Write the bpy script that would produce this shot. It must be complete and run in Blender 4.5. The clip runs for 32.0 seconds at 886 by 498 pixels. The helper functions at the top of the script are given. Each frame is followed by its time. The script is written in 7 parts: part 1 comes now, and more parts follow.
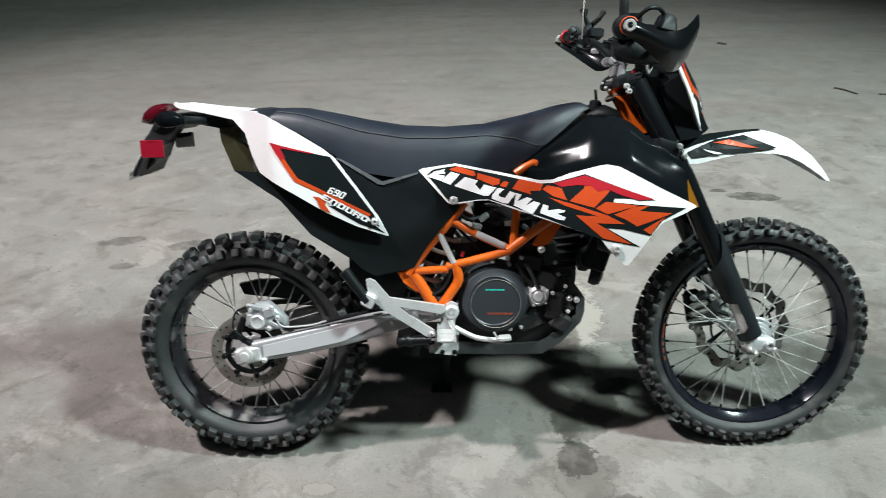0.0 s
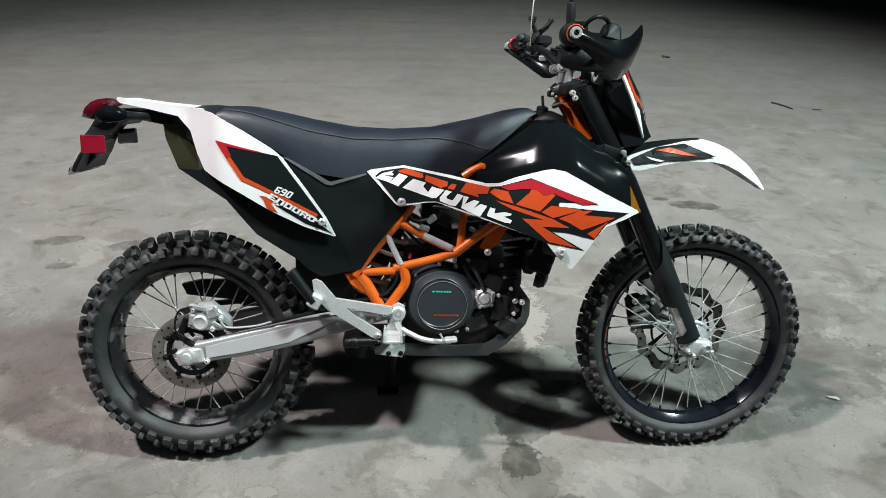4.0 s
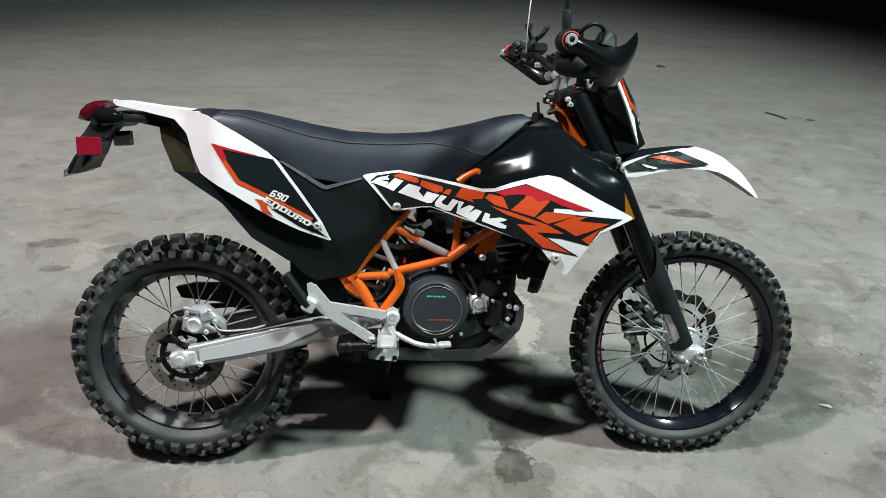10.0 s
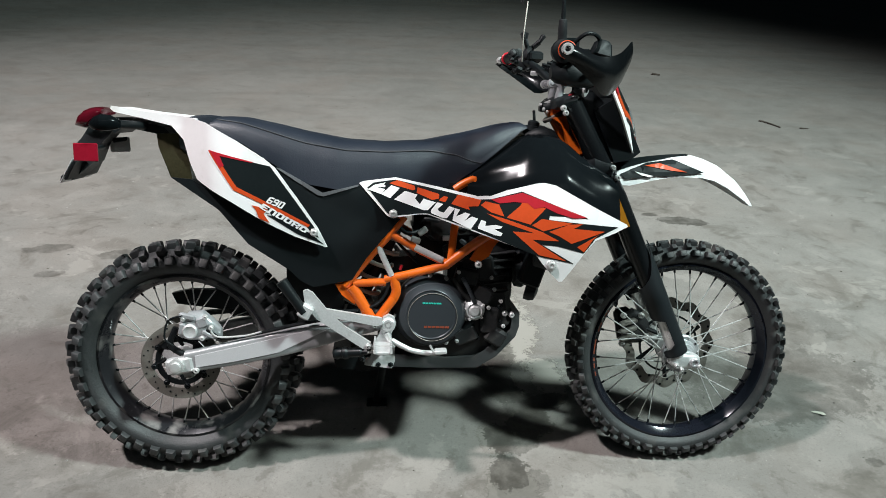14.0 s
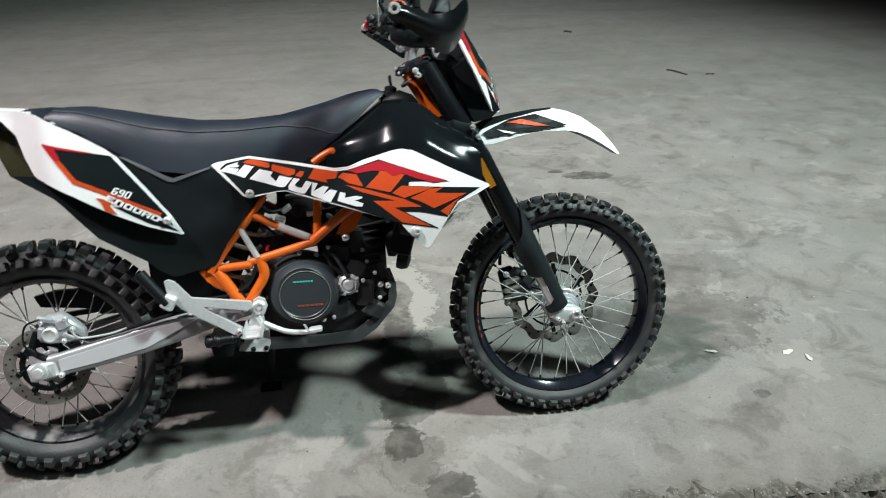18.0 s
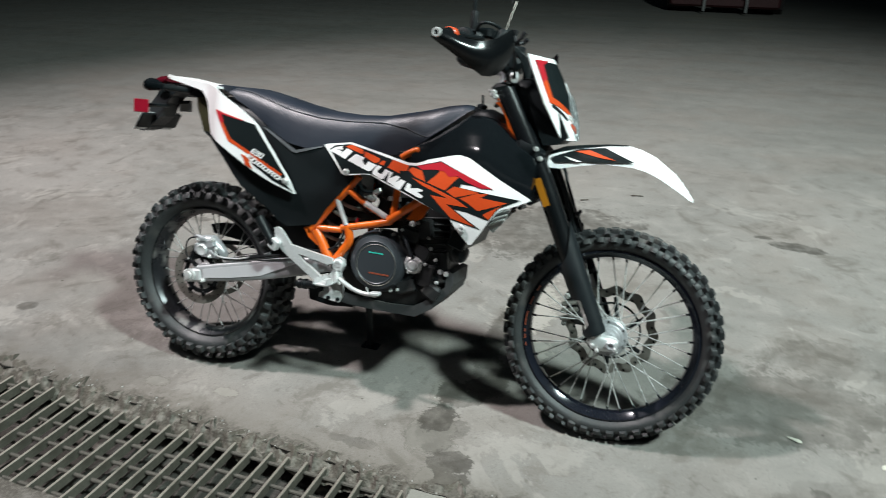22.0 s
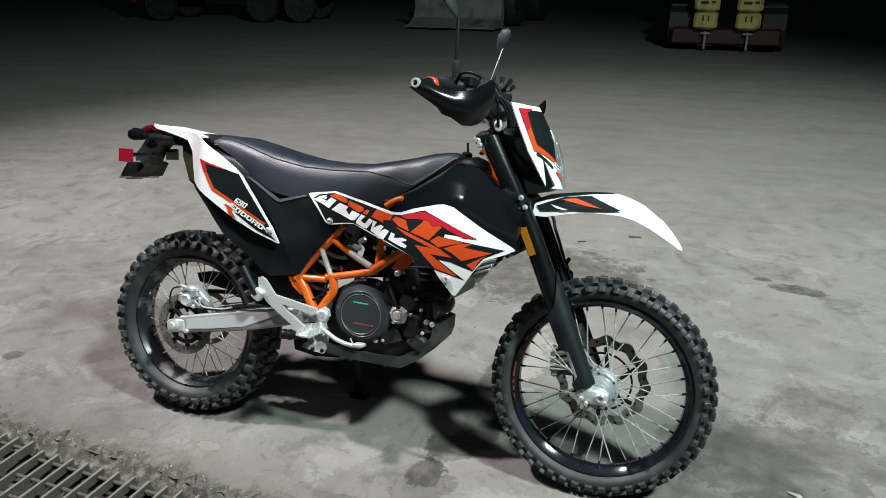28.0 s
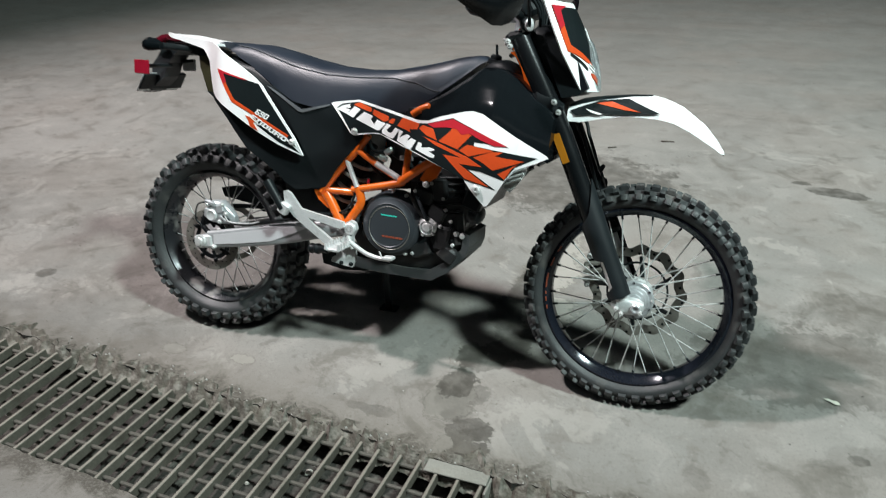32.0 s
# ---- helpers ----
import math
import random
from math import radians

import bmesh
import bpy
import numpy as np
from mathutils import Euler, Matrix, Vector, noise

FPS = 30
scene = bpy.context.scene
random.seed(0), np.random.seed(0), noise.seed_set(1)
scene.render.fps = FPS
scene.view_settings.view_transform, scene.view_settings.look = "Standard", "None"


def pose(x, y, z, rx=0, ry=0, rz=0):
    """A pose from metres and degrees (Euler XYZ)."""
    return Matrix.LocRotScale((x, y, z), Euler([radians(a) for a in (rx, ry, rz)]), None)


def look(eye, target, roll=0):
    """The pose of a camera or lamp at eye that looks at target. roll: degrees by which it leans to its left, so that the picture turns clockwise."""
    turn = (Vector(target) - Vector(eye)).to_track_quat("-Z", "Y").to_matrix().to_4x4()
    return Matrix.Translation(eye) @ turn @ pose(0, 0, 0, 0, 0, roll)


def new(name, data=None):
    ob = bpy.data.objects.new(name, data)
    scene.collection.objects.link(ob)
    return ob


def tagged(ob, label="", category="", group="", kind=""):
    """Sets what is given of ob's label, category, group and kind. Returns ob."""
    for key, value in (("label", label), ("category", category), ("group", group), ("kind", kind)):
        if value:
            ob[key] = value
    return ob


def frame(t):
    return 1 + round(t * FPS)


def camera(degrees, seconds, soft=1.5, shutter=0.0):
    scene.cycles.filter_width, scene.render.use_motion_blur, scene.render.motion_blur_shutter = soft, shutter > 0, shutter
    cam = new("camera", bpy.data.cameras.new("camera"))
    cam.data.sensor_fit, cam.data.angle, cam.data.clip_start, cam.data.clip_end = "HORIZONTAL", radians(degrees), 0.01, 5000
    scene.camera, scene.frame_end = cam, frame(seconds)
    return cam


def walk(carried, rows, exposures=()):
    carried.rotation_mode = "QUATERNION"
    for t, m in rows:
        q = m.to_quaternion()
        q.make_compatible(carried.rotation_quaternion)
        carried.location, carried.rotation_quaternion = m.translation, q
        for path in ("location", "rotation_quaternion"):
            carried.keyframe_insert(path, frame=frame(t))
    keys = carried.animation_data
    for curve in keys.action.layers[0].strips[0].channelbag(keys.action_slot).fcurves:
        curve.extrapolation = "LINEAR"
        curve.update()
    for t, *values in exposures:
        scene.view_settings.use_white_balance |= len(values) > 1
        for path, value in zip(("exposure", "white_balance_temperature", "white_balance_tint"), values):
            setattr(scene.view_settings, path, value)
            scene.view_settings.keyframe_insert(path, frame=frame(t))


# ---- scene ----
from mathutils.geometry import delaunay_2d_cdt

# ---------------------------------------------------------------- camera
cam = camera(61.8, 32.0, soft=0.75, shutter=0.7)
PATH = [
    (0, (0.469, -1.764, 1.573), (0.559, 0.026, 0.686), -0.7),
    (0.5, (0.464, -1.76, 1.569), (0.642, 0.017, 0.668), 1.5),
    (1, (0.473, -1.764, 1.566), (0.691, 0.005, 0.659), 2.3),
    (1.5, (0.476, -1.767, 1.565), (0.701, 0.002, 0.659), 2.0),
    (2, (0.473, -1.764, 1.559), (0.722, -0.005, 0.64), 2.7),
    (2.5, (0.474, -1.768, 1.561), (0.718, -0.007, 0.644), 2.7),
    (3, (0.475, -1.777, 1.563), (0.715, -0.004, 0.668), 2.4),
    (3.5, (0.473, -1.776, 1.565), (0.703, 0.005, 0.685), 1.9),
    (5.5, (0.469, -1.781, 1.567), (0.695, 0.012, 0.711), 2.4),
    (6, (0.467, -1.779, 1.568), (0.7, 0.014, 0.714), 2.4),
    (6.5, (0.471, -1.785, 1.567), (0.705, 0.008, 0.713), 2.5),
    (7, (0.467, -1.788, 1.566), (0.716, 0.005, 0.717), 3.3),
    (7.5, (0.47, -1.788, 1.567), (0.727, 0.008, 0.726), 3.4),
    (8, (0.469, -1.788, 1.569), (0.725, 0.007, 0.725), 3.1),
    (8.5, (0.468, -1.786, 1.569), (0.718, 0.013, 0.73), 3.0),
    (9, (0.469, -1.788, 1.569), (0.714, 0.012, 0.733), 2.9),
    (9.5, (0.468, -1.786, 1.566), (0.716, 0.013, 0.73), 2.7),
    (10, (0.471, -1.784, 1.562), (0.714, 0.009, 0.709), 2.6),
    (10.5, (0.468, -1.79, 1.563), (0.709, 0.001, 0.706), 2.9),
    (11, (0.465, -1.787, 1.565), (0.713, 0.006, 0.713), 3.0),
    (11.5, (0.466, -1.787, 1.565), (0.716, 0.007, 0.718), 2.8),
    (12, (0.466, -1.791, 1.567), (0.713, 0.011, 0.737), 3.0),
    (12.5, (0.466, -1.793, 1.566), (0.712, 0.013, 0.742), 3.2),
    (13, (0.466, -1.791, 1.566), (0.719, 0.011, 0.735), 2.9),
    (13.5, (0.466, -1.79, 1.567), (0.722, 0.01, 0.733), 2.9),
    (15.5, (0.471, -1.779, 1.562), (0.746, 0.008, 0.708), 2.9),
    (16, (0.472, -1.773, 1.558), (0.777, 0.007, 0.7), 3.4),
    (16.5, (0.466, -1.775, 1.555), (0.776, 0.004, 0.695), 4.0),
    (17, (0.393, -1.744, 1.559), (0.781, -0.003, 0.654), 2.2),
    (17.5, (0.471, -1.791, 1.544), (1.006, -0.094, 0.631), 1.2),
    (17.6, (0.509, -1.795, 1.539), (1.026, -0.093, 0.625), 1.6),
    (18, (0.702, -1.802, 1.548), (1.083, -0.056, 0.649), -0.6),
    (18.3, (0.787, -1.788, 1.561), (1.165, -0.073, 0.604), -3.4),
    (18.5, (0.836, -1.772, 1.548), (1.409, -0.135, 0.552), -0.7),
    (18.6, (0.921, -1.792, 1.527), (1.483, -0.148, 0.534), -1.4),
    (19, (1.101, -1.707, 1.526), (1.623, -0.076, 0.493), 1.1),
    (19.1, (1.124, -1.677, 1.527), (1.569, -0.022, 0.496), 1.1),
    (19.4, (1.353, -1.732, 1.472), (1.205, 0.046, 0.566), -3.0),
    (19.7, (1.349, -1.697, 1.541), (1.05, 0.052, 0.619), 1.3),
    (19.9, (1.417, -1.709, 1.513), (0.944, 0.001, 0.589), 0.4),
    (20, (1.422, -1.716, 1.52), (0.921, -0.012, 0.601), -0.4),
    (20.5, (1.42, -1.842, 1.547), (0.839, -0.121, 0.709), 2.5),
    (21, (1.393, -2.003, 1.53), (0.843, -0.26, 0.717), 0.6),
    (21.5, (1.486, -2.013, 1.586), (0.866, -0.296, 0.769), 2.2),
    (22, (1.524, -2.079, 1.547), (1.034, -0.311, 0.749), 0.8),
    (22.5, (1.595, -2.04, 1.56), (1.131, -0.281, 0.727), -0.3),
    (23, (1.606, -2.042, 1.555), (1.124, -0.279, 0.744), 0.0),
    (23.5, (1.602, -2.042, 1.553), (1.108, -0.269, 0.77), -0.0),
    (24, (1.6, -2.045, 1.556), (1.106, -0.265, 0.789), -0.4),
    (24.5, (1.598, -2.046, 1.557), (1.105, -0.267, 0.788), -0.7),
    (26.5, (1.419, -2.027, 1.569), (1.011, -0.23, 0.791), 0.3),
    (27, (1.465, -2.019, 1.563), (0.944, -0.235, 0.825), 1.6),
    (27.5, (1.522, -2.018, 1.57), (1.005, -0.223, 0.858), 1.8),
    (28, (1.575, -2.004, 1.572), (1.056, -0.207, 0.863), 0.2),
    (28.5, (1.564, -1.994, 1.571), (1.027, -0.208, 0.85), -0.6),
    (29, (1.566, -1.982, 1.568), (1.036, -0.204, 0.822), -1.2),
    (29.5, (1.562, -1.981, 1.564), (1.032, -0.207, 0.806), -0.6),
    (30, (1.546, -1.965, 1.57), (1.027, -0.198, 0.791), -0.2),
    (30.5, (1.537, -1.92, 1.576), (1.032, -0.232, 0.629), -1.9),
    (30.6, (1.523, -1.92, 1.579), (1.028, -0.262, 0.577), -2.7),
    (31, (1.525, -1.931, 1.559), (1.039, -0.283, 0.535), -2.1),
    (31.5, (1.525, -1.94, 1.556), (1.024, -0.278, 0.563), -1.5),
    (32, (1.541, -1.949, 1.55), (0.986, -0.268, 0.619), -1.7),
]

walk(cam, [(t, look(eye, target, roll)) for t, eye, target, roll in PATH],
     exposures=((0, 0.02), (2, -0.09), (6, -0.15), (13, -0.15), (17, -0.10), (19, -0.10), (20, -0.28), (21, -0.10), (23, -0.10), (28, -0.13), (31, -0.14), (32, -0.09)))

# ---------------------------------------------------------------- night sky and the two yard lamps
world = bpy.data.worlds.new("night")
scene.world = world
world.use_nodes = True
world.node_tree.nodes["Background"].inputs[0].default_value = (0.36, 0.62, 0.74, 1)
world.node_tree.nodes["Background"].inputs[1].default_value = 0.007


def yard_lamp(name, place, aim, colour, power, cone, radius=0.5):
    """A flood light high on a building, pointing down."""
    data = bpy.data.lights.new(name, "SPOT")
    data.energy, data.color, data.shadow_soft_size = power, colour, radius
    data.spot_size, data.spot_blend = radians(cone), 1.0
    ob = new(name, data)
    ob.matrix_basis = look(place, aim)
    return ob


yard_lamp("yard_lamp", (-4.1, -1.0, 9.0), (-0.3, 2.7, 0), (1.0, 0.925, 0.945), 6000, 65, 0.25)
yard_lamp("yard_lamp", (6.0, -2.2, 7.5), (0.5, 4.3, 0), (0.81, 1.0, 0.97), 6400, 84, 0.4)
# unseen wide fill light behind the camera, added to brighten the bike's near side
fill_data = bpy.data.lights.new("fill_light", "AREA")
fill_data.shape, fill_data.size, fill_data.size_y, fill_data.energy, fill_data.color = "RECTANGLE", 4.5, 0.7, 16, (0.95, 1.0, 1.0)
fill_light = new("fill_light", fill_data)
fill_light.matrix_basis = look((1.0, -3.4, 4.3), (1.0, 0.6, 0.4))


# ---------------------------------------------------------------- materials
def mat(name, colour, rough=0.5, metal=0.0, vary=0.15, scale=30.0, bump=0.1, fine=None, coat=0.0, dirt=None, dirt_scale=6.0, dirt_amount=0.5, spec=0.5):
    """A procedural surface: base colour varied at two scales, roughness mottling, fine relief and optional dirt."""
    m = bpy.data.materials.new(name)
    m.use_nodes = True
    nt = m.node_tree
    n, link = nt.nodes, nt.links
    bsdf = n["Principled BSDF"]
    co = n.new("ShaderNodeTexCoord")
    big, small = n.new("ShaderNodeTexNoise"), n.new("ShaderNodeTexNoise")
    for node, s, d in ((big, scale * 0.25, 4), (small, fine or scale * 8, 3)):
        link.new(co.outputs["Object"], node.inputs["Vector"])
        node.inputs["Scale"].default_value, node.inputs["Detail"].default_value = s, d
    hsv = n.new("ShaderNodeHueSaturation")
    hsv.inputs["Color"].default_value = (*colour, 1)
    add = n.new("ShaderNodeMath")
    add.operation = "ADD"
    link.new(big.outputs["Fac"], add.inputs[0])
    link.new(small.outputs["Fac"], add.inputs[1])
    rng = n.new("ShaderNodeMapRange")
    link.new(add.outputs[0], rng.inputs["Value"])
    rng.inputs["From Min"].default_value, rng.inputs["From Max"].default_value = 0.6, 1.4
    rng.inputs["To Min"].default_value, rng.inputs["To Max"].default_value = 1 - vary, 1 + vary
    link.new(rng.outputs[0], hsv.inputs["Value"])
    out = hsv.outputs["Color"]
    rr = n.new("ShaderNodeMapRange")
    link.new(big.outputs["Fac"], rr.inputs["Value"])
    rr.inputs["From Min"].default_value, rr.inputs["From Max"].default_value = 0.3, 0.7
    rr.inputs["To Min"].default_value, rr.inputs["To Max"].default_value = max(rough * 0.8, 0.02), min(rough * 1.25, 1)
    rough_out = rr.outputs[0]
    if dirt:
        dn = n.new("ShaderNodeTexNoise")
        link.new(co.outputs["Object"], dn.inputs["Vector"])
        dn.inputs["Scale"].default_value, dn.inputs["Detail"].default_value = dirt_scale, 6
        dr = n.new("ShaderNodeMapRange")
        link.new(dn.outputs["Fac"], dr.inputs["Value"])
        dr.inputs["From Min"].default_value, dr.inputs["From Max"].default_value = 0.62 - 0.2 * dirt_amount, 0.78 - 0.1 * dirt_amount
        mix = n.new("ShaderNodeMix")
        mix.data_type = "RGBA"
        link.new(dr.outputs[0], mix.inputs[0])
        link.new(out, mix.inputs[6])
        mix.inputs[7].default_value = (*dirt, 1)
        out = mix.outputs[2]
        mr = n.new("ShaderNodeMix")
        link.new(dr.outputs[0], mr.inputs[0])
        link.new(rough_out, mr.inputs[2])
        mr.inputs[3].default_value = 0.9
        rough_out = mr.outputs[0]
    link.new(out, bsdf.inputs["Base Color"])
    link.new(rough_out, bsdf.inputs["Roughness"])
    bsdf.inputs["Metallic"].default_value = metal
    bsdf.inputs["Specular IOR Level"].default_value = spec
    bsdf.inputs["Coat Weight"].default_value = coat
    if bump:
        b = n.new("ShaderNodeBump")
        b.inputs["Strength"].default_value, b.inputs["Distance"].default_value = bump, 0.004
        link.new(small.outputs["Fac"], b.inputs["Height"])
        link.new(b.outputs[0], bsdf.inputs["Normal"])
    return m


M_RUBBER = mat("tyre_rubber", (0.026, 0.0285, 0.0295), 0.52, 0, 0.35, 24, 0.25, dirt=(0.075, 0.073, 0.068), dirt_scale=14, dirt_amount=0.4)
M_BLACK = mat("black_plastic", (0.0070, 0.0094, 0.0106), 0.44, 0, 0.2, 20, 0.08, fine=900, spec=0.24)
M_GLOSS = mat("black_gloss_plastic", (0.0045, 0.006, 0.007), 0.12, 0, 0.15, 14, 0.0, spec=0.05)
M_GREY = mat("dark_grey_plastic", (0.020, 0.022, 0.024), 0.48, 0, 0.2, 20, 0.2, fine=700, spec=0.35)
M_WHITE = mat("white_plastic", (0.86, 0.86, 0.86), 0.30, 0, 0.03, 10, 0.0, dirt=(0.62, 0.60, 0.55), dirt_scale=9, dirt_amount=0.15)
M_ORANGE = mat("orange_frame_paint", (0.68, 0.120, 0.010), 0.30, 0, 0.10, 16, 0.05, coat=0.3)
M_ORANGE_D = mat("orange_decal", (0.60, 0.070, 0.016), 0.30, 0, 0.08, 16, 0.0)
M_RED_D = mat("red_decal", (0.45, 0.018, 0.030), 0.28, 0, 0.08, 16, 0.0)
M_DECAL_K = mat("black_decal", (0.0085, 0.0120, 0.0130), 0.34, 0, 0.15, 16, 0.0, spec=0.3)
M_DECAL_W = mat("white_decal", (0.86, 0.86, 0.86), 0.30, 0, 0.03, 16, 0.0)
M_SEAT = mat("seat_vinyl", (0.0135, 0.0185, 0.0285), 0.44, 0, 0.15, 20, 0.12, fine=420, spec=0.6)
# fine ribs across the seat cover
seat_nodes, seat_links = M_SEAT.node_tree.nodes, M_SEAT.node_tree.links
ribs, rib_bump = seat_nodes.new("ShaderNodeTexWave"), seat_nodes.new("ShaderNodeBump")
ribs.inputs["Scale"].default_value, ribs.inputs["Distortion"].default_value = 85, 0.3
seat_links.new(seat_nodes["Texture Coordinate"].outputs["Object"], ribs.inputs["Vector"])
rib_bump.inputs["Strength"].default_value, rib_bump.inputs["Distance"].default_value = 0.03, 0.001
seat_links.new(ribs.outputs["Fac"], rib_bump.inputs["Height"])
seat_links.new(seat_nodes["Bump"].outputs[0], rib_bump.inputs["Normal"])
seat_links.new(rib_bump.outputs[0], seat_nodes["Principled BSDF"].inputs["Normal"])
M_ALU = mat("cast_aluminium", (0.60, 0.61, 0.61), 0.36, 0.35, 0.14, 24, 0.12, dirt=(0.34, 0.33, 0.32), dirt_scale=22, dirt_amount=0.25)
M_SWING = mat("swingarm_aluminium", (0.36, 0.36, 0.37), 0.42, 0.35, 0.10, 18, 0.12, fine=500)
M_FACE = mat("swingarm_face", (0.62, 0.61, 0.63), 0.36, 0.25, 0.08, 18, 0.06, fine=500)
M_STEEL = mat("bright_steel", (0.74, 0.74, 0.73), 0.26, 0.5, 0.1, 30, 0.0)
M_DISC = mat("brake_disc_steel", (0.19, 0.18, 0.16), 0.42, 0.4, 0.2, 30, 0.1)
M_RIM = mat("black_rim", (0.018, 0.019, 0.022), 0.28, 0.3, 0.2, 20, 0.05, dirt=(0.22, 0.21, 0.20), dirt_scale=17, dirt_amount=0.52)
M_ENGINE = mat("engine_case_black", (0.022, 0.023, 0.024), 0.42, 0.3, 0.25, 30, 0.3, dirt=(0.055, 0.052, 0.047), dirt_scale=20, dirt_amount=0.4, spec=0.4)
M_COVER = mat("engine_cover_grey", (0.040, 0.046, 0.053), 0.40, 0.3, 0.10, 12, 0.04, fine=500)
M_FORK = mat("fork_tube_black", (0.006, 0.007, 0.008), 0.22, 0.1, 0.15, 20, 0.05, spec=0.4)
M_GUARD = mat("fork_guard_grey", (0.009, 0.012, 0.014), 0.42, 0, 0.12, 20, 0.1, spec=0.4)
M_TEAL = mat("teal_decal", (0.03, 0.45, 0.36), 0.4, 0, 0.05, 20, 0.0)
M_REDLENS = mat("red_lens", (0.26, 0.008, 0.022), 0.12, 0, 0.1, 20, 0.0)
M_TAILLENS = mat("tail_lens", (0.075, 0.004, 0.010), 0.10, 0, 0.1, 20, 0.0)
M_AMBER = mat("amber_reflector", (0.40, 0.15, 0.012), 0.2, 0, 0.1, 40, 0.0)
M_MUFFLER = mat("muffler_end_olive", (0.065, 0.058, 0.030), 0.38, 0.6, 0.2, 20, 0.1)
M_CLEAR = mat("grey_lens", (0.50, 0.50, 0.50), 0.25, 0, 0.1, 20, 0.0)
M_SKID = mat("skid_plate_plastic", (0.026, 0.029, 0.030), 0.55, 0, 0.2, 18, 0.2, fine=500, dirt=(0.05, 0.048, 0.044), dirt_scale=12, dirt_amount=0.4)
M_PRINT = mat("faded_print", (0.22, 0.045, 0.020), 0.5, 0, 0.2, 60, 0.0)
M_HUB = mat("machined_hub", (0.45, 0.46, 0.475), 0.28, 0.45, 0.12, 30, 0.06)
M_DUCT = mat("pale_grey_plastic", (0.42, 0.43, 0.42), 0.5, 0, 0.08, 14, 0.05)
M_LENS = mat("clear_polycarbonate", (0.80, 0.83, 0.84), 0.06, 0, 0.02, 14, 0.0)
M_LENS.node_tree.nodes["Principled BSDF"].inputs["Transmission Weight"].default_value = 0.85
M_LENS.node_tree.nodes["Principled BSDF"].inputs["IOR"].default_value = 1.25
M_EDGE_LIGHT = mat("panel_edge_highlight", (0.15, 0.155, 0.165), 0.38, 0.1, 0.25, 30, 0.05)
M_SPRING = mat("spring_white", (0.26, 0.245, 0.22), 0.4, 0, 0.1, 20, 0.0)
M_GRATE = mat("galvanised_steel", (0.100, 0.092, 0.075), 0.66, 0.1, 0.35, 14, 0.35, dirt=(0.055, 0.047, 0.036), dirt_scale=10, dirt_amount=0.6)
M_BAR_TOP = mat("pale_bar_top", (0.215, 0.195, 0.165), 0.55, 0.2, 0.25, 20, 0.3, dirt=(0.10, 0.09, 0.07), dirt_scale=12, dirt_amount=0.5)
M_ROD = mat("rusty_rod", (0.085, 0.078, 0.066), 0.75, 0.1, 0.35, 14, 0.35)
M_DIRT = mat("dirt_debris", (0.075, 0.066, 0.053), 0.95, 0, 0.6, 40, 1.0, fine=150, dirt=(0.21, 0.195, 0.17), dirt_scale=38, dirt_amount=0.75)


# ---------------------------------------------------------------- mesh helpers
def link_mesh(name, verts, faces, material, parent=None, label="", smooth=False, sharp=35):
    me = bpy.data.meshes.new(name)
    me.from_pydata([tuple(v) for v in verts], [], faces)
    bm = bmesh.new()
    bm.from_mesh(me)
    bmesh.ops.recalc_face_normals(bm, faces=bm.faces)
    bm.to_mesh(me)
    bm.free()
    if smooth:
        me.polygons.foreach_set("use_smooth", [True] * len(me.polygons))
        me.set_sharp_from_angle(angle=radians(sharp))
    me.materials.append(material)
    ob = new(name, me)
    ob.parent = parent
    if label:
        tagged(ob, label)
    return ob


def join(*pieces):
    """Joins (verts, faces) pieces into one."""
    verts, faces = [], []
    for v, f in pieces:
        k = len(verts)
        verts += list(v)
        faces += [tuple(i + k for i in q) for q in f]
    return verts, faces


def frame_of(a, b):
    """Two directions square to the way from a to b."""
    d = (Vector(b) - Vector(a)).normalized()
    u = d.cross(Vector((0, 1, 0)) if abs(d.y) < 0.9 else Vector((1, 0, 0))).normalized()
    return u, d.cross(u)


def smooth_path(points, steps=6):
    """A Catmull-Rom curve through the points."""
    p = [Vector(q) for q in points]
    p = [2 * p[0] - p[1]] + p + [2 * p[-1] - p[-2]]
    out = []
    for i in range(1, len(p) - 2):
        for k in range(steps):
            t = k / steps
            a, b, c, d = p[i - 1:i + 3]
            out.append(0.5 * (2 * b + (c - a) * t + (2 * a - 5 * b + 4 * c - d) * t * t + (3 * b - a - 3 * c + d) * t ** 3))
    return out + [p[-2]]


def tube(points, r, n=12, steps=0):
    """A round bar along the points; r is one radius, or one for each end."""
    pts = smooth_path(points, steps) if steps else [Vector(q) for q in points]
    r0, r1 = r if isinstance(r, tuple) else (r, r)
    verts, faces = [], []
    u, _ = frame_of(pts[0], pts[1])
    for i, q in enumerate(pts):
        d = (pts[min(i + 1, len(pts) - 1)] - pts[max(i - 1, 0)]).normalized()
        u = (u - d * u.dot(d)).normalized()
        w = d.cross(u)
        rad = r0 + (r1 - r0) * i / (len(pts) - 1)
        verts += [q + rad * (math.cos(2 * math.pi * k / n) * u + math.sin(2 * math.pi * k / n) * w) for k in range(n)]
    for i in range(len(pts) - 1):
        faces += [(i * n + k, i * n + (k + 1) % n, (i + 1) * n + (k + 1) % n, (i + 1) * n + k) for k in range(n)]
    faces += [tuple(range(n - 1, -1, -1)), tuple(range(len(verts) - n, len(verts)))]
    return verts, faces


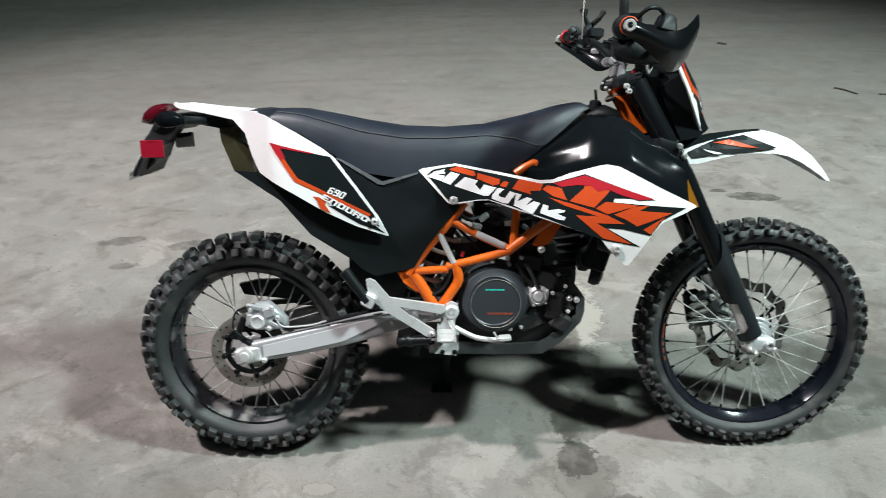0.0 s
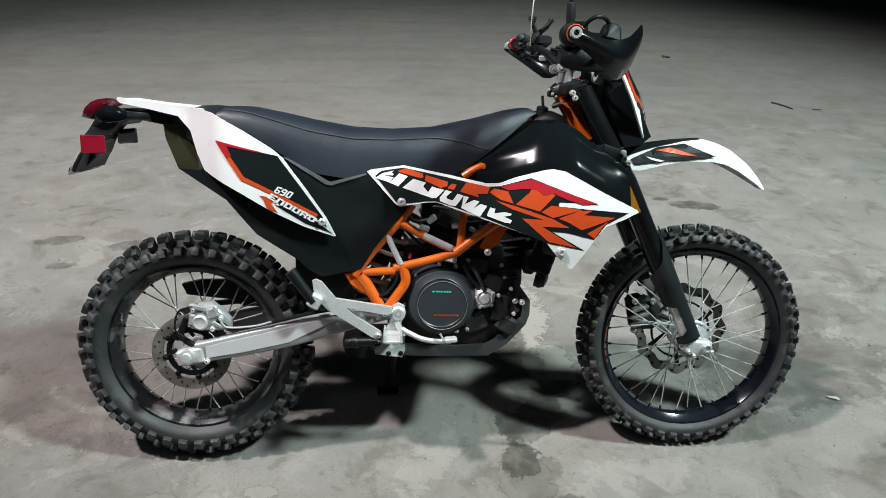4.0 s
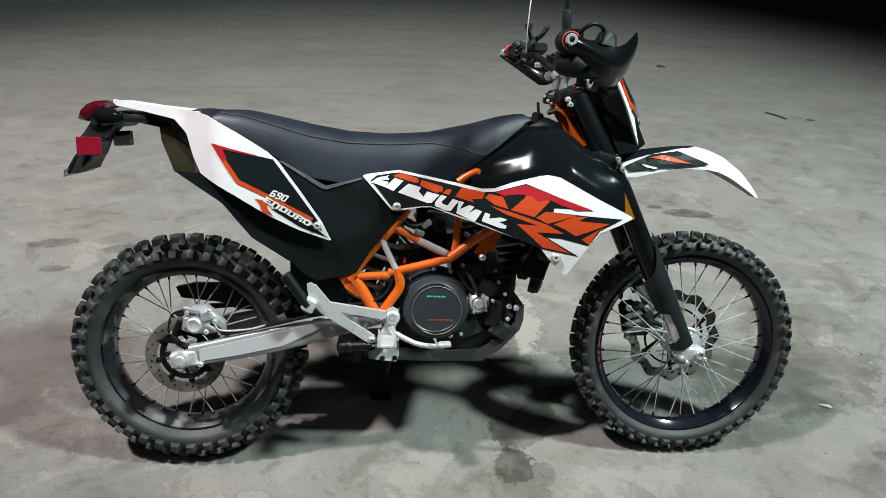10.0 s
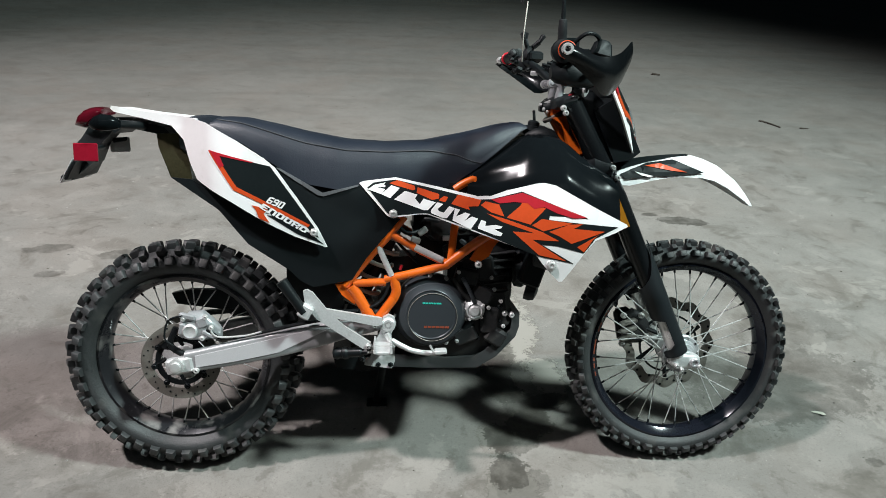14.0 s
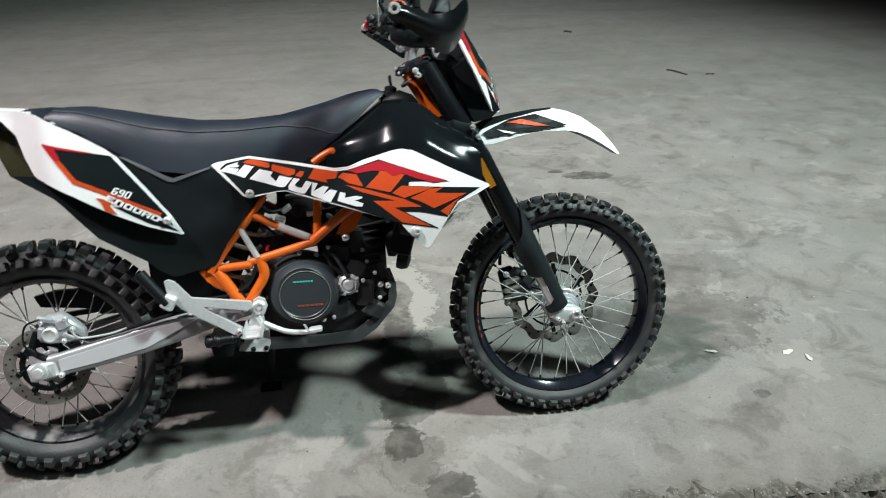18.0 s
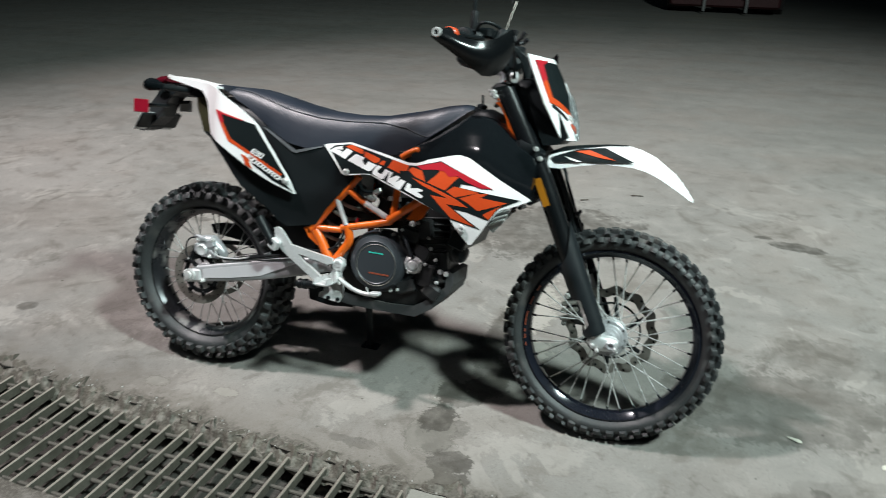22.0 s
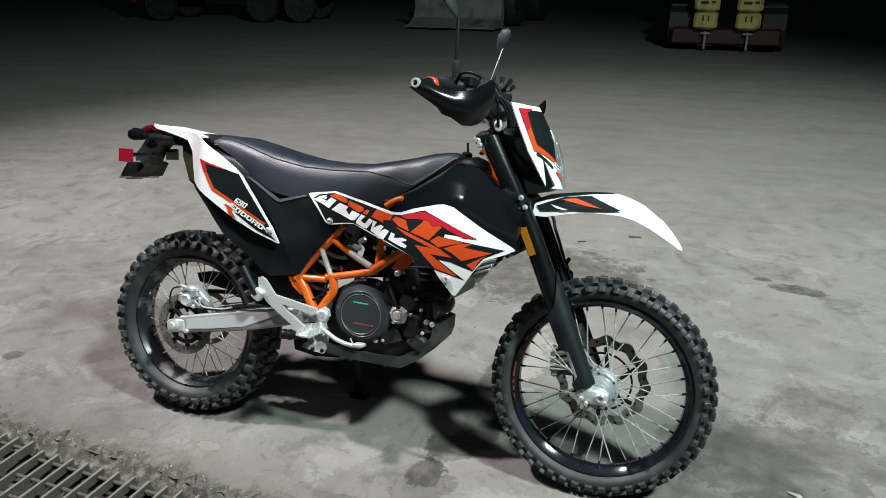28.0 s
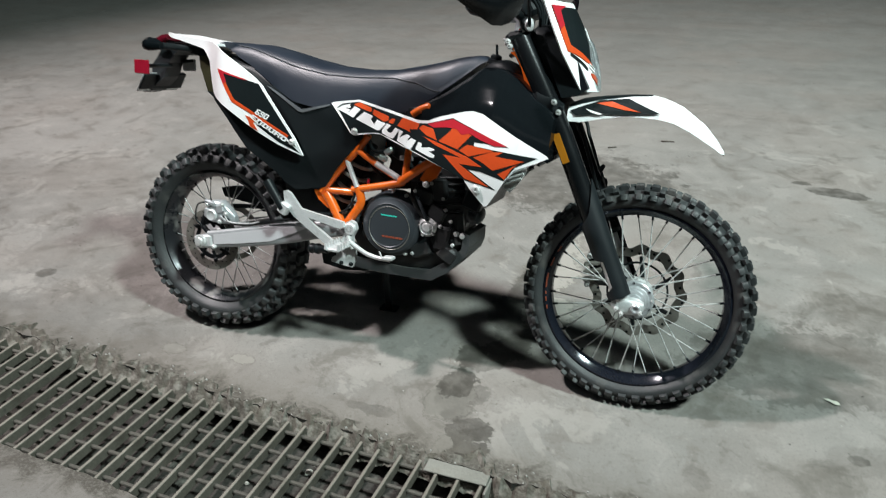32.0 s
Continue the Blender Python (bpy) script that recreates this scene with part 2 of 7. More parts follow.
def lathe(profile, centre, axis=(0, 1, 0), n=32, closed=False):
    """Turns rows of (radius, along) round the axis through centre."""
    c, d = Vector(centre), Vector(axis).normalized()
    u, w = frame_of((0, 0, 0), d)
    verts = []
    for r, a in profile:
        verts += [c + d * a + r * (math.cos(2 * math.pi * k / n) * u + math.sin(2 * math.pi * k / n) * w) for k in range(n)]
    faces, m = [], len(profile)
    for i in range(m if closed else m - 1):
        j = (i + 1) % m
        faces += [(i * n + k, i * n + (k + 1) % n, j * n + (k + 1) % n, j * n + k) for k in range(n)]
    if not closed:
        faces += [tuple(range(n - 1, -1, -1)), tuple(range((m - 1) * n, m * n))]
    return verts, faces


def box(centre, size, turn=(0, 0, 0), taper=1.0, bevel=0.0):
    """A box; taper shrinks its top, bevel cuts its upright edges and rims."""
    m = pose(*centre, *turn)
    x, y, z = (s / 2 for s in size)
    if not bevel:
        v = [(-x, -y, -z), (x, -y, -z), (x, y, -z), (-x, y, -z)] + [(sx * x * taper, sy * y * taper, z) for sx, sy in ((-1, -1), (1, -1), (1, 1), (-1, 1))]
        f = [(3, 2, 1, 0), (4, 5, 6, 7), (0, 1, 5, 4), (1, 2, 6, 5), (2, 3, 7, 6), (3, 0, 4, 7)]
        return [m @ Vector(q) for q in v], f
    b = min(bevel, x * 0.9, y * 0.9, z * 0.9)
    verts, faces = [], []
    for zz, k in ((-z, b), (-z + b, 0), (z - b, 0), (z, b)):
        for sx, sy in ((-1, -1), (1, -1), (1, 1), (-1, 1)):
            ix, iy = x - k, y - k
            for px, py in (((ix, iy - b), (ix - b, iy)) if sx * sy > 0 else ((ix - b, iy), (ix, iy - b))):
                s = taper if zz > 0 else 1
                verts.append(m @ Vector((sx * px * s, sy * py * s, zz)))
    for i in range(3):
        faces += [(i * 8 + k, i * 8 + (k + 1) % 8, (i + 1) * 8 + (k + 1) % 8, (i + 1) * 8 + k) for k in range(8)]
    faces += [tuple(range(7, -1, -1)), tuple(range(24, 32))]
    return verts, faces


def shell(outline, y_of, thick=0.004, step=0.02, rim=0.0):
    """A panel whose outline is drawn in x and z, bent by y_of(x, z) and given a thickness towards +y."""
    pts = []
    m = len(outline)
    for i in range(m):
        a, b = Vector(outline[i]), Vector(outline[(i + 1) % m])
        k = max(1, int((b - a).length / step))
        pts += [a + (b - a) * j / k for j in range(k)]
    edge = len(pts)
    lo = [min(p[i] for p in pts) for i in (0, 1)]
    hi = [max(p[i] for p in pts) for i in (0, 1)]
    grid = []
    nx, nz = int((hi[0] - lo[0]) / step), int((hi[1] - lo[1]) / step)
    for i in range(1, nx):
        for j in range(1, nz):
            p = Vector((lo[0] + (i + 0.5 * (j % 2)) * step, lo[1] + j * step))
            if min((p - q).length for q in pts) > step * 0.6:
                grid.append(p)
    v2, _, f2, _, _, _ = delaunay_2d_cdt(pts + grid, [], [list(range(edge))], 1, 1e-5)
    front = [Vector((p[0], y_of(p[0], p[1]), p[1])) for p in v2]
    count = {}
    for f in f2:
        for a, b in zip(f, f[1:] + f[:1]):
            count[(a, b)] = count.get((a, b), 0) + 1
    border = [(a, b) for a, b in count if (b, a) not in count]
    n = len(front)
    back = [v + Vector((0, thick, 0)) for v in front]
    faces = [tuple(f) for f in f2] + [tuple(i + n for i in reversed(f)) for f in f2] + [(b, a, a + n, b + n) for a, b in border]
    if rim:
        rimset = {a for e in border for a in e}
        front = [v + Vector((0, rim, 0)) if i in rimset else v for i, v in enumerate(front)]
    return front + back, faces


def loft(sections, n=28, power=2.6):
    """A body through sections (x, y, z, half width, half height), each a rounded box."""
    verts, faces = [], []
    for x, y, z, a, b in sections:
        for k in range(n):
            t = 2 * math.pi * k / n
            c, s = math.cos(t), math.sin(t)
            e = 2 / power
            verts.append(Vector((x, y + a * math.copysign(abs(c) ** e, c), z + b * math.copysign(abs(s) ** e, s))))
    for i in range(len(sections) - 1):
        faces += [(i * n + k, i * n + (k + 1) % n, (i + 1) * n + (k + 1) % n, (i + 1) * n + k) for k in range(n)]
    faces += [tuple(range(n - 1, -1, -1)), tuple(range(len(verts) - n, len(verts)))]
    return verts, faces


def mirrored(piece):
    v, f = piece
    return [Vector((p[0], -p[1], p[2])) for p in v], [tuple(reversed(q)) for q in f]


def lerp_table(rows):
    """A smooth-ish function from rows of (at, value)."""
    xs, ys = [r[0] for r in rows], [r[1] for r in rows]
    return lambda x: float(np.interp(x, xs, ys))


def smooth_table(rows):
    """A function through rows of (at, value) without kinks."""
    xs, ys = np.array([r[0] for r in rows], float), np.array([r[1] for r in rows], float)
    m = np.gradient(ys, xs)

    def f(x):
        x = min(max(x, xs[0]), xs[-1])
        i = int(min(max(np.searchsorted(xs, x) - 1, 0), len(xs) - 2))
        h = xs[i + 1] - xs[i]
        t = (x - xs[i]) / h
        return float(ys[i] * (1 + 2 * t) * (1 - t) ** 2 + h * m[i] * t * (1 - t) ** 2 + ys[i + 1] * t * t * (3 - 2 * t) + h * m[i + 1] * t * t * (t - 1))

    return f


M_RIM_F = mat("black_rim_clean", (0.010, 0.012, 0.018), 0.14, 0.2, 0.2, 20, 0.0, spec=0.4)
M_SEAM = mat("seat_seam", (0.060, 0.062, 0.068), 0.6, 0, 0.2, 40, 0.2)
M_BED = mat("drain_mud", (0.035, 0.032, 0.027), 0.9, 0, 0.6, 20, 0.8, fine=90, dirt=(0.16, 0.15, 0.13), dirt_scale=16, dirt_amount=0.25)


# ---------------------------------------------------------------- ground
TRENCH_TURN = -0.113                      # slope of the drain's far edge in plan


def trench_y(x, back):
    """y of the drain's far (back) or near edge at x."""
    return -0.262 + TRENCH_TURN * (x + 0.4) - (0.0 if back else 0.44)


def ground_material():
    m = bpy.data.materials.new("stained_concrete")
    m.use_nodes = True
    nt = m.node_tree
    n, link = nt.nodes, nt.links
    bsdf = n["Principled BSDF"]
    co = n.new("ShaderNodeTexCoord")

    def noise_node(scale, detail=5, rough=0.6, dist=0.0):
        k = n.new("ShaderNodeTexNoise")
        link.new(co.outputs["Object"], k.inputs["Vector"])
        k.inputs["Scale"].default_value, k.inputs["Detail"].default_value = scale, detail
        k.inputs["Roughness"].default_value, k.inputs["Distortion"].default_value = rough, dist
        return k

    def ramp(source, a, b, to0=0.0, to1=1.0):
        k = n.new("ShaderNodeMapRange")
        k.interpolation_type = "SMOOTHSTEP"
        link.new(source, k.inputs["Value"])
        k.inputs["From Min"].default_value, k.inputs["From Max"].default_value = a, b
        k.inputs["To Min"].default_value, k.inputs["To Max"].default_value = to0, to1
        return k.outputs[0]

    def mixed(fac, a, b):
        k = n.new("ShaderNodeMix")
        k.data_type = "RGBA"
        link.new(fac, k.inputs[0])
        for sock, v in ((k.inputs[6], a), (k.inputs[7], b)):
            if isinstance(v, tuple):
                sock.default_value = (*v, 1)
            else:
                link.new(v, sock)
        return k.outputs[2]

    def maths(op, a, b):
        k = n.new("ShaderNodeMath")
        k.operation = op
        for sock, v in zip(k.inputs, (a, b)):
            if isinstance(v, (int, float)):
                sock.default_value = v
            else:
                link.new(v, sock)
        return k.outputs[0]

    broad, mid, fine, grit = noise_node(0.35, 4), noise_node(5.5, 6, 0.62, 0.6), noise_node(19, 7, 0.70, 0.3), noise_node(230, 3, 0.7)
    speck, blot, flake, cloud = noise_node(34, 2, 0.5), noise_node(7, 6, 0.65, 0.8), noise_node(28, 5, 0.7, 1.4), noise_node(1.3, 4, 0.55)
    tint, dust = noise_node(1.5, 3, 0.5), noise_node(90, 4, 0.7)
    where = n.new("ShaderNodeSeparateXYZ")
    link.new(co.outputs["Object"], where.inputs[0])
    near = ramp(where.outputs[1], 1.8, 5.0, 1.0, 0.12)
    col = mixed(ramp(broad.outputs["Fac"], 0.36, 0.64), (0.248, 0.238, 0.219), (0.288, 0.270, 0.249))
    col = mixed(ramp(tint.outputs["Fac"], 0.45, 0.62, 0, 0.5), col, (0.266, 0.234, 0.208))
    col = mixed(ramp(cloud.outputs["Fac"], 0.50, 0.34, 0, 0.45), col, (0.211, 0.200, 0.184))
    col = mixed(maths("MULTIPLY", near, ramp(mid.outputs["Fac"], 0.52, 0.66, 0, 0.5)), col, (0.332, 0.310, 0.286))
    col = mixed(maths("MULTIPLY", near, ramp(mid.outputs["Fac"], 0.46, 0.34, 0, 0.6)), col, (0.185, 0.166, 0.146))
    col = mixed(maths("MULTIPLY", near, ramp(fine.outputs["Fac"], 0.57, 0.70, 0, 0.55)), col, (0.165, 0.150, 0.131))
    col = mixed(maths("MULTIPLY", near, ramp(fine.outputs["Fac"], 0.40, 0.28, 0, 0.6)), col, (0.383, 0.357, 0.330))
    col = mixed(maths("MULTIPLY", near, ramp(flake.outputs["Fac"], 0.665, 0.70, 0, 0.6)), col, (0.124, 0.106, 0.088))
    col = mixed(maths("MULTIPLY", near, ramp(flake.outputs["Fac"], 0.335, 0.29, 0, 0.65)), col, (0.443, 0.415, 0.390))
    col = mixed(maths("MULTIPLY", near, ramp(dust.outputs["Fac"], 0.56, 0.68, 0, 0.50)), col, (0.129, 0.116, 0.104))
    col = mixed(maths("MULTIPLY", near, ramp(dust.outputs["Fac"], 0.42, 0.31, 0, 0.45)), col, (0.412, 0.385, 0.360))
    col = mixed(ramp(grit.outputs["Fac"], 0.53, 0.68, 0, 0.5), col, (0.113, 0.102, 0.092))
    col = mixed(ramp(speck.outputs["Fac"], 0.735, 0.765, 0, 0.8), col, (0.046, 0.042, 0.037))
    col = mixed(maths("MULTIPLY", near, ramp(blot.outputs["Fac"], 0.60, 0.68, 0, 0.50)), col, (0.122, 0.108, 0.094))
    col = mixed(maths("MULTIPLY", near, ramp(blot.outputs["Fac"], 0.36, 0.28, 0, 0.55)), col, (0.404, 0.378, 0.350))
    # long faint streaks and crisp-edged worn patches
    lay = n.new("ShaderNodeMapping")
    link.new(co.outputs["Object"], lay.inputs["Vector"])
    lay.inputs["Scale"].default_value, lay.inputs["Rotation"].default_value = (0.22, 1.5, 1), (0, 0, 0.12)
    streak = noise_node(1.4, 5, 0.6, 0.4)
    link.new(lay.outputs[0], streak.inputs["Vector"])
    col = mixed(ramp(streak.outputs["Fac"], 0.52, 0.70, 0, 0.30), col, (0.172, 0.157, 0.138))
    col = mixed(ramp(streak.outputs["Fac"], 0.46, 0.30, 0, 0.26), col, (0.345, 0.322, 0.296))
    patch, grime = noise_node(2.3, 8, 0.68, 0.5), noise_node(3.1, 7, 0.7, 0.9)
    col = mixed(maths("MULTIPLY", near, ramp(patch.outputs["Fac"], 0.585, 0.612, 0, 0.50)), col, (0.370, 0.345, 0.315))
    col = mixed(maths("MULTIPLY", near, ramp(grime.outputs["Fac"], 0.54, 0.68, 0, 0.65)), col, (0.135, 0.122, 0.104))
    # oil and water stains with shapes of their own, plus painted shade: centre, half sizes, turn, strength
    sep = n.new("ShaderNodeSeparateXYZ")
    link.new(co.outputs["Object"], sep.inputs[0])
    edge, ragged = noise_node(8, 8, 0.75, 0.3), noise_node(42, 6, 0.75, 0.5)
    rough = ramp(mid.outputs["Fac"], 0.3, 0.7, 0.62, 0.85)
    wet_and_shade = None
    for cx, cy, rx, ry, turn, strength in STAINS_AND_SHADE:
        dx, dy = maths("SUBTRACT", sep.outputs[0], cx), maths("SUBTRACT", sep.outputs[1], cy)
        c, s = math.cos(turn), math.sin(turn)
        u = maths("DIVIDE", maths("ADD", maths("MULTIPLY", dx, c), maths("MULTIPLY", dy, s)), rx)
        v = maths("DIVIDE", maths("SUBTRACT", maths("MULTIPLY", dy, c), maths("MULTIPLY", dx, s)), ry)
        d = maths("SQRT", maths("ADD", maths("MULTIPLY", u, u), maths("MULTIPLY", v, v)), 0)
        d = maths("ADD", d, maths("MULTIPLY", maths("SUBTRACT", edge.outputs["Fac"], 0.5), 2.2))
        d = maths("ADD", d, maths("MULTIPLY", maths("SUBTRACT", ragged.outputs["Fac"], 0.5), 1.1))
        w = ramp(d, 1.02, 0.94, 0, strength)
        wet_and_shade = w if wet_and_shade is None else maths("MAXIMUM", wet_and_shade, w)
    for cx, cy, rx, ry, pale in PEELS:
        u = maths("DIVIDE", maths("SUBTRACT", sep.outputs[0], cx), rx)
        v = maths("DIVIDE", maths("SUBTRACT", sep.outputs[1], cy), ry)
        d = maths("SQRT", maths("ADD", maths("MULTIPLY", u, u), maths("MULTIPLY", v, v)), 0)
        d = maths("ADD", d, maths("MULTIPLY", maths("SUBTRACT", edge.outputs["Fac"], 0.5), 2.4))
        d = maths("ADD", d, maths("MULTIPLY", maths("SUBTRACT", ragged.outputs["Fac"], 0.5), 1.3))
        col = mixed(ramp(d, 1.04, 0.99, 0, 0.55), col, (0.120, 0.108, 0.090))
        col = mixed(ramp(d, 0.95, 0.88, 0, pale), col, (0.415, 0.390, 0.350))
    wet_and_shade = maths("MULTIPLY", wet_and_shade, ramp(noise_node(13, 5, 0.65).outputs["Fac"], 0.30, 0.62, 0.45, 1.0))
    col = mixed(wet_and_shade, col, (0.050, 0.045, 0.037))
    # crumbling soiled concrete along the drain's two edges
    lie = maths("ADD", sep.outputs[1], maths("MULTIPLY", maths("ADD", sep.outputs[0], 0.4), -TRENCH_TURN))
    past = maths("SUBTRACT", maths("ABSOLUTE", maths("ADD", lie, 0.482), 0), 0.22)
    past = maths("ADD", past, maths("MULTIPLY", maths("SUBTRACT", blot.outputs["Fac"], 0.5), 0.34))
    past = maths("ADD", past, maths("MULTIPLY", maths("SUBTRACT", flake.outputs["Fac"], 0.5), 0.10))
    past = maths("ADD", past, ramp(maths("ABSOLUTE", maths("SUBTRACT", sep.outputs[0], 0.75), 0), 3.0, 3.5, 0, 2))
    soil = maths("MULTIPLY", ramp(past, 0.085, 0.015, 0, 0.9), ramp(dust.outputs["Fac"], 0.36, 0.56, 0.35, 1.0))
    col = mixed(ramp(past, 0.20, 0.03, 0, 0.5), col, (0.150, 0.132, 0.108))
    col = mixed(soil, col, (0.075, 0.066, 0.052))
    grime_all = n.new("ShaderNodeHueSaturation")
    grime_all.inputs["Value"].default_value = 0.75
    link.new(col, grime_all.inputs["Color"])
    link.new(grime_all.outputs[0], bsdf.inputs["Base Color"])
    link.new(maths("SUBTRACT", rough, maths("MULTIPLY", wet_and_shade, 0.25)), bsdf.inputs["Roughness"])
    bump = n.new("ShaderNodeBump")
    bump.inputs["Strength"].default_value, bump.inputs["Distance"].default_value = 0.45, 0.004
    h = maths("MULTIPLY", near, maths("ADD", maths("MULTIPLY", grit.outputs["Fac"], 0.4), maths("MULTIPLY", fine.outputs["Fac"], 0.6)))
    link.new(h, bump.inputs["Height"])
    link.new(bump.outputs[0], bsdf.inputs["Normal"])
    return m


STAINS_AND_SHADE = [
    (1.07, 0.19, 0.1, 0.055, 0.5, 0.8), (1.13, 0.28, 0.1, 0.05, 0.3, 0.8), (1.02, 0.08, 0.07, 0.06, 0.9, 0.7), (0.95, -0.12, 0.05, 0.08, 0.2, 0.4),
    (0.965, 0.10, 0.065, 0.075, 0.2, 0.85), (0.955, -0.05, 0.060, 0.075, -0.3, 0.85), (1.08, 0.17, 0.09, 0.06, 0.1, 0.7), (1.03, -0.10, 0.05, 0.06, 0.1, 0.40),
    (1.05, -0.265, 0.080, 0.055, 0.2, 0.8), (1.075, -0.36, 0.060, 0.05, 0.1, 0.8), (0.91, -0.17, 0.04, 0.06, 0.4, 0.22), (0.99, -0.18, 0.045, 0.09, 0.1, 0.42),
    # the three broad ones with negative x paint in the lamp's falloff
    (1.05, 0.64, 0.06, 0.20, -0.1, 0.72), (1.02, 0.40, 0.07, 0.13, 0.3, 0.72), (1.10, 0.86, 0.04, 0.12, 0.0, 0.6), (-0.55, -0.08, 0.55, 0.25, 0.05, 0.32), (-0.85, 0.55, 0.50, 0.42, 0.2, 0.24), (-1.75, 1.0, 0.7, 0.5, 0.2, 0.24), (1.09, 0.28, 0.09, 0.07, 0.0, 0.5),
    (2.37, 1.93, 0.15, 0.055, -0.2, 0.8), (2.21, 2.03, 0.05, 0.025, -0.1, 0.7), (-0.62, 1.55, 0.09, 0.05, 0.1, 0.6),
    (-0.85, 1.35, 0.06, 0.035, 0.1, 0.6), (0.68, -0.25, 0.05, 0.02, 0.0, 0.4), (1.10, 1.78, 0.50, 0.42, 0.1, 0.60),
    # the broad one at 2.08, 0.36 paints out the front wheel's soft shadow
    (2.45, 0.45, 0.09, 0.03, 0.3, 0.35), (2.08, 0.36, 0.42, 0.24, 0.2, 0.48), (2.35, 0.75, 0.30, 0.14, 0.1, 0.30), (2.16, -0.09, 0.03, 0.02, 0.0, 0.7), (-1.0, 0.20, 0.05, 0.035, 0.2, 0.65), (-0.95, 1.62, 0.10, 0.05, 0.1, 0.6), (0.74, -0.26, 0.06, 0.03, 0.0, 0.45), (0.96, 1.70, 0.16, 0.10, 0.0, 0.5), (2.15, -0.10, 0.12, 0.06, 0.4, 0.22), (-0.45, 0.35, 0.16, 0.05, 0.2, 0.18), (1.72, -0.28, 0.035, 0.05, 0.5, 0.25),
]
# scaled-off skin of the concrete: centre and half sizes
PEELS = [(0.955, -0.13, 0.085, 0.13, 0.30), (1.13, 0.85, 0.11, 0.34, 0.75), (1.02, -0.36, 0.06, 0.09, 0.25), (1.20, 0.45, 0.07, 0.12, 0.7), (0.93, 0.10, 0.05, 0.08, 0.3), (0.18, -0.13, 0.05, 0.03, 0.5), (-0.1, -0.14, 0.045, 0.03, 0.5)]
M_GROUND = ground_material()


M_PLATE = mat("end_plate_steel", (0.22, 0.215, 0.19), 0.6, 0.1, 0.2, 20, 0.3, dirt=(0.20, 0.18, 0.15), dirt_scale=14, dirt_amount=0.4)


def build_ground():
    rnd = random.Random(4)
    xs = [-2.4 + 0.014 * i for i in range(452)]
    far, near = [], []
    for x in xs:
        chip = 0.016 * noise.noise((x * 6, 1.3, 0)) + 0.012 * noise.noise((x * 19, 4.1, 0)) + 0.008 * noise.noise((x * 55, 2.2, 0))
        far.append((x, trench_y(x, True) + 0.012 + chip))
        near.append((x, trench_y(x, False) - 0.004 + 0.6 * chip))
    rim = far + near[::-1]
    size = 400
    corners = [(-size, -size), (size, -size), (size, size), (-size, size)]
    pts = [Vector(p) for p in rim + corners]
    k = len(rim)
    loop = [(i, (i + 1) % k) for i in range(k)] + [(k + i, k + (i + 1) % 4) for i in range(4)]
    v2, _, f2, _, _, _ = delaunay_2d_cdt(pts, loop, [], 0, 1e-6)
    faces = []
    for f in f2:
        c = sum((v2[i] for i in f), Vector((0, 0))) / len(f)
        inside = xs[0] < c.x < xs[-1] and trench_y(c.x, False) - 0.03 < c.y < trench_y(c.x, True) + 0.04 and all(i < k for i in f)
        if not (inside and crosses(c, far, near)):
            faces.append(tuple(f))
    verts = [(p.x, p.y, 0) for p in v2]
    ground = link_mesh("ground", verts, faces, M_GROUND)
    tagged(ground, "worn grey concrete yard with oil stains and dust", "ground", kind="structure")
    # drain walls and bed
    verts, faces = [], []
    for side in (far, near):
        b = len(verts)
        for x, y in side:
            verts += [(x, y, 0), (x, y + (0.01 if side is far else -0.01), -0.16)]
        faces += [(b + 2 * i, b + 2 * i + 2, b + 2 * i + 3, b + 2 * i + 1) for i in range(len(side) - 1)]
    drain = link_mesh("drain_wall", verts, faces, M_BED)
    tagged(drain, "dirty broken concrete sides of the drain channel", "drain", kind="structure")
    verts, faces = [], []
    for i, x in enumerate(xs):
        for j in range(13):
            y = near[i][1] - 0.02 + (far[i][1] - near[i][1] + 0.04) * j / 12
            verts.append((x, y, -0.10 + 0.03 * noise.noise((x * 5, y * 5, 2)) + 0.012 * noise.noise((x * 22, y * 22, 5))))
    faces = [(i * 13 + j, i * 13 + 13 + j, i * 13 + 14 + j, i * 13 + 1 + j) for i in range(len(xs) - 1) for j in range(12)]
    bed = link_mesh("drain_bed", verts, faces, M_BED, smooth=True)
    tagged(bed, "dark mud and litter in the bottom of the drain", "drain", kind="structure")


def crosses(c, far, near):
    """Whether a point of the plan lies in the open drain."""
    fy = np.interp(c.x, [p[0] for p in far], [p[1] for p in far])
    ny = np.interp(c.x, [p[0] for p in near], [p[1] for p in near])
    return ny < c.y < fy


build_ground()


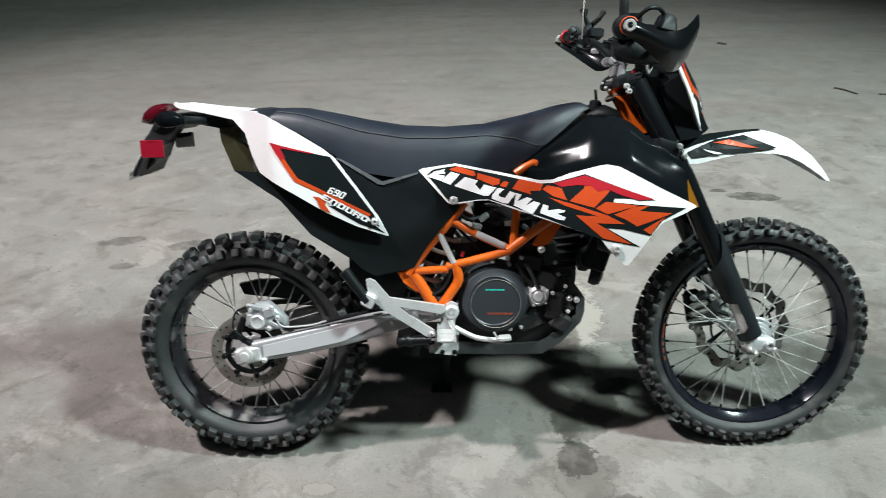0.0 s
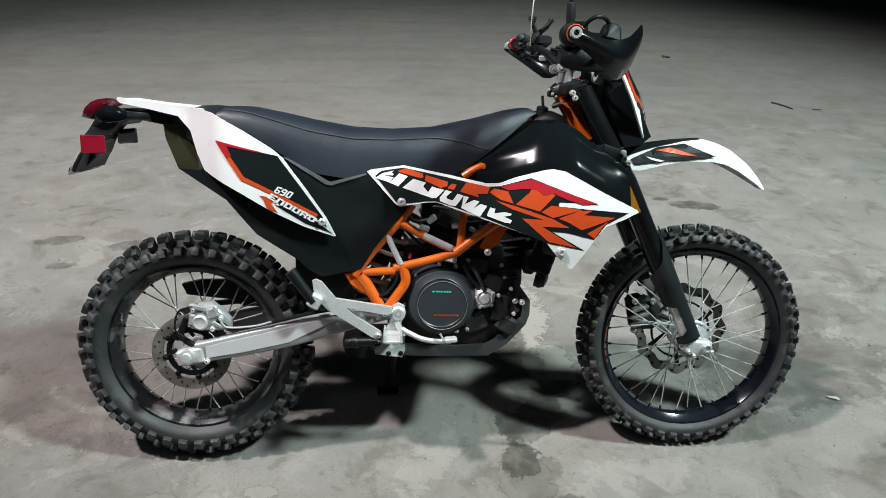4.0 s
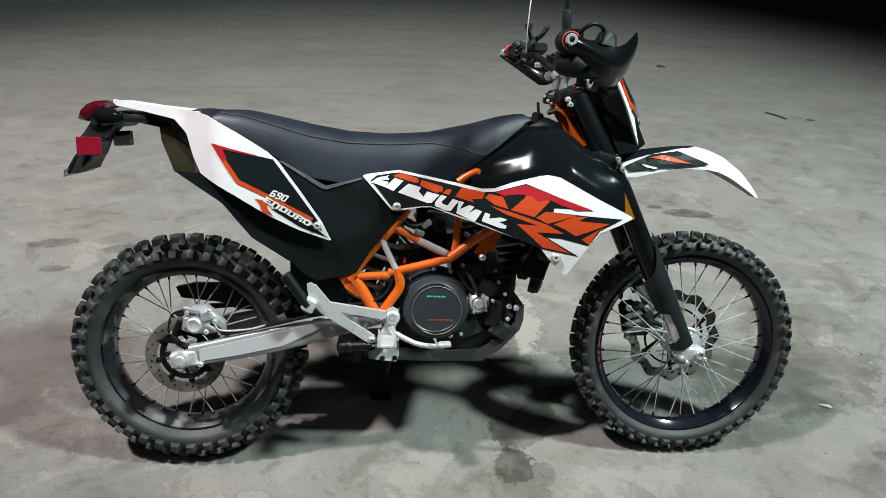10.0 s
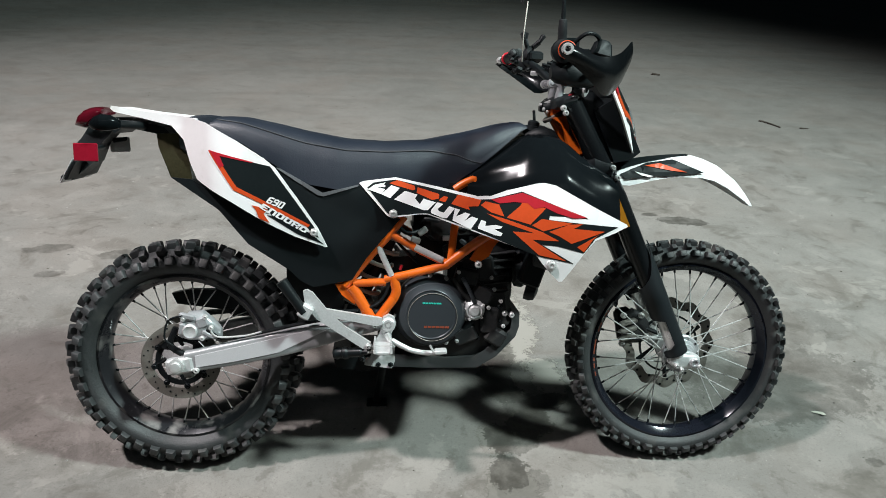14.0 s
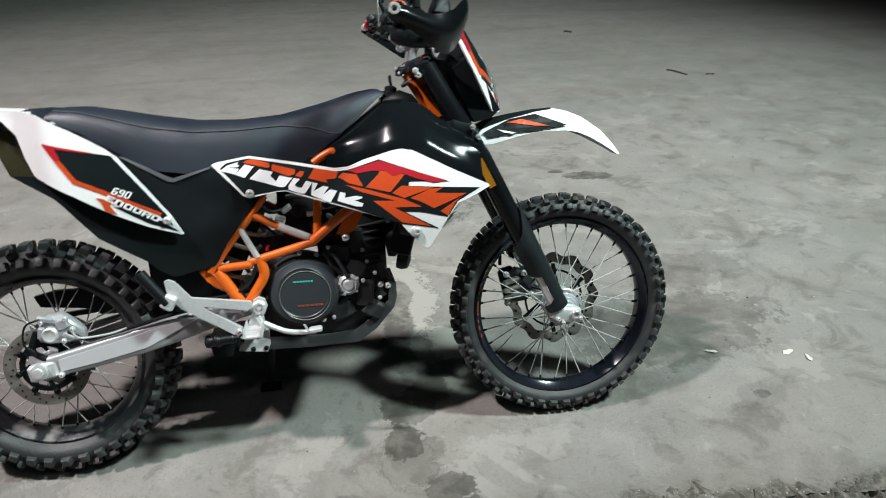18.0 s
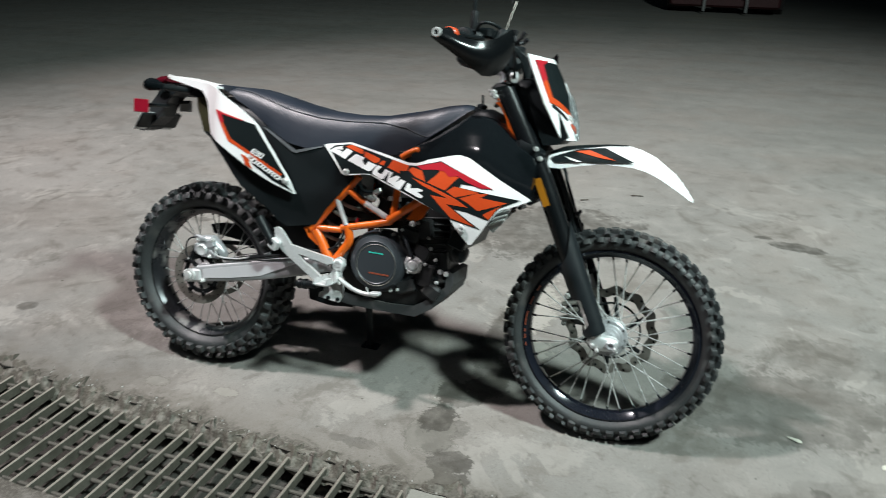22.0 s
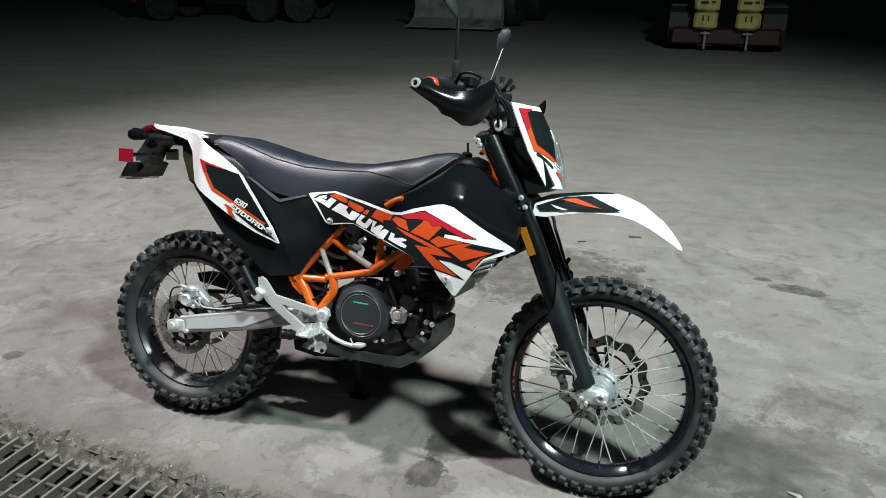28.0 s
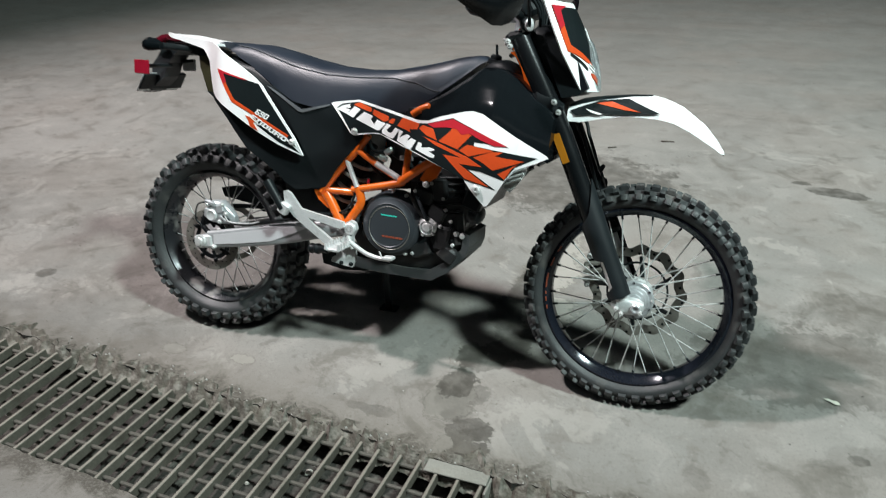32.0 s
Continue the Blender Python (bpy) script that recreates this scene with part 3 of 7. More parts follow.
def drain_grate(x0, x1, lift=0.0, turn=0.0, shift=0.0):
    """A heavy steel grate over the drain: flat bars on edge across it, twisted rods through them."""
    length, width = x1 - x0, 0.415
    root = new("drain_grate")
    root.matrix_basis = pose(x0, -0.303 - 0.079 * (x0 + 0.39) - 0.5 * width + shift, -0.008 + lift, 0, 0, -4.6 + turn)
    tagged(root, "rusty galvanised steel drain grate lying in the concrete", "drain grate", "drain grates")
    pitch = 0.066
    count = int(length / pitch) + 1
    bar_mesh = None
    for i in range(count):
        if bar_mesh is None:
            v, f = box((0, 0, -0.017), (0.0095, width, 0.034), bevel=0.0015)
            bar_mesh = link_mesh("bar", v, f, M_GRATE, root)
            bar_mesh.data.materials.append(M_BAR_TOP)
            # upward faces take the paler steel
            for face in bar_mesh.data.polygons:
                face.material_index = 1 if face.normal.z > 0.6 else 0
            ob = bar_mesh
        else:
            ob = new("bar", bar_mesh.data)
            ob.parent = root
        ob.matrix_basis = pose(0.006 + i * pitch, 0, 0, 0, random.uniform(-2.5, 2.5), random.uniform(-1.2, 1.2))
    rods = None
    for j in range(5):
        y = (j - 2) * 0.088
        if rods is None:
            v, f = tube([(0, 0, -0.018), (count * pitch - pitch + 0.012, 0, -0.018)], 0.0065, 8)
            rods = link_mesh("rod", v, f, M_ROD, root, smooth=True)
            ob = rods
        else:
            ob = new("rod", rods.data)
            ob.parent = root
        ob.matrix_basis = pose(0, y, 0)
    return root


drain_grate(-2.3, -0.42, 0.006, 0.4, 0.012)
grate = drain_grate(-0.39, 1.16)
v, f = box((1.445, 0.186, 0.002), (0.19, 0.05, 0.007), (0, 0, 1.5), bevel=0.002)
link_mesh("end_plate", v, f, M_PLATE, grate, "pale flat steel end plate")
v, f = box((1.543, 0.172, -0.026), (0.008, 0.07, 0.05), bevel=0.002)
link_mesh("end_lug", v, f, M_PLATE, grate)
drain_grate(1.24, 3.7, -0.034, -0.3, -0.075)


# ---------------------------------------------------------------- motorcycle
LEAN, HEADING = 14.17, -2.60
bike = new("motorcycle")
bike.matrix_basis = Matrix.Translation((-0.008, 0.070, 0)) @ pose(0, 0, 0, 0, 0, HEADING) @ pose(0, 0, 0, -LEAN, 0, 0)
tagged(bike, "white, orange and black enduro motorcycle leaning on its side stand", "motorcycle")


def part(name, piece, material, parent=None, label="", smooth=True, sharp=35):
    return link_mesh(name, piece[0], piece[1], material, parent or bike, label, smooth, sharp)


def tyre_piece(c, R, half, count, knob_h, rows, rim_r):
    """A knobby tyre moulded in one: a rounded carcass whose tread cells are raised into tapered, round-edged blocks. rows: (from, to, shift) in degrees round the section."""
    rnd = random.Random(int(R * 1000))
    crown = R - knob_h
    rs = (crown - rim_r) / 2
    mid = rim_r + rs
    low = [-168, -160, -152, -144, -134, -122, -110, -98]
    angles = low + [a for r in rows for a in r[:2]] + [-a for a in reversed(low)]
    e, n, m = len(low), 2 * count, len(angles)
    th = [2 * math.pi * (i + (0.16 if i % 2 else 0.0)) / n for i in range(n)]

    def at(a, t, lift=0.0):
        bead = 0.0016 if abs(abs(a) - 144) < 1 else 0.0
        a = math.radians(a)
        r, y = mid + (rs + lift + bead) * math.cos(a), (half + lift + 2 * bead) * math.sin(a) * (1.0 if abs(a) < 2 else 0.97)
        return Vector(c) + Vector((r * math.cos(t), y, r * math.sin(t)))

    verts = [at(a, t) for t in th for a in angles]
    faces = []
    for i in range(n):
        i1 = (i + 1) % n
        t0, t1 = th[i], th[i1] + (2 * math.pi if i1 == 0 else 0)
        for j in range(m):
            j1 = (j + 1) % m
            quad = (i * m + j, i1 * m + j, i1 * m + j1, i * m + j1)
            row = (j - e) // 2
            if e <= j < m - e and (j - e) % 2 == 0 and (i + rows[row][2]) % 2 == 0:
                a0, a1 = rows[row][0], rows[row][1]
                h = knob_h * rnd.uniform(0.90, 1.06) * (0.80 if max(abs(a0), abs(a1)) > 60 else 1.0)
                skew = rnd.uniform(-0.05, 0.05) * (t1 - t0)
                ring = list(quad)
                for part_h, inset in ((0.80, 0.07), (0.96, 0.13), (1.0, 0.24)):
                    da, dt = (a1 - a0) * inset, (t1 - t0) * inset
                    k = len(verts)
                    verts += [at(a0 + da, t0 + dt + skew, h * part_h), at(a0 + da, t1 - dt + skew, h * part_h), at(a1 - da, t1 - dt + skew, h * part_h), at(a1 - da, t0 + dt + skew, h * part_h)]
                    faces += [(ring[q], ring[(q + 1) % 4], k + (q + 1) % 4, k + q) for q in range(4)]
                    ring = [k, k + 1, k + 2, k + 3]
                faces.append(tuple(ring))
            else:
                faces.append(quad)
    return verts, faces


def wheel(name, c, R, half, rim_r, count, knob, rows, hub_profile, spoke_r, label):
    root = part(name, rim_piece(c, rim_r, half), M_RIM if "rear" in name else M_RIM_F, None, label)
    part("tyre", tyre_piece(c, R, half, count, knob, rows, rim_r + 0.012), M_RUBBER, root, "black knobby off-road tyre dusted with dirt", sharp=42)
    part("hub", lathe(hub_profile, c, n=28), M_ALU, root, "machined aluminium hub")
    flange = spoke_r
    for i in range(36):
        side = 1 if i % 2 else -1
        a = 2 * math.pi * (i + 0.5) / 36
        lean = 0.42 if (i // 2) % 2 else -0.42
        p = Vector(c) + Vector((flange * math.cos(a + lean * 1.6), side * 0.034, flange * math.sin(a + lean * 1.6)))
        q = Vector(c) + Vector(((rim_r - 0.004) * math.cos(a), side * 0.006, (rim_r - 0.004) * math.sin(a)))
        e = p + (q - p) * 0.945
        part("spoke", tube([p, e], 0.0019, 6), M_STEEL, root)
        part("nipple", tube([e, q], 0.0036, 6), M_BLACK, root)
    return root


def rim_piece(c, r, half):
    w = half * 0.62
    prof = [(r + 0.020, -w), (r + 0.021, -w - 0.004), (r + 0.014, -w - 0.006), (r + 0.006, -w + 0.004), (r - 0.004, -w * 0.55), (r - 0.007, 0), (r - 0.004, w * 0.55), (r + 0.006, w - 0.004),
            (r + 0.014, w + 0.006), (r + 0.021, w + 0.004), (r + 0.020, w), (r + 0.008, w * 0.6), (r + 0.004, 0), (r + 0.008, -w * 0.6)]
    return lathe(prof, c, n=72, closed=True)


R_REAR, R_FRONT = 0.342, 0.352
REAR_C, FRONT_C = (0.0, 0.0, 0.342), (1.495, 0.0, 0.350)
rear_rows = [(-88, -58, 0), (-52, -28, 1), (-23, -2, 0), (2, 23, 0), (28, 52, 1), (58, 88, 0)]
front_rows = [(-84, -56, 0), (-50, -27, 1), (-22, -3, 0), (3, 22, 0), (27, 50, 1), (56, 84, 0)]
rear_wheel = wheel("rear_wheel", REAR_C, R_REAR, 0.068, 0.226, 39, 0.021, rear_rows,
                   [(0.02, -0.075), (0.032, -0.07), (0.036, -0.045), (0.062, -0.042), (0.064, -0.030), (0.038, -0.02), (0.036, 0.02), (0.064, 0.03), (0.062, 0.042), (0.03, 0.05), (0.02, 0.07)], 0.058,
                   "black spoked rear rim, dusty")
front_wheel = wheel("front_wheel", FRONT_C, R_FRONT, 0.047, 0.262, 47, 0.016, front_rows,
                    [(0.015, -0.066), (0.024, -0.062), (0.03, -0.05), (0.05, -0.046), (0.052, -0.034), (0.03, -0.024), (0.028, 0.02), (0.05, 0.03), (0.052, 0.042), (0.024, 0.05), (0.015, 0.066)], 0.046,
                    "black spoked front rim")


# bulge of each panel: y of the right-hand surface
shroud_low = smooth_table([(0.55, 0.138), (0.70, 0.165), (0.85, 0.198), (1.0, 0.220), (1.12, 0.230), (1.23, 0.222)])
tail_in = smooth_table([(-0.2, 0.092), (-0.05, 0.105), (0.05, 0.135), (0.12, 0.190), (0.25, 0.196), (0.42, 0.172)])
side_in = smooth_table([(-0.1, 0.13), (0.0, 0.150), (0.15, 0.178), (0.35, 0.160), (0.47, 0.150), (0.60, 0.136), (0.75, 0.115)])


def shroud_y(x, z):
    return -shroud_low(x) - 0.016 * math.sin(max(0, min(1, (z - 0.62) / 0.28)) * math.pi)


def tail_y(x, z):
    return -tail_in(x) - 0.010 * math.sin(max(0, min(1, (z - 0.70) / 0.32)) * math.pi)


def side_y(x, z):
    fold = max(0.0, 0.030 - abs(z - (0.875 - 0.10 * (x - 0.42) / 0.2)) * 0.5) if 0.36 < x < 0.62 else 0.0
    return -side_in(x) + 0.10 * max(0, 0.70 - z) - 0.2 * fold


def raised(y_of, lift):
    return lambda x, z: y_of(x, z) - lift


def bolt(name, x, z, y, r, parent, depth=0.006, material=None, label="bright hex bolt with washer"):
    """A socket-head bolt seated on a washer, its head towards -y."""
    prof = [(r * 1.4, depth), (r * 1.4, -0.001), (r * 1.3, -0.002), (r, -0.002), (r, -depth), (r * 0.85, -depth - 0.001), (r * 0.5, -depth - 0.001), (r * 0.45, -depth * 0.3), (0.0005, -depth * 0.3)]
    return part(name, lathe(prof, (x, y, z), (0, 1, 0), 16), material or M_STEEL, parent, label)


def decals(outlines, y_of, material, parent, name, label, lift=0.0008):
    for o in outlines:
        v, f = shell(o, raised(y_of, lift), 0.0008, 0.011)
        part(name, (v, f), material, parent, label, smooth=False)


# ---- tank shrouds
SHROUD = [(0.506, 0.869), (0.516, 0.874), (0.605, 0.887), (0.718, 0.866), (0.825, 0.845), (0.859, 0.847), (0.901, 0.863), (0.977, 0.883), (1, 0.886), (1.031, 0.88), (1.136, 0.824), (1.226, 0.78), (1.231, 0.774), (1.196, 0.756), (1.142, 0.735), (1.112, 0.697), (1.086, 0.655), (1.061, 0.618), (1.052, 0.617), (1.028, 0.640), (1.006, 0.664), (0.984, 0.692), (0.844, 0.741), (0.736, 0.776), (0.693, 0.791), (0.667, 0.79), (0.595, 0.777), (0.581, 0.784), (0.512, 0.862)]
shroud = part("tank_shroud", shell(SHROUD, shroud_y, 0.006, 0.014), M_WHITE, None, "white plastic tank shroud with orange, red and black graphics")
BASE = [[(0.528, 0.858), (0.544, 0.871), (0.583, 0.878), (0.605, 0.881), (0.718, 0.859), (0.826, 0.837), (0.859, 0.839), (0.94, 0.862), (1.119, 0.794), (1.059, 0.799), (1.015, 0.8), (1.013, 0.789), (1.203, 0.772), (1.141, 0.741), (1.112, 0.7), (1.04, 0.718), (0.998, 0.721), (1.087, 0.67), (0.99, 0.688), (0.844, 0.745), (0.736, 0.781), (0.69, 0.794), (0.667, 0.793), (0.595, 0.783), (0.584, 0.789)]]
decals(BASE, shroud_y, M_DECAL_K, shroud, "decal", "black decal ground")
ORANGE = [
    [(0.593, 0.874), (0.61, 0.88), (0.655, 0.867), (0.658, 0.857), (0.651, 0.854), (0.609, 0.865), (0.588, 0.871)],
    [(0.664, 0.863), (0.722, 0.847), (0.721, 0.835), (0.704, 0.83), (0.661, 0.848)],
    [(0.734, 0.842), (0.746, 0.84), (0.738, 0.826), (0.722, 0.829), (0.724, 0.834)],
    [(0.772, 0.848), (0.833, 0.836), (0.826, 0.819), (0.799, 0.817), (0.804, 0.808), (0.754, 0.822)],
    [(0.832, 0.822), (0.844, 0.833), (0.88, 0.826), (0.895, 0.794), (0.86, 0.804)],
    [(0.944, 0.841), (1.004, 0.819), (0.964, 0.775), (0.901, 0.792), (0.937, 0.825)],
    [(0.969, 0.773), (0.994, 0.791), (1.076, 0.781), (0.999, 0.758)],
    [(1.015, 0.757), (1.068, 0.778), (1.104, 0.78), (1.08, 0.767), (1.166, 0.76), (1.076, 0.726), (1.044, 0.745)],
    [(1.092, 0.717), (1.15, 0.752), (1.134, 0.738), (1.112, 0.703)],
    [(0.848, 0.801), (0.904, 0.786), (0.999, 0.755), (1.044, 0.732), (0.972, 0.734), (1.066, 0.677), (0.991, 0.692), (0.918, 0.755), (0.976, 0.752), (0.889, 0.78)],
]
decals(ORANGE, shroud_y, M_ORANGE_D, shroud, "decal", "orange decal", 0.0014)
decals([[(0.859, 0.838), (0.941, 0.859), (1.116, 0.797), (1.078, 0.795), (1.035, 0.807), (0.999, 0.823), (0.973, 0.817), (0.956, 0.832), (0.921, 0.834), (0.881, 0.829)]], shroud_y, M_RED_D, shroud, "decal", "dark red decal", 0.0019)
LETTERS = [
    [(0.528, 0.853), (0.548, 0.866), (0.578, 0.873), (0.573, 0.868), (0.578, 0.863), (0.575, 0.86), (0.551, 0.86), (0.577, 0.855), (0.566, 0.841)],
    [(0.593, 0.866), (0.616, 0.859), (0.59, 0.831), (0.566, 0.841)],
    [(0.63, 0.852), (0.646, 0.848), (0.623, 0.821), (0.601, 0.828)],
    [(0.646, 0.848), (0.664, 0.843), (0.657, 0.833), (0.67, 0.818), (0.68, 0.833), (0.695, 0.829), (0.713, 0.825), (0.692, 0.803), (0.681, 0.802), (0.623, 0.821)],
    [(0.717, 0.825), (0.733, 0.821), (0.718, 0.807), (0.722, 0.801), (0.735, 0.798), (0.748, 0.816), (0.764, 0.811), (0.743, 0.783), (0.729, 0.784), (0.701, 0.795), (0.701, 0.804)],
    [(0.764, 0.811), (0.778, 0.808), (0.767, 0.789), (0.792, 0.801), (0.805, 0.797), (0.79, 0.778), (0.809, 0.791), (0.826, 0.786), (0.807, 0.756), (0.793, 0.761), (0.786, 0.765), (0.774, 0.771), (0.758, 0.778)],
    [(0.834, 0.783), (0.847, 0.779), (0.845, 0.767), (0.873, 0.771), (0.891, 0.767), (0.887, 0.762), (0.87, 0.759), (0.892, 0.749), (0.888, 0.741), (0.872, 0.743), (0.827, 0.759), (0.826, 0.763)],
]
decals(LETTERS, shroud_y, M_DECAL_W, shroud, "letter", "white block letter", 0.0023)
bolt("bolt", *[(0.599, 0.789)][0], shroud_y(0.6, 0.79) - 0.001, 0.0085, shroud)
bolt("bolt", *[(1.028, 0.664)][0], shroud_y(1.027, 0.663) - 0.001, 0.0105, shroud)
FAR_SHROUD = [q for q in SHROUD if q[1] > 0.675]
far_shroud = part("tank_shroud", mirrored(shell(FAR_SHROUD, shroud_y, 0.006, 0.014)), M_WHITE, None, "white plastic tank shroud of the far side")
# dull inner ducts behind the front edge of both shrouds
for s in (-1, 1):
    v, f = loft([(0.985, s * 0.195, 0.70, 0.012, 0.045), (1.03, s * 0.185, 0.705, 0.016, 0.065), (1.08, s * 0.17, 0.715, 0.012, 0.055), (1.11, s * 0.165, 0.73, 0.006, 0.03)], 14, 4)
    part("radiator_duct", (v, f), M_GREY, None, "grey radiator air duct")

# ---- tail and side panels
TAIL = [(-0.152, 1.058), (-0.07, 1.046), (0.064, 1.033), (0.11, 1.022), (0.193, 0.977), (0.262, 0.933), (0.289, 0.91), (0.345, 0.83), (0.397, 0.75), (0.422, 0.697), (0.415, 0.697), (0.338, 0.727), (0.252, 0.772), (0.176, 0.821), (0.083, 0.874), (0.061, 0.918), (0.043, 0.974), (0.025, 0.993), (0.009, 1.01), (-0.075, 1.028), (-0.145, 1.042), (-0.154, 1.05)]
tail = part("tail_panel", shell(TAIL, tail_y, 0.006, 0.014), M_WHITE, None, "white plastic tail side panel")
FAR_TAIL = [(x, z - 0.014 if x < 0.07 and z > 1.0 else z) for x, z in TAIL]
part("tail_panel", mirrored(shell(FAR_TAIL, tail_y, 0.006, 0.014)), M_WHITE, None, "white plastic tail panel of the far side")
decals([[(0.139, 0.944), (0.277, 0.914), (0.334, 0.833), (0.388, 0.752), (0.399, 0.722), (0.381, 0.735), (0.366, 0.758), (0.256, 0.817), (0.189, 0.86)], [(0.267, 0.786), (0.299, 0.779), (0.377, 0.736), (0.413, 0.704), (0.344, 0.734)], [(0.262, 0.811), (0.299, 0.79), (0.371, 0.744), (0.363, 0.735), (0.347, 0.739), (0.304, 0.767), (0.281, 0.783)]], tail_y, M_DECAL_K, tail, "decal", "black decal")
decals([[(0.119, 0.952), (0.136, 0.948), (0.192, 0.86), (0.27, 0.819), (0.377, 0.759), (0.372, 0.752), (0.267, 0.81), (0.183, 0.852)], [(0.229, 0.812), (0.27, 0.803), (0.258, 0.789), (0.273, 0.766), (0.246, 0.778), (0.239, 0.799)]], tail_y, M_ORANGE_D, tail, "decal", "orange decal", 0.0014)
decals([[(0.122, 0.953), (0.236, 0.924), (0.228, 0.923), (0.15, 0.939), (0.161, 0.914), (0.15, 0.909)]], tail_y, M_RED_D, tail, "decal", "dark red decal", 0.0019)
bolt("bolt", *[(0.387, 0.738)][0], tail_y(0.385, 0.737) - 0.003, 0.0080, tail)


GLYPHS = {  # strokes of squared letters in a unit cell: from x, from y, to x, to y
    "E": [(0, 0, 0.32, 1), (0.32, 0.78, 1, 1), (0.32, 0.40, 0.85, 0.60), (0.32, 0, 1, 0.22)],
    "N": [(0, 0, 0.32, 1), (0.32, 0.74, 0.68, 1), (0.68, 0, 1, 0.92)],
    "D": [(0, 0, 0.32, 1), (0.32, 0.76, 0.68, 1), (0.32, 0, 0.68, 0.24), (0.68, 0.06, 1, 0.94)],
    "U": [(0, 0.06, 0.32, 1), (0.32, 0, 0.68, 0.26), (0.68, 0.06, 1, 1)],
    "R": [(0, 0, 0.32, 1), (0.32, 0.78, 0.68, 1), (0.32, 0.36, 0.68, 0.56), (0.68, 0.50, 1, 0.94), (0.68, 0, 1, 0.42)],
    "O": [(0, 0.06, 0.32, 0.94), (0.32, 0.76, 0.68, 1), (0.32, 0, 0.68, 0.24), (0.68, 0.06, 1, 0.94)],
    "6": [(0, 0.06, 0.32, 0.94), (0.32, 0.80, 0.95, 1), (0.32, 0, 0.68, 0.20), (0.32, 0.42, 0.68, 0.60), (0.68, 0.06, 1, 0.54)],
    "9": [(0.68, 0.06, 1, 0.94), (0.05, 0, 0.68, 0.20), (0.32, 0.80, 0.68, 1), (0.32, 0.40, 0.68, 0.58), (0, 0.46, 0.32, 0.94)],
    "0": [(0, 0.06, 0.32, 0.94), (0.32, 0.80, 0.68, 1), (0.32, 0, 0.68, 0.20), (0.68, 0.06, 1, 0.94)],
}


def lettering(text, start, end, top, y_of, material, parent, lift):
    """Squared leaning letters: start and end of the base line and the top of the first letter, in x and z, laid on y_of."""
    o, e, t = Vector(start), Vector(end) - Vector(start), Vector(top) - Vector(start)
    verts, faces = [], []
    cell = 1 / len(text)
    for i, letter in enumerate(text):
        for x0, y0, x1, y1 in GLYPHS[letter]:
            k = len(verts)
            for a, b in ((x0, y0), (x1, y0), (x1, y1), (x0, y1)):
                p = o + e * (cell * (i + 0.88 * a)) + t * b
                verts.append(Vector((p.x, y_of(p.x, p.y) - lift, p.y)))
            faces.append((k, k + 1, k + 2, k + 3))
    return part("lettering", (verts, faces), material, parent, "white printed lettering", smooth=False)


lettering("690", (0.264, 0.820), (0.306, 0.802), (0.277, 0.836), tail_y, M_DECAL_W, tail, 0.0026)
lettering("ENDURO", (0.248, 0.806), (0.366, 0.735), (0.259, 0.818), tail_y, M_DECAL_W, tail, 0.0026)


SIDE = [(0.072, 0.87), (0.171, 0.817), (0.248, 0.768), (0.335, 0.723), (0.42, 0.693), (0.396, 0.747), (0.343, 0.828), (0.287, 0.909), (0.343, 0.869), (0.403, 0.835), (0.506, 0.863), (0.584, 0.774), (0.619, 0.771), (0.565, 0.707), (0.526, 0.659), (0.488, 0.598), (0.38, 0.578), (0.344, 0.6), (0.319, 0.628), (0.213, 0.703), (0.141, 0.791), (0.086, 0.848)]
side = part("side_panel", shell(SIDE, side_y, 0.035), M_BLACK, None, "matt black side panel over the exhaust")
# a thin pale strip paints the highlight on the panel's bevelled edge
decals([[(0.287, 0.908), (0.299, 0.906), (0.351, 0.876), (0.408, 0.843), (0.505, 0.866), (0.503, 0.861), (0.411, 0.833), (0.396, 0.836), (0.336, 0.875)]], side_y, M_EDGE_LIGHT, side, "edge_highlight", "pale painted highlight along the side panel's bevel", 0.003)
part("side_panel", mirrored(shell(SIDE, side_y, 0.035)), M_BLACK, None, "matt black side panel of the far side")
# airbox and subframe that fill the space between the side panels
part("subframe_box", loft([(0.02, 0, 0.97, 0.09, 0.03), (0.2, 0, 0.90, 0.13, 0.08), (0.36, 0, 0.78, 0.13, 0.13), (0.50, 0, 0.72, 0.10, 0.14), (0.60, 0, 0.74, 0.08, 0.10)], 16, 4), M_BLACK, None, "black plastic airbox and rear tank")
part("inner_fender", loft([(0.30, 0, 0.62, 0.075, 0.10), (0.36, 0, 0.60, 0.078, 0.12), (0.41, 0, 0.58, 0.078, 0.12), (0.46, 0, 0.58, 0.07, 0.10)], 16, 5), M_BLACK, None, "black inner rear fender")
part("airbox", loft([(0.52, 0, 0.84, 0.10, 0.05), (0.62, 0, 0.84, 0.105, 0.055), (0.76, 0, 0.83, 0.11, 0.06), (0.90, 0, 0.83, 0.12, 0.06), (1.0, 0, 0.80, 0.12, 0.07), (1.08, 0, 0.78, 0.10, 0.06)], 16, 5), M_BLACK, None, "black airbox under the seat and tank")
# muffler under the tail
MUF = [(-0.042, 0.987), (0.032, 0.989), (0.049, 0.859), (-0.009, 0.87), (-0.038, 0.95)]
part("muffler", shell(MUF, lambda x, z: -0.078, 0.10), M_MUFFLER, None, "dark bronze muffler end", smooth=False)
part("muffler_body", shell([(-0.009, 0.87), (0.046, 0.865), (0.153, 0.813), (0.23, 0.757), (0.229, 0.697), (0.194, 0.692), (0.121, 0.779)], lambda x, z: -0.082, 0.11), M_BLACK, None, "black muffler body", smooth=False)

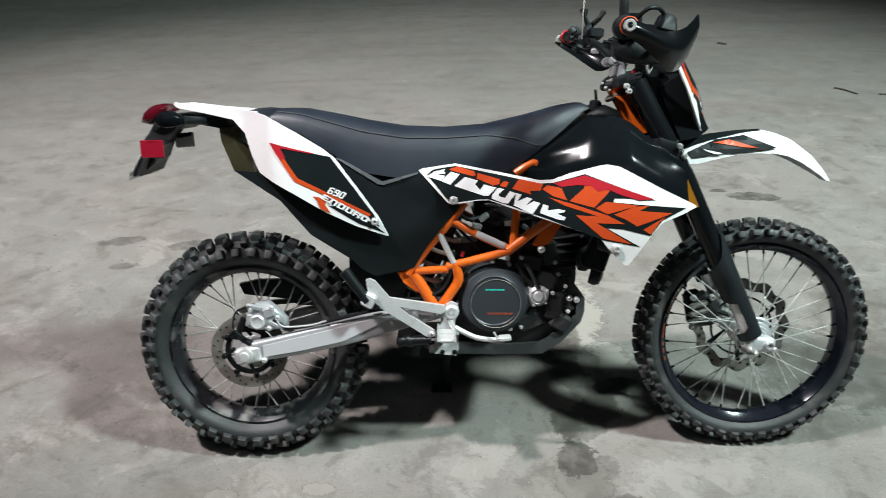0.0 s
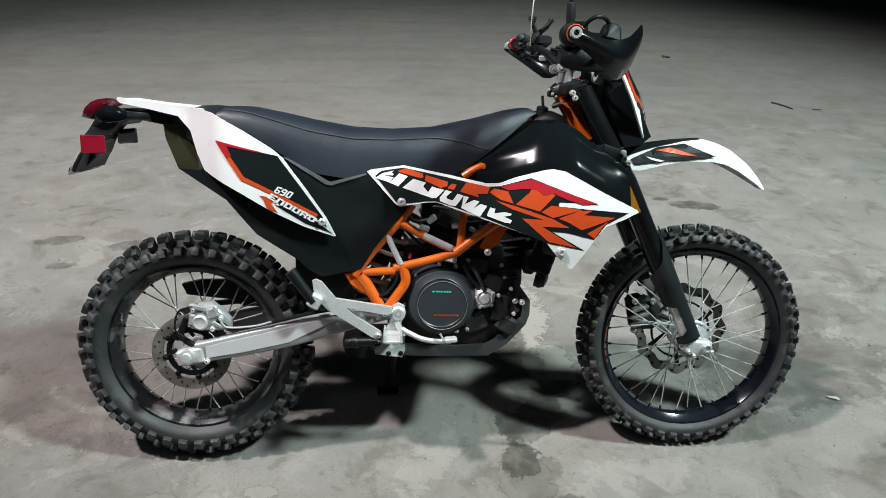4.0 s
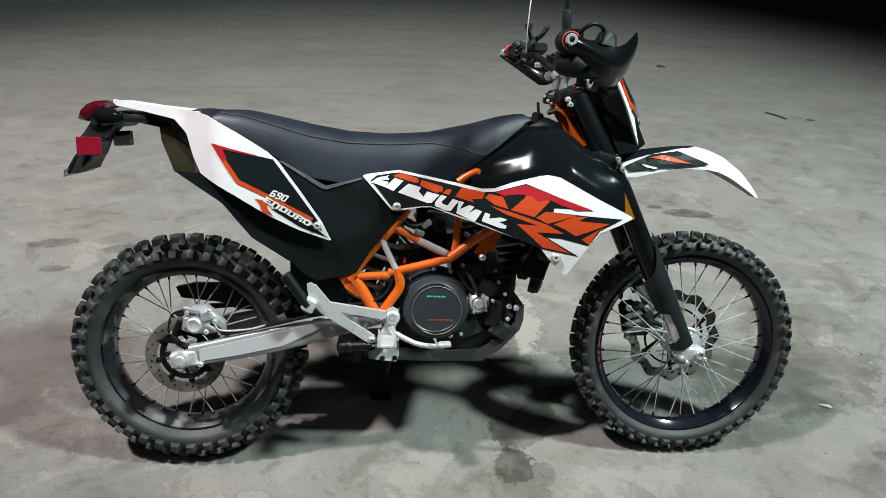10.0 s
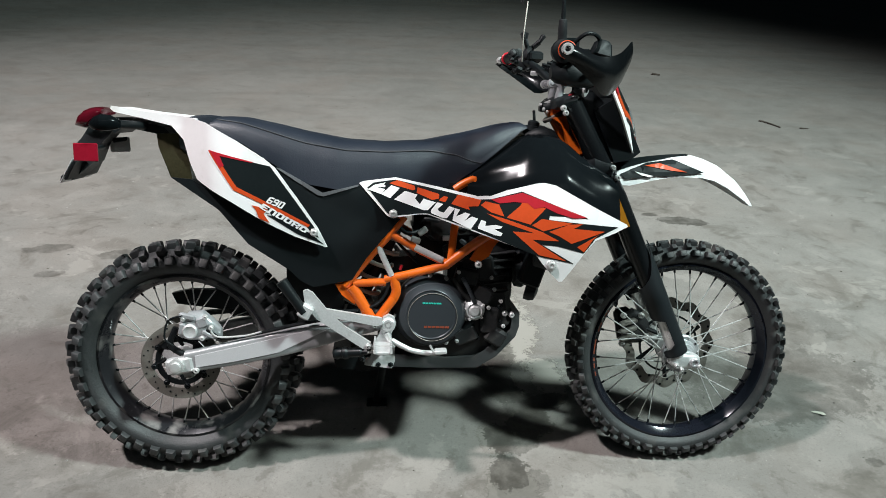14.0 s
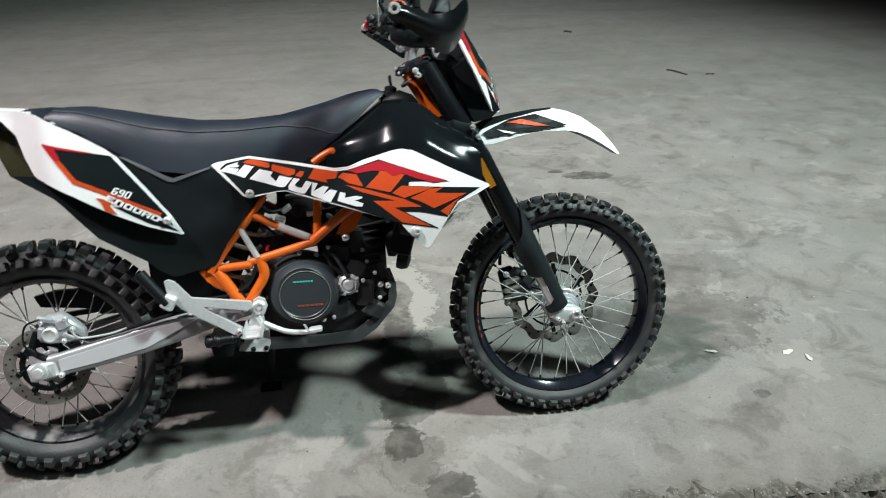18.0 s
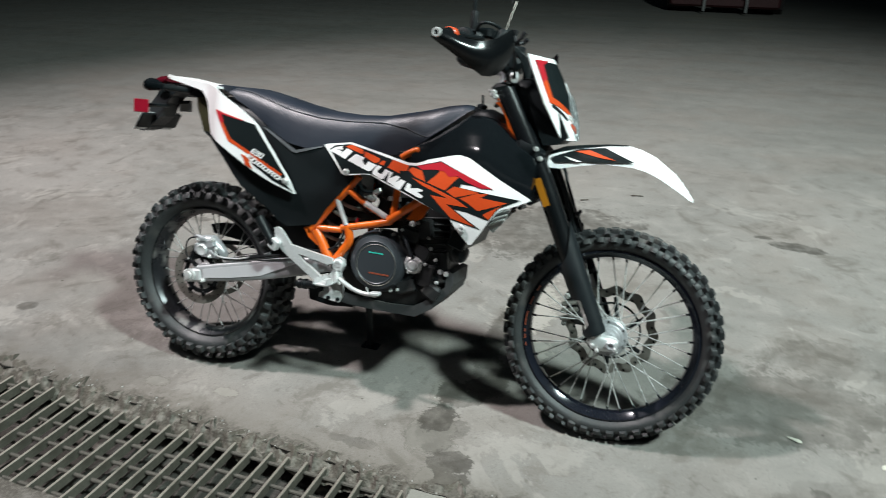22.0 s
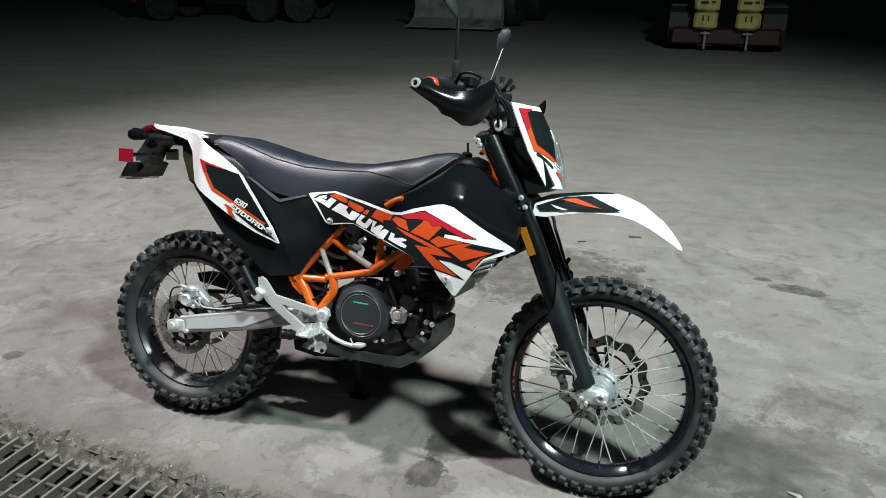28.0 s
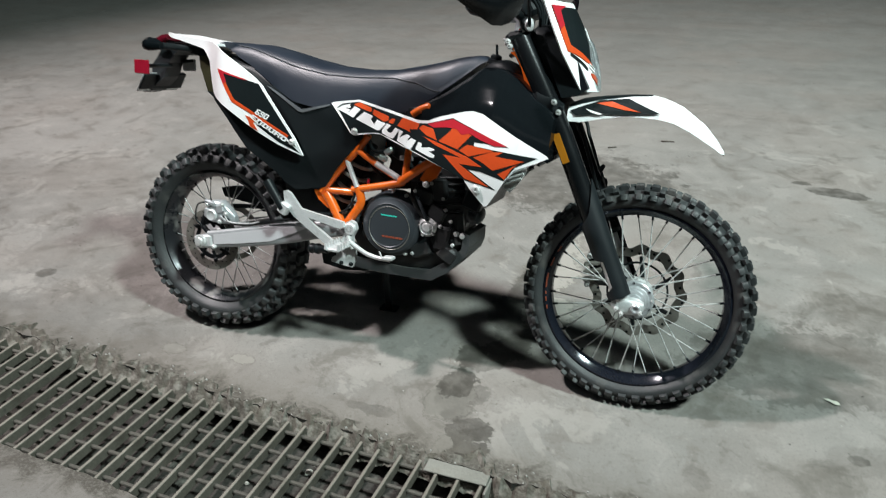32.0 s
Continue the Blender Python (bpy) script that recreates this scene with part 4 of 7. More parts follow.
# ---- seat
SEAT_TOP = [(0.102, 1.024), (0.111, 1.034), (0.126, 1.037), (0.185, 1.036), (0.278, 1.018), (0.355, 1.001), (0.466, 0.982), (0.577, 0.977), (0.689, 0.984), (0.802, 1.009), (0.898, 1.035), (0.955, 1.043), (0.972, 1.039), (0.981, 1.028)]
SEAT_LOW = [(0.114, 1.01), (0.135, 0.993), (0.194, 0.966), (0.284, 0.908), (0.361, 0.863), (0.469, 0.846), (0.579, 0.854), (0.689, 0.852), (0.752, 0.859), (0.83, 0.908), (0.908, 0.97), (0.966, 1.02), (0.972, 1.026)]
zt, zl = lerp_table(SEAT_TOP), lerp_table(SEAT_LOW)
seat_w = lerp_table([(0.05, 0.085), (0.15, 0.110), (0.30, 0.130), (0.45, 0.138), (0.60, 0.130), (0.75, 0.108), (0.88, 0.082), (0.99, 0.045)])


crease_z = lerp_table([(0.10, 0.765), (0.45, 0.80), (0.69, 0.80), (0.735, 0.70), (0.776, 0.57), (0.81, 0.33), (0.845, 0.06)])
crease_w = lerp_table([(0.10, 0.80), (0.69, 0.82), (0.776, 0.91), (0.845, 0.99)])


def seat_point(x, k):
    """Round the section of the seat: a broad top that rolls over a seam into sloping sides."""
    top, low, w = zt(x), zl(x), seat_w(x)
    h = max(top - low, 0.006)
    prof = [(0.0, 1.0), (0.30, 0.995), (0.55, 0.97), (0.70, 0.90), (0.78, 0.80), (0.80, 0.765), (0.86, 0.70), (0.93, 0.50), (0.98, 0.25), (1.0, 0.0), (0.8, -0.02), (0.0, -0.02)]
    # the crease between top and side runs down to the tank at the front
    cw, cz = crease_w(x), crease_z(x)
    prof = [(a * cw / 0.80, 1 - (1 - b) * (1 - cz) / 0.235) if b >= 0.765 else (cw + (a - 0.80) * (1 - cw) / 0.20 if b > -0.01 else a, b * cz / 0.765) for a, b in prof]
    full = [(-a, b) for a, b in prof[::-1]] + prof[1:-1]
    a, b = full[k]
    return Vector((x, a * w, low + b * h))


def seat_piece():
    x0, x1 = SEAT_TOP[0][0], SEAT_TOP[-1][0]
    n, rows = 22, 48
    verts = [seat_point(x0 + (x1 - x0) * (i / rows), k) for i in range(rows + 1) for k in range(n)]
    faces = [(i * n + k, i * n + (k + 1) % n, (i + 1) * n + (k + 1) % n, (i + 1) * n + k) for i in range(rows) for k in range(n)]
    return verts, faces + [tuple(range(n)), tuple(range(rows * n, rows * n + n))]


seat = part("seat", seat_piece(), M_SEAT, None, "black vinyl seat with stitched seams", sharp=50)
for s in (0, 1):
    line = []
    for i in range(30):
        x = SEAT_TOP[1][0] + 0.01 + (0.835 - SEAT_TOP[1][0]) * i / 29
        p = seat_point(x, 6 if s else 16)
        line.append(Vector((x, p.y * 1.015, p.z + 0.001)))
    part("seam", tube(line, 0.0016, 6, 2), M_SEAM, seat, "raised grey seam of the seat")
PAD = [(0.038, 1.031), (0.066, 1.038), (0.098, 1.035), (0.113, 1.022), (0.12, 1.001), (0.093, 1.014)]
part("seat_end", shell(PAD, lambda x, z: -0.085, 0.17), M_SEAT, seat, "small black pad behind the seat")

# ---- tank cover
def tank_section(x):
    top = lerp_table([(0.80, 0.888), (0.859, 0.926), (0.924, 0.974), (0.976, 1.011), (1.023, 1.015), (1.065, 1.006), (1.097, 0.984), (1.127, 0.957), (1.163, 0.936), (1.208, 0.903), (1.255, 0.847), (1.287, 0.786), (1.3, 0.748)])(x)
    low = lerp_table([(0.80, 0.858), (0.853, 0.853), (0.907, 0.851), (1, 0.874), (1.062, 0.878), (1.153, 0.818), (1.233, 0.769)])(x)
    return top, low


def tank_piece():
    verts, n, rows = [], 16, 26
    for i in range(rows + 1):
        x = 0.805 + (1.222 - 0.805) * i / rows
        top, low = tank_section(x)
        wt = lerp_table([(0.80, 0.112), (0.86, 0.100), (0.95, 0.094), (1.05, 0.11), (1.15, 0.135), (1.23, 0.165)])(x)
        wl = lerp_table([(0.80, 0.122), (0.86, 0.140), (0.95, 0.185), (1.05, 0.212), (1.15, 0.215), (1.23, 0.200)])(x)
        ring = [(0.0, 1.0), (0.5, 0.985), (0.85, 0.95), (1.0, 0.88)]
        half = [(wt * a, low + (top - low) * b) for a, b in ring] + [(wt + (wl - wt) * (1 - b) ** 0.95, low + (top - low) * b) for b in (0.7, 0.5, 0.3, 0.12)] + [(wl * 0.98, low - 0.02)]
        full = [(-a, b) for a, b in half[::-1]] + half[1:]
        n = len(full)
        verts += [Vector((x, a, b)) for a, b in full]
    faces = [(i * n + k, i * n + (k + 1) % n, (i + 1) * n + (k + 1) % n, (i + 1) * n + k) for i in range(rows) for k in range(n)]
    return verts, faces + [tuple(range(n)), tuple(range(rows * n, rows * n + n))]


tank = part("tank_cover", tank_piece(), M_GLOSS, None, "glossy black tank cover", sharp=40)
part("cap_base", lathe([(0.024, -0.012), (0.024, 0.0), (0.017, 0.002), (0.017, 0.012), (0.013, 0.016), (0.006, 0.018)], (1.001, -0.028, 1.030), (0.15, 0, 1), 20), M_BLACK, tank, "black vent cap")
part("cap_post", tube([(1.004, -0.028, 1.044), (1.001, -0.028, 1.076)], 0.0042, 8), M_BLACK, tank, "small black vent stub")

# ---- front fender
F_TOP = [(1.243, 0.918), (1.282, 0.934), (1.348, 0.945), (1.415, 0.953), (1.483, 0.956), (1.521, 0.947), (1.563, 0.93), (1.628, 0.885), (1.667, 0.844), (1.689, 0.814)]
F_LOW = [(1.241, 0.871), (1.282, 0.87), (1.348, 0.886), (1.414, 0.897), (1.499, 0.895), (1.543, 0.886), (1.588, 0.866), (1.624, 0.845), (1.662, 0.822), (1.682, 0.807)]
ft, fl = lerp_table(F_TOP), lerp_table(F_LOW)
f_w = lerp_table([(1.2, 0.080), (1.35, 0.082), (1.48, 0.073), (1.58, 0.052), (1.66, 0.026), (1.72, 0.003)])


def fender_piece(inner=0.0):
    verts, rows = [], 36
    x0, x1 = F_TOP[0][0], F_TOP[-1][0]
    ring = [(-1.0, 0.0), (-0.97, 0.35), (-0.88, 0.72), (-0.74, 0.94), (-0.45, 1.06), (0, 1.12), (0.45, 1.06), (0.74, 0.94), (0.88, 0.72), (0.97, 0.35), (1.0, 0.0)]
    for lift in (0.0, -0.004):
        for i in range(rows + 1):
            x = x0 + (x1 - x0) * i / rows
            top, low, w = ft(x), fl(x), f_w(x)
            verts += [Vector((x, a * (w + lift), low + b * (top - low) * 0.93 + lift * (1 if b else 0))) for a, b in ring]
    n, k = len(ring), (rows + 1) * len(ring)
    faces = []
    for i in range(rows):
        for j in range(n - 1):
            q = (i * n + j, i * n + j + 1, (i + 1) * n + j + 1, (i + 1) * n + j)
            faces += [q, tuple(v + k for v in reversed(q))]
        for j in (0, n - 1):
            faces.append((i * n + j, (i + 1) * n + j, (i + 1) * n + j + k, i * n + j + k))
    for i in (0, rows):
        faces += [(i * n + j, i * n + j + 1, i * n + j + 1 + k, i * n + j + k) for j in range(n - 1)]
    return verts, faces


fender = part("front_fender", fender_piece(), M_WHITE, None, "white front fender with black and orange graphics", sharp=60)


def fender_top(x_end):
    """The black decal that wraps the crown of the fender next to the fork, narrowing to the front."""
    verts, rows = [], 20
    x0 = F_TOP[0][0] + 0.002
    for i in range(rows + 1):
        x = x0 + (x_end - x0) * i / rows
        top, low, w = ft(x), fl(x), f_w(x)
        span = 0.80 * (1 - 0.65 * (i / rows) ** 2)
        for j in range(13):
            a = -span + 2 * span * j / 12
            b = float(np.interp(abs(a), [0, 0.45, 0.74, 0.88], [1.12, 1.06, 0.94, 0.72]))
            verts.append(Vector((x, a * w * 1.01, low + b * (top - low) * 0.93 + 0.0022)))
    faces = [(i * 13 + j, i * 13 + j + 1, i * 13 + 14 + j, i * 13 + 13 + j) for i in range(rows) for j in range(12)]
    return verts, faces


part("decal", fender_top(1.475), M_DECAL_K, fender, "black decal over the crown")


def fender_y(x, z):
    """The right-hand face of the fender."""
    top, low, w = ft(x), fl(x), f_w(x)
    b = max(0.0, min(1.1, (z - low) / max((top - low) * 0.93, 1e-4)))
    return -w * float(np.interp(b, [0, 0.35, 0.72, 0.94, 1.06, 1.12], [1, 0.97, 0.88, 0.74, 0.45, 0.1]))


decals([[(1.251, 0.902), (1.28, 0.915), (1.333, 0.936), (1.412, 0.947), (1.505, 0.91), (1.388, 0.9), (1.358, 0.9), (1.268, 0.889)]], fender_y, M_DECAL_K, fender, "decal", "black decal", 0.005)
decals([[(1.294, 0.911), (1.348, 0.899), (1.336, 0.896), (1.311, 0.901)]], fender_y, M_DECAL_W, fender, "decal", "white decal", 0.0068)
decals([[(1.324, 0.928), (1.368, 0.936), (1.451, 0.911), (1.404, 0.915), (1.352, 0.924)]], fender_y, M_ORANGE_D, fender, "decal", "orange decal", 0.0068)


# ---- fork
LEG_LOW, LEG_TOP = Vector((1.466, 0, 0.352)), Vector((1.238, 0, 0.835))
leg_dir = (LEG_TOP - LEG_LOW).normalized()
leg_front = Vector((leg_dir.z, 0, -leg_dir.x))
for s in (-1, 1):
    y = 0.098 * s
    side = Vector((0, y, 0))
    up = part("fork_tube", tube([LEG_LOW + leg_dir * 0.185 + side, LEG_TOP + side, Vector((1.083, y, 1.112))], 0.0305, 24), M_FORK, None, "black outer fork tube")
    part("stanchion", tube([LEG_LOW + leg_dir * 0.01 + side, LEG_LOW + leg_dir * 0.20 + side], 0.0215, 18), M_STEEL, up, "bright inner fork tube")
    part("seal_ring", lathe([(0.022, -0.008), (0.033, -0.006), (0.034, 0.006), (0.030, 0.010)], LEG_LOW + leg_dir * 0.19 + side, leg_dir, 20), M_BLACK, up, "black dust seal")
    foot = part("fork_foot", loft([(1.436, y, 0.358, 0.016, 0.020), (1.455, y * 0.98, 0.350, 0.022, 0.028), (1.485, y * 0.96, 0.346, 0.023, 0.026), (1.512, y * 0.95, 0.346, 0.022, 0.023), (1.529, y * 0.94, 0.347, 0.013, 0.013)], 18, 3), M_ALU, None, "silver cast axle clamp")
    for x, z in ((1.452, 0.338), (1.468, 0.325), (1.522, 0.336)):
        bolt("bolt", x, z, y * 0.97 - 0.027 if s < 0 else 0.06, 0.005, foot)
    for x, z in [(1.212, 0.924), (1.227, 0.896)]:
        bolt("bolt", x, z, -0.134 if s < 0 else 0.08, 0.006, up)
    # guard rolled round the outside and front of the leg, its top cut to a point
    verts, rows, cols = [], 26, 16
    for r in (0.0385, 0.0355):
        for i in range(rows + 1):
            open_from = float(np.interp(0.022 + 0.29 * i / rows, [0.02, 0.045, 0.06, 0.155, 0.19, 0.3], [-92, -92, -8, -8, -75, -92]))
            for j in range(cols + 1):
                phi = math.radians(open_from + (86 - open_from) * j / cols)
                top = 0.285 + 0.10 * max(0.0, math.sin(phi * 0.9)) ** 1.2 - 0.03 * max(0.0, math.sin(-phi))
                u = 0.022 + (top - 0.022) * i / rows
                swell = r - 0.004 * (1 - u / 0.3)
                verts.append(LEG_LOW + leg_dir * u + side + swell * (math.cos(phi) * Vector((0, s, 0)) + math.sin(phi) * leg_front))
    n, k = cols + 1, (rows + 1) * (cols + 1)
    faces = [(i * n + j, i * n + j + 1, (i + 1) * n + j + 1, (i + 1) * n + j) for i in range(rows) for j in range(cols)]
    faces += [tuple(q + k for q in reversed(f)) for f in faces]
    rim = list(range(n)) + [i * n + cols for i in range(1, rows + 1)] + [rows * n + j for j in range(cols - 1, -1, -1)] + [i * n for i in range(rows - 1, 0, -1)]
    faces += [(a, b, b + k, a + k) for a, b in zip(rim, rim[1:] + rim[:1])]
    part("fork_guard", (verts, faces), M_GUARD, None, "grey plastic fork guard", sharp=50)
AMB = [(1.215, 0.832), (1.235, 0.839), (1.273, 0.759), (1.255, 0.75)]
part("reflector", shell(AMB, lambda x, z: -0.134, 0.007), M_AMBER, None, "amber side reflector on the fork", smooth=False)
part("lower_clamp", loft([(1.13, 0, 0.93, 0.10, 0.012), (1.16, 0, 0.935, 0.132, 0.022), (1.21, 0, 0.915, 0.134, 0.026), (1.235, 0, 0.905, 0.10, 0.016)], 18, 4), M_BLACK, None, "black lower triple clamp")
top_clamp = part("top_clamp", loft([(1.048, 0, 1.093, 0.11, 0.012), (1.062, 0, 1.097, 0.132, 0.018), (1.10, 0, 1.108, 0.130, 0.018), (1.12, 0, 1.114, 0.09, 0.010)], 18, 4), M_BLACK, None, "black top triple clamp")
for s in (-1, 1):
    cap = part("fork_cap", lathe([(0.029, -0.004), (0.029, 0.005), (0.026, 0.008), (0.018, 0.009), (0.015, 0.007), (0.0, 0.007)], (1.096, 0.098 * s, 1.112), (-0.5, 0, 0.86), 24), M_ALU, top_clamp, "silver fork cap")
    part("adjuster", lathe([(0.010, 0), (0.010, 0.006), (0.007, 0.008), (0.0, 0.008)], (1.0925, 0.098 * s, 1.118), (-0.5, 0, 0.86), 16), M_RED_D, cap, "red damping adjuster")
for x, z in [(1.062, 1.084), (1.069, 1.071)]:
    bolt("bolt", x, z, -0.134, 0.006, top_clamp)
def half_ring(c, r_in, r_out, wide, a0, a1, n=18):
    """A cradle open at the top, its axis along y."""
    verts, faces = [], []
    for k in range(n + 1):
        a = math.radians(a0 + (a1 - a0) * k / n)
        d = Vector((math.cos(a), 0, math.sin(a)))
        verts += [Vector(c) + d * r + Vector((0, w, 0)) for r, w in ((r_in, -wide), (r_out, -wide), (r_out, wide), (r_in, wide))]
    for k in range(n):
        faces += [(4 * k + j, 4 * k + (j + 1) % 4, 4 * k + 4 + (j + 1) % 4, 4 * k + 4 + j) for j in range(4)]
    return verts, faces + [(0, 1, 2, 3), (4 * n + 3, 4 * n + 2, 4 * n + 1, 4 * n)]


for y in (-0.045, 0.045):
    riser = part("bar_riser", half_ring((1.074, y, 1.160), 0.0125, 0.0205, 0.012, 165, 375), M_HUB, top_clamp, "polished handlebar cradle")
    part("lobe", lathe([(0.0, -0.012), (0.005, -0.012), (0.006, -0.010), (0.0115, -0.010), (0.013, -0.008), (0.013, 0.010), (0.0, 0.012)], (1.046, y, 1.153), (0, 1, 0), 20), M_HUB, riser, "polished clamp lobe")
    part("stem", tube([(1.071, y, 1.145), (1.068, y, 1.125), (1.066, y, 1.104)], (0.013, 0.011), 14), M_HUB, riser, "polished riser stem")
    part("web", box((1.058, y, 1.147), (0.022, 0.016, 0.012), (0, -10, 0), bevel=0.003), M_HUB, riser)
lock = part("ignition_lock", loft([(1.022, 0, 1.082, 0.012, 0.008), (1.032, 0, 1.085, 0.026, 0.014), (1.050, 0, 1.090, 0.032, 0.013), (1.058, 0, 1.092, 0.020, 0.010)], 16, 3), M_BLACK, top_clamp, "black ignition lock behind the clamp")
part("lock_ring", lathe([(0.007, 0), (0.013, 0.001), (0.013, 0.006), (0.007, 0.007)], (1.047, -0.012, 1.098), (-0.4, 0, 0.9), 18, closed=True), M_ALU, lock, "silver ring of the lock")
for p, r in (((1.030, -0.026, 1.080), 0.005), ((1.040, -0.030, 1.073), 0.004), ((1.022, -0.018, 1.092), 0.0045)):
    part("lock_screw", lathe([(r, -0.004), (r, 0.004), (r * 0.6, 0.006), (0.0, 0.006)], p, (-0.2, -1, 0.3), 10), M_ALU, lock)
part("head_collar", lathe([(0.026, 0), (0.034, 0.001), (0.036, 0.004), (0.036, 0.010), (0.030, 0.013)], (1.070, 0, 1.057), (-0.53, 0, 0.85), 24), M_DISC, top_clamp, "grey bearing collar on the steering head")
part("steering_stem", tube([(1.055, 0, 1.10), (1.18, 0, 0.90)], 0.03, 16), M_ORANGE, None, "orange steering head of the frame")
HEAD = [(1.052, 1.055), (1.085, 1.063), (1.104, 1.05), (1.123, 1.012), (1.15, 0.96), (1.12, 0.95), (1.102, 0.976), (1.09, 1.011), (1.075, 1.04)]
part("tank_neck", loft([(0.972, 0, 0.985, 0.05, 0.03), (1.0, 0, 0.985, 0.068, 0.045), (1.03, 0, 0.978, 0.076, 0.056), (1.06, 0, 0.960, 0.078, 0.062), (1.076, 0, 0.945, 0.074, 0.058), (1.084, 0, 0.935, 0.06, 0.045)], 20, 4), M_BLACK, None, "black tank neck behind the steering head")
part("frame_gusset", shell(HEAD, lambda x, z: -0.058, 0.116), M_ORANGE, None, "orange steering head gusset", smooth=False)

# ---- front wheel brake on the far side
def wave_disc(c, r, r_in, y, waves, depth, thick=0.004, holes=True):
    n = waves * 8
    verts = []
    for yy in (y - thick / 2, y + thick / 2):
        for rad, dep in ((r, depth), (r_in, depth * 0.6)):
            verts += [Vector(c) + Vector(((rad + dep * math.cos(waves * 2 * math.pi * k / n)) * math.cos(2 * math.pi * k / n), yy, (rad + dep * math.cos(waves * 2 * math.pi * k / n)) * math.sin(2 * math.pi * k / n))) for k in range(n)]
    faces = []
    for k in range(n):
        j = (k + 1) % n
        faces += [(k, j, n + j, n + k), (2 * n + j, 2 * n + k, 3 * n + k, 3 * n + j), (j, k, 2 * n + k, 2 * n + j), (n + k, n + j, 3 * n + j, 3 * n + k)]
    return verts, faces


front_disc = part("brake_disc", wave_disc(FRONT_C, 0.146, 0.116, 0.062, 12, 0.0065), M_DISC, front_wheel, "wavy steel front brake disc", smooth=False)
for k in range(6):
    a = k * math.pi / 3 + 0.3
    p = Vector(FRONT_C) + Vector((0.05 * math.cos(a), 0.058, 0.05 * math.sin(a)))
    q = Vector(FRONT_C) + Vector((0.114 * math.cos(a + 0.22), 0.062, 0.114 * math.sin(a + 0.22)))
    part("disc_carrier", tube([p, q], 0.007, 8), M_BLACK, front_wheel, "black brake disc carrier arm")
caliper = part("front_caliper", loft([(1.35, 0.075, 0.40, 0.022, 0.040), (1.375, 0.075, 0.405, 0.026, 0.056), (1.405, 0.075, 0.40, 0.026, 0.050), (1.425, 0.075, 0.395, 0.018, 0.030)], 14, 4), M_ENGINE, None, "cast front brake caliper with silver ribs")
for zz in (0.375, 0.40, 0.425):
    part("caliper_rib", box((1.352, 0.042, zz), (0.058, 0.024, 0.014), (0, -14, 8), bevel=0.004), M_DISC, caliper, "cast grey caliper rib")
for dx, dz in ((1.338, 0.445), (1.395, 0.445), (1.418, 0.375), (1.338, 0.352)):
    bolt("bolt", dx, dz, 0.046, 0.007, caliper)
part("caliper_body", box((1.36, 0.11, 0.40), (0.055, 0.03, 0.11), (0, -12, 0), bevel=0.01), M_BLACK, caliper)
part("axle", tube([(1.508, -0.114, 0.345), (1.495, 0.12, 0.350)], 0.011, 14), M_STEEL, front_wheel, "bright front axle")
part("hub_cover", lathe([(0.030, -0.02), (0.058, -0.030), (0.060, -0.034), (0.060, -0.042), (0.056, -0.046), (0.047, -0.047), (0.045, -0.055), (0.038, -0.058), (0.036, -0.066), (0.028, -0.069), (0.026, -0.076), (0.016, -0.080), (0.0, -0.080)], FRONT_C, n=32), M_HUB, front_wheel, "machined bright hub end")
for k in range(12):
    a = k * math.pi / 6 + 0.1
    bolt("hub_bolt", FRONT_C[0] + 0.0535 * math.cos(a), FRONT_C[2] + 0.0535 * math.sin(a), -0.045, 0.0028, front_wheel, 0.003, M_ENGINE if k % 2 else M_STEEL, "spoke head on the hub flange")
part("axle_nut", lathe([(0.014, 0.01), (0.015, -0.003), (0.012, -0.006), (0.008, -0.006), (0.007, -0.002), (0.0005, -0.002)], (1.508, -0.118, 0.3455), (0, 1, 0), 20), M_HUB, front_wheel, "bright axle end")
part("disc_ring", lathe([(0.090, 0.058), (0.096, 0.058), (0.096, 0.064), (0.090, 0.064)], FRONT_C, (0, 1, 0), 40, closed=True), M_BLACK, front_wheel, "black brake disc carrier ring")
for k in range(36):
    a = 2 * math.pi * (k + 0.35) / 36
    r = 0.122 + 0.009 * (k % 3)
    part("disc_hole", lathe([(0.0042, -0.0008), (0.0042, 0.0001), (0.0, 0.0001)], Vector(FRONT_C) + Vector((r * math.cos(a), 0.0592, r * math.sin(a))), (0, 1, 0), 8), M_BLACK, front_wheel)
RIM_PRINT = [(2.62, 0.10), (2.78, 0.14), (2.98, 0.22), (3.20, 0.05), (3.27, 0.07), (3.37, 0.06)]
for a, wide in RIM_PRINT:
    m = 8
    v, f = [], []
    for k in range(m + 1):
        t = a + wide * 0.8 * k / m
        for r in (0.2695, 0.2735):
            v.append(Vector(FRONT_C) + Vector((r * math.cos(t), -0.0355 + (r - 0.268) * -0.3, r * math.sin(t))))
    f = [(2 * k, 2 * k + 1, 2 * k + 3, 2 * k + 2) for k in range(m)]
    part("rim_print", (v, f), M_PRINT, front_wheel, "faded orange print on the rim")
hose = [(p[0], 0.15, p[1]) for p in [(1.261, 0.864), (1.279, 0.818), (1.3, 0.768), (1.316, 0.726), (1.335, 0.684), (1.35, 0.655)]]
part("brake_hose", tube([(1.19, 0.10, 0.95)] + hose + [(1.335, 0.12, 0.46)], 0.0055, 8, 5), M_BLACK, None, "black front brake hose")
hp = hose[3]
part("hose_guide", box((hp[0] + 0.005, 0.145, hp[2] - 0.03), (0.022, 0.02, 0.07), (0, 30, 0), taper=0.6, bevel=0.004), M_BLACK, None, "black hose guide")
part("speed_cable", tube([(1.25, 0.03, 0.90), (1.30, 0.05, 0.76), (1.335, 0.07, 0.66)], 0.006, 8, 4), M_BLACK, None, "black cable beside the fork")

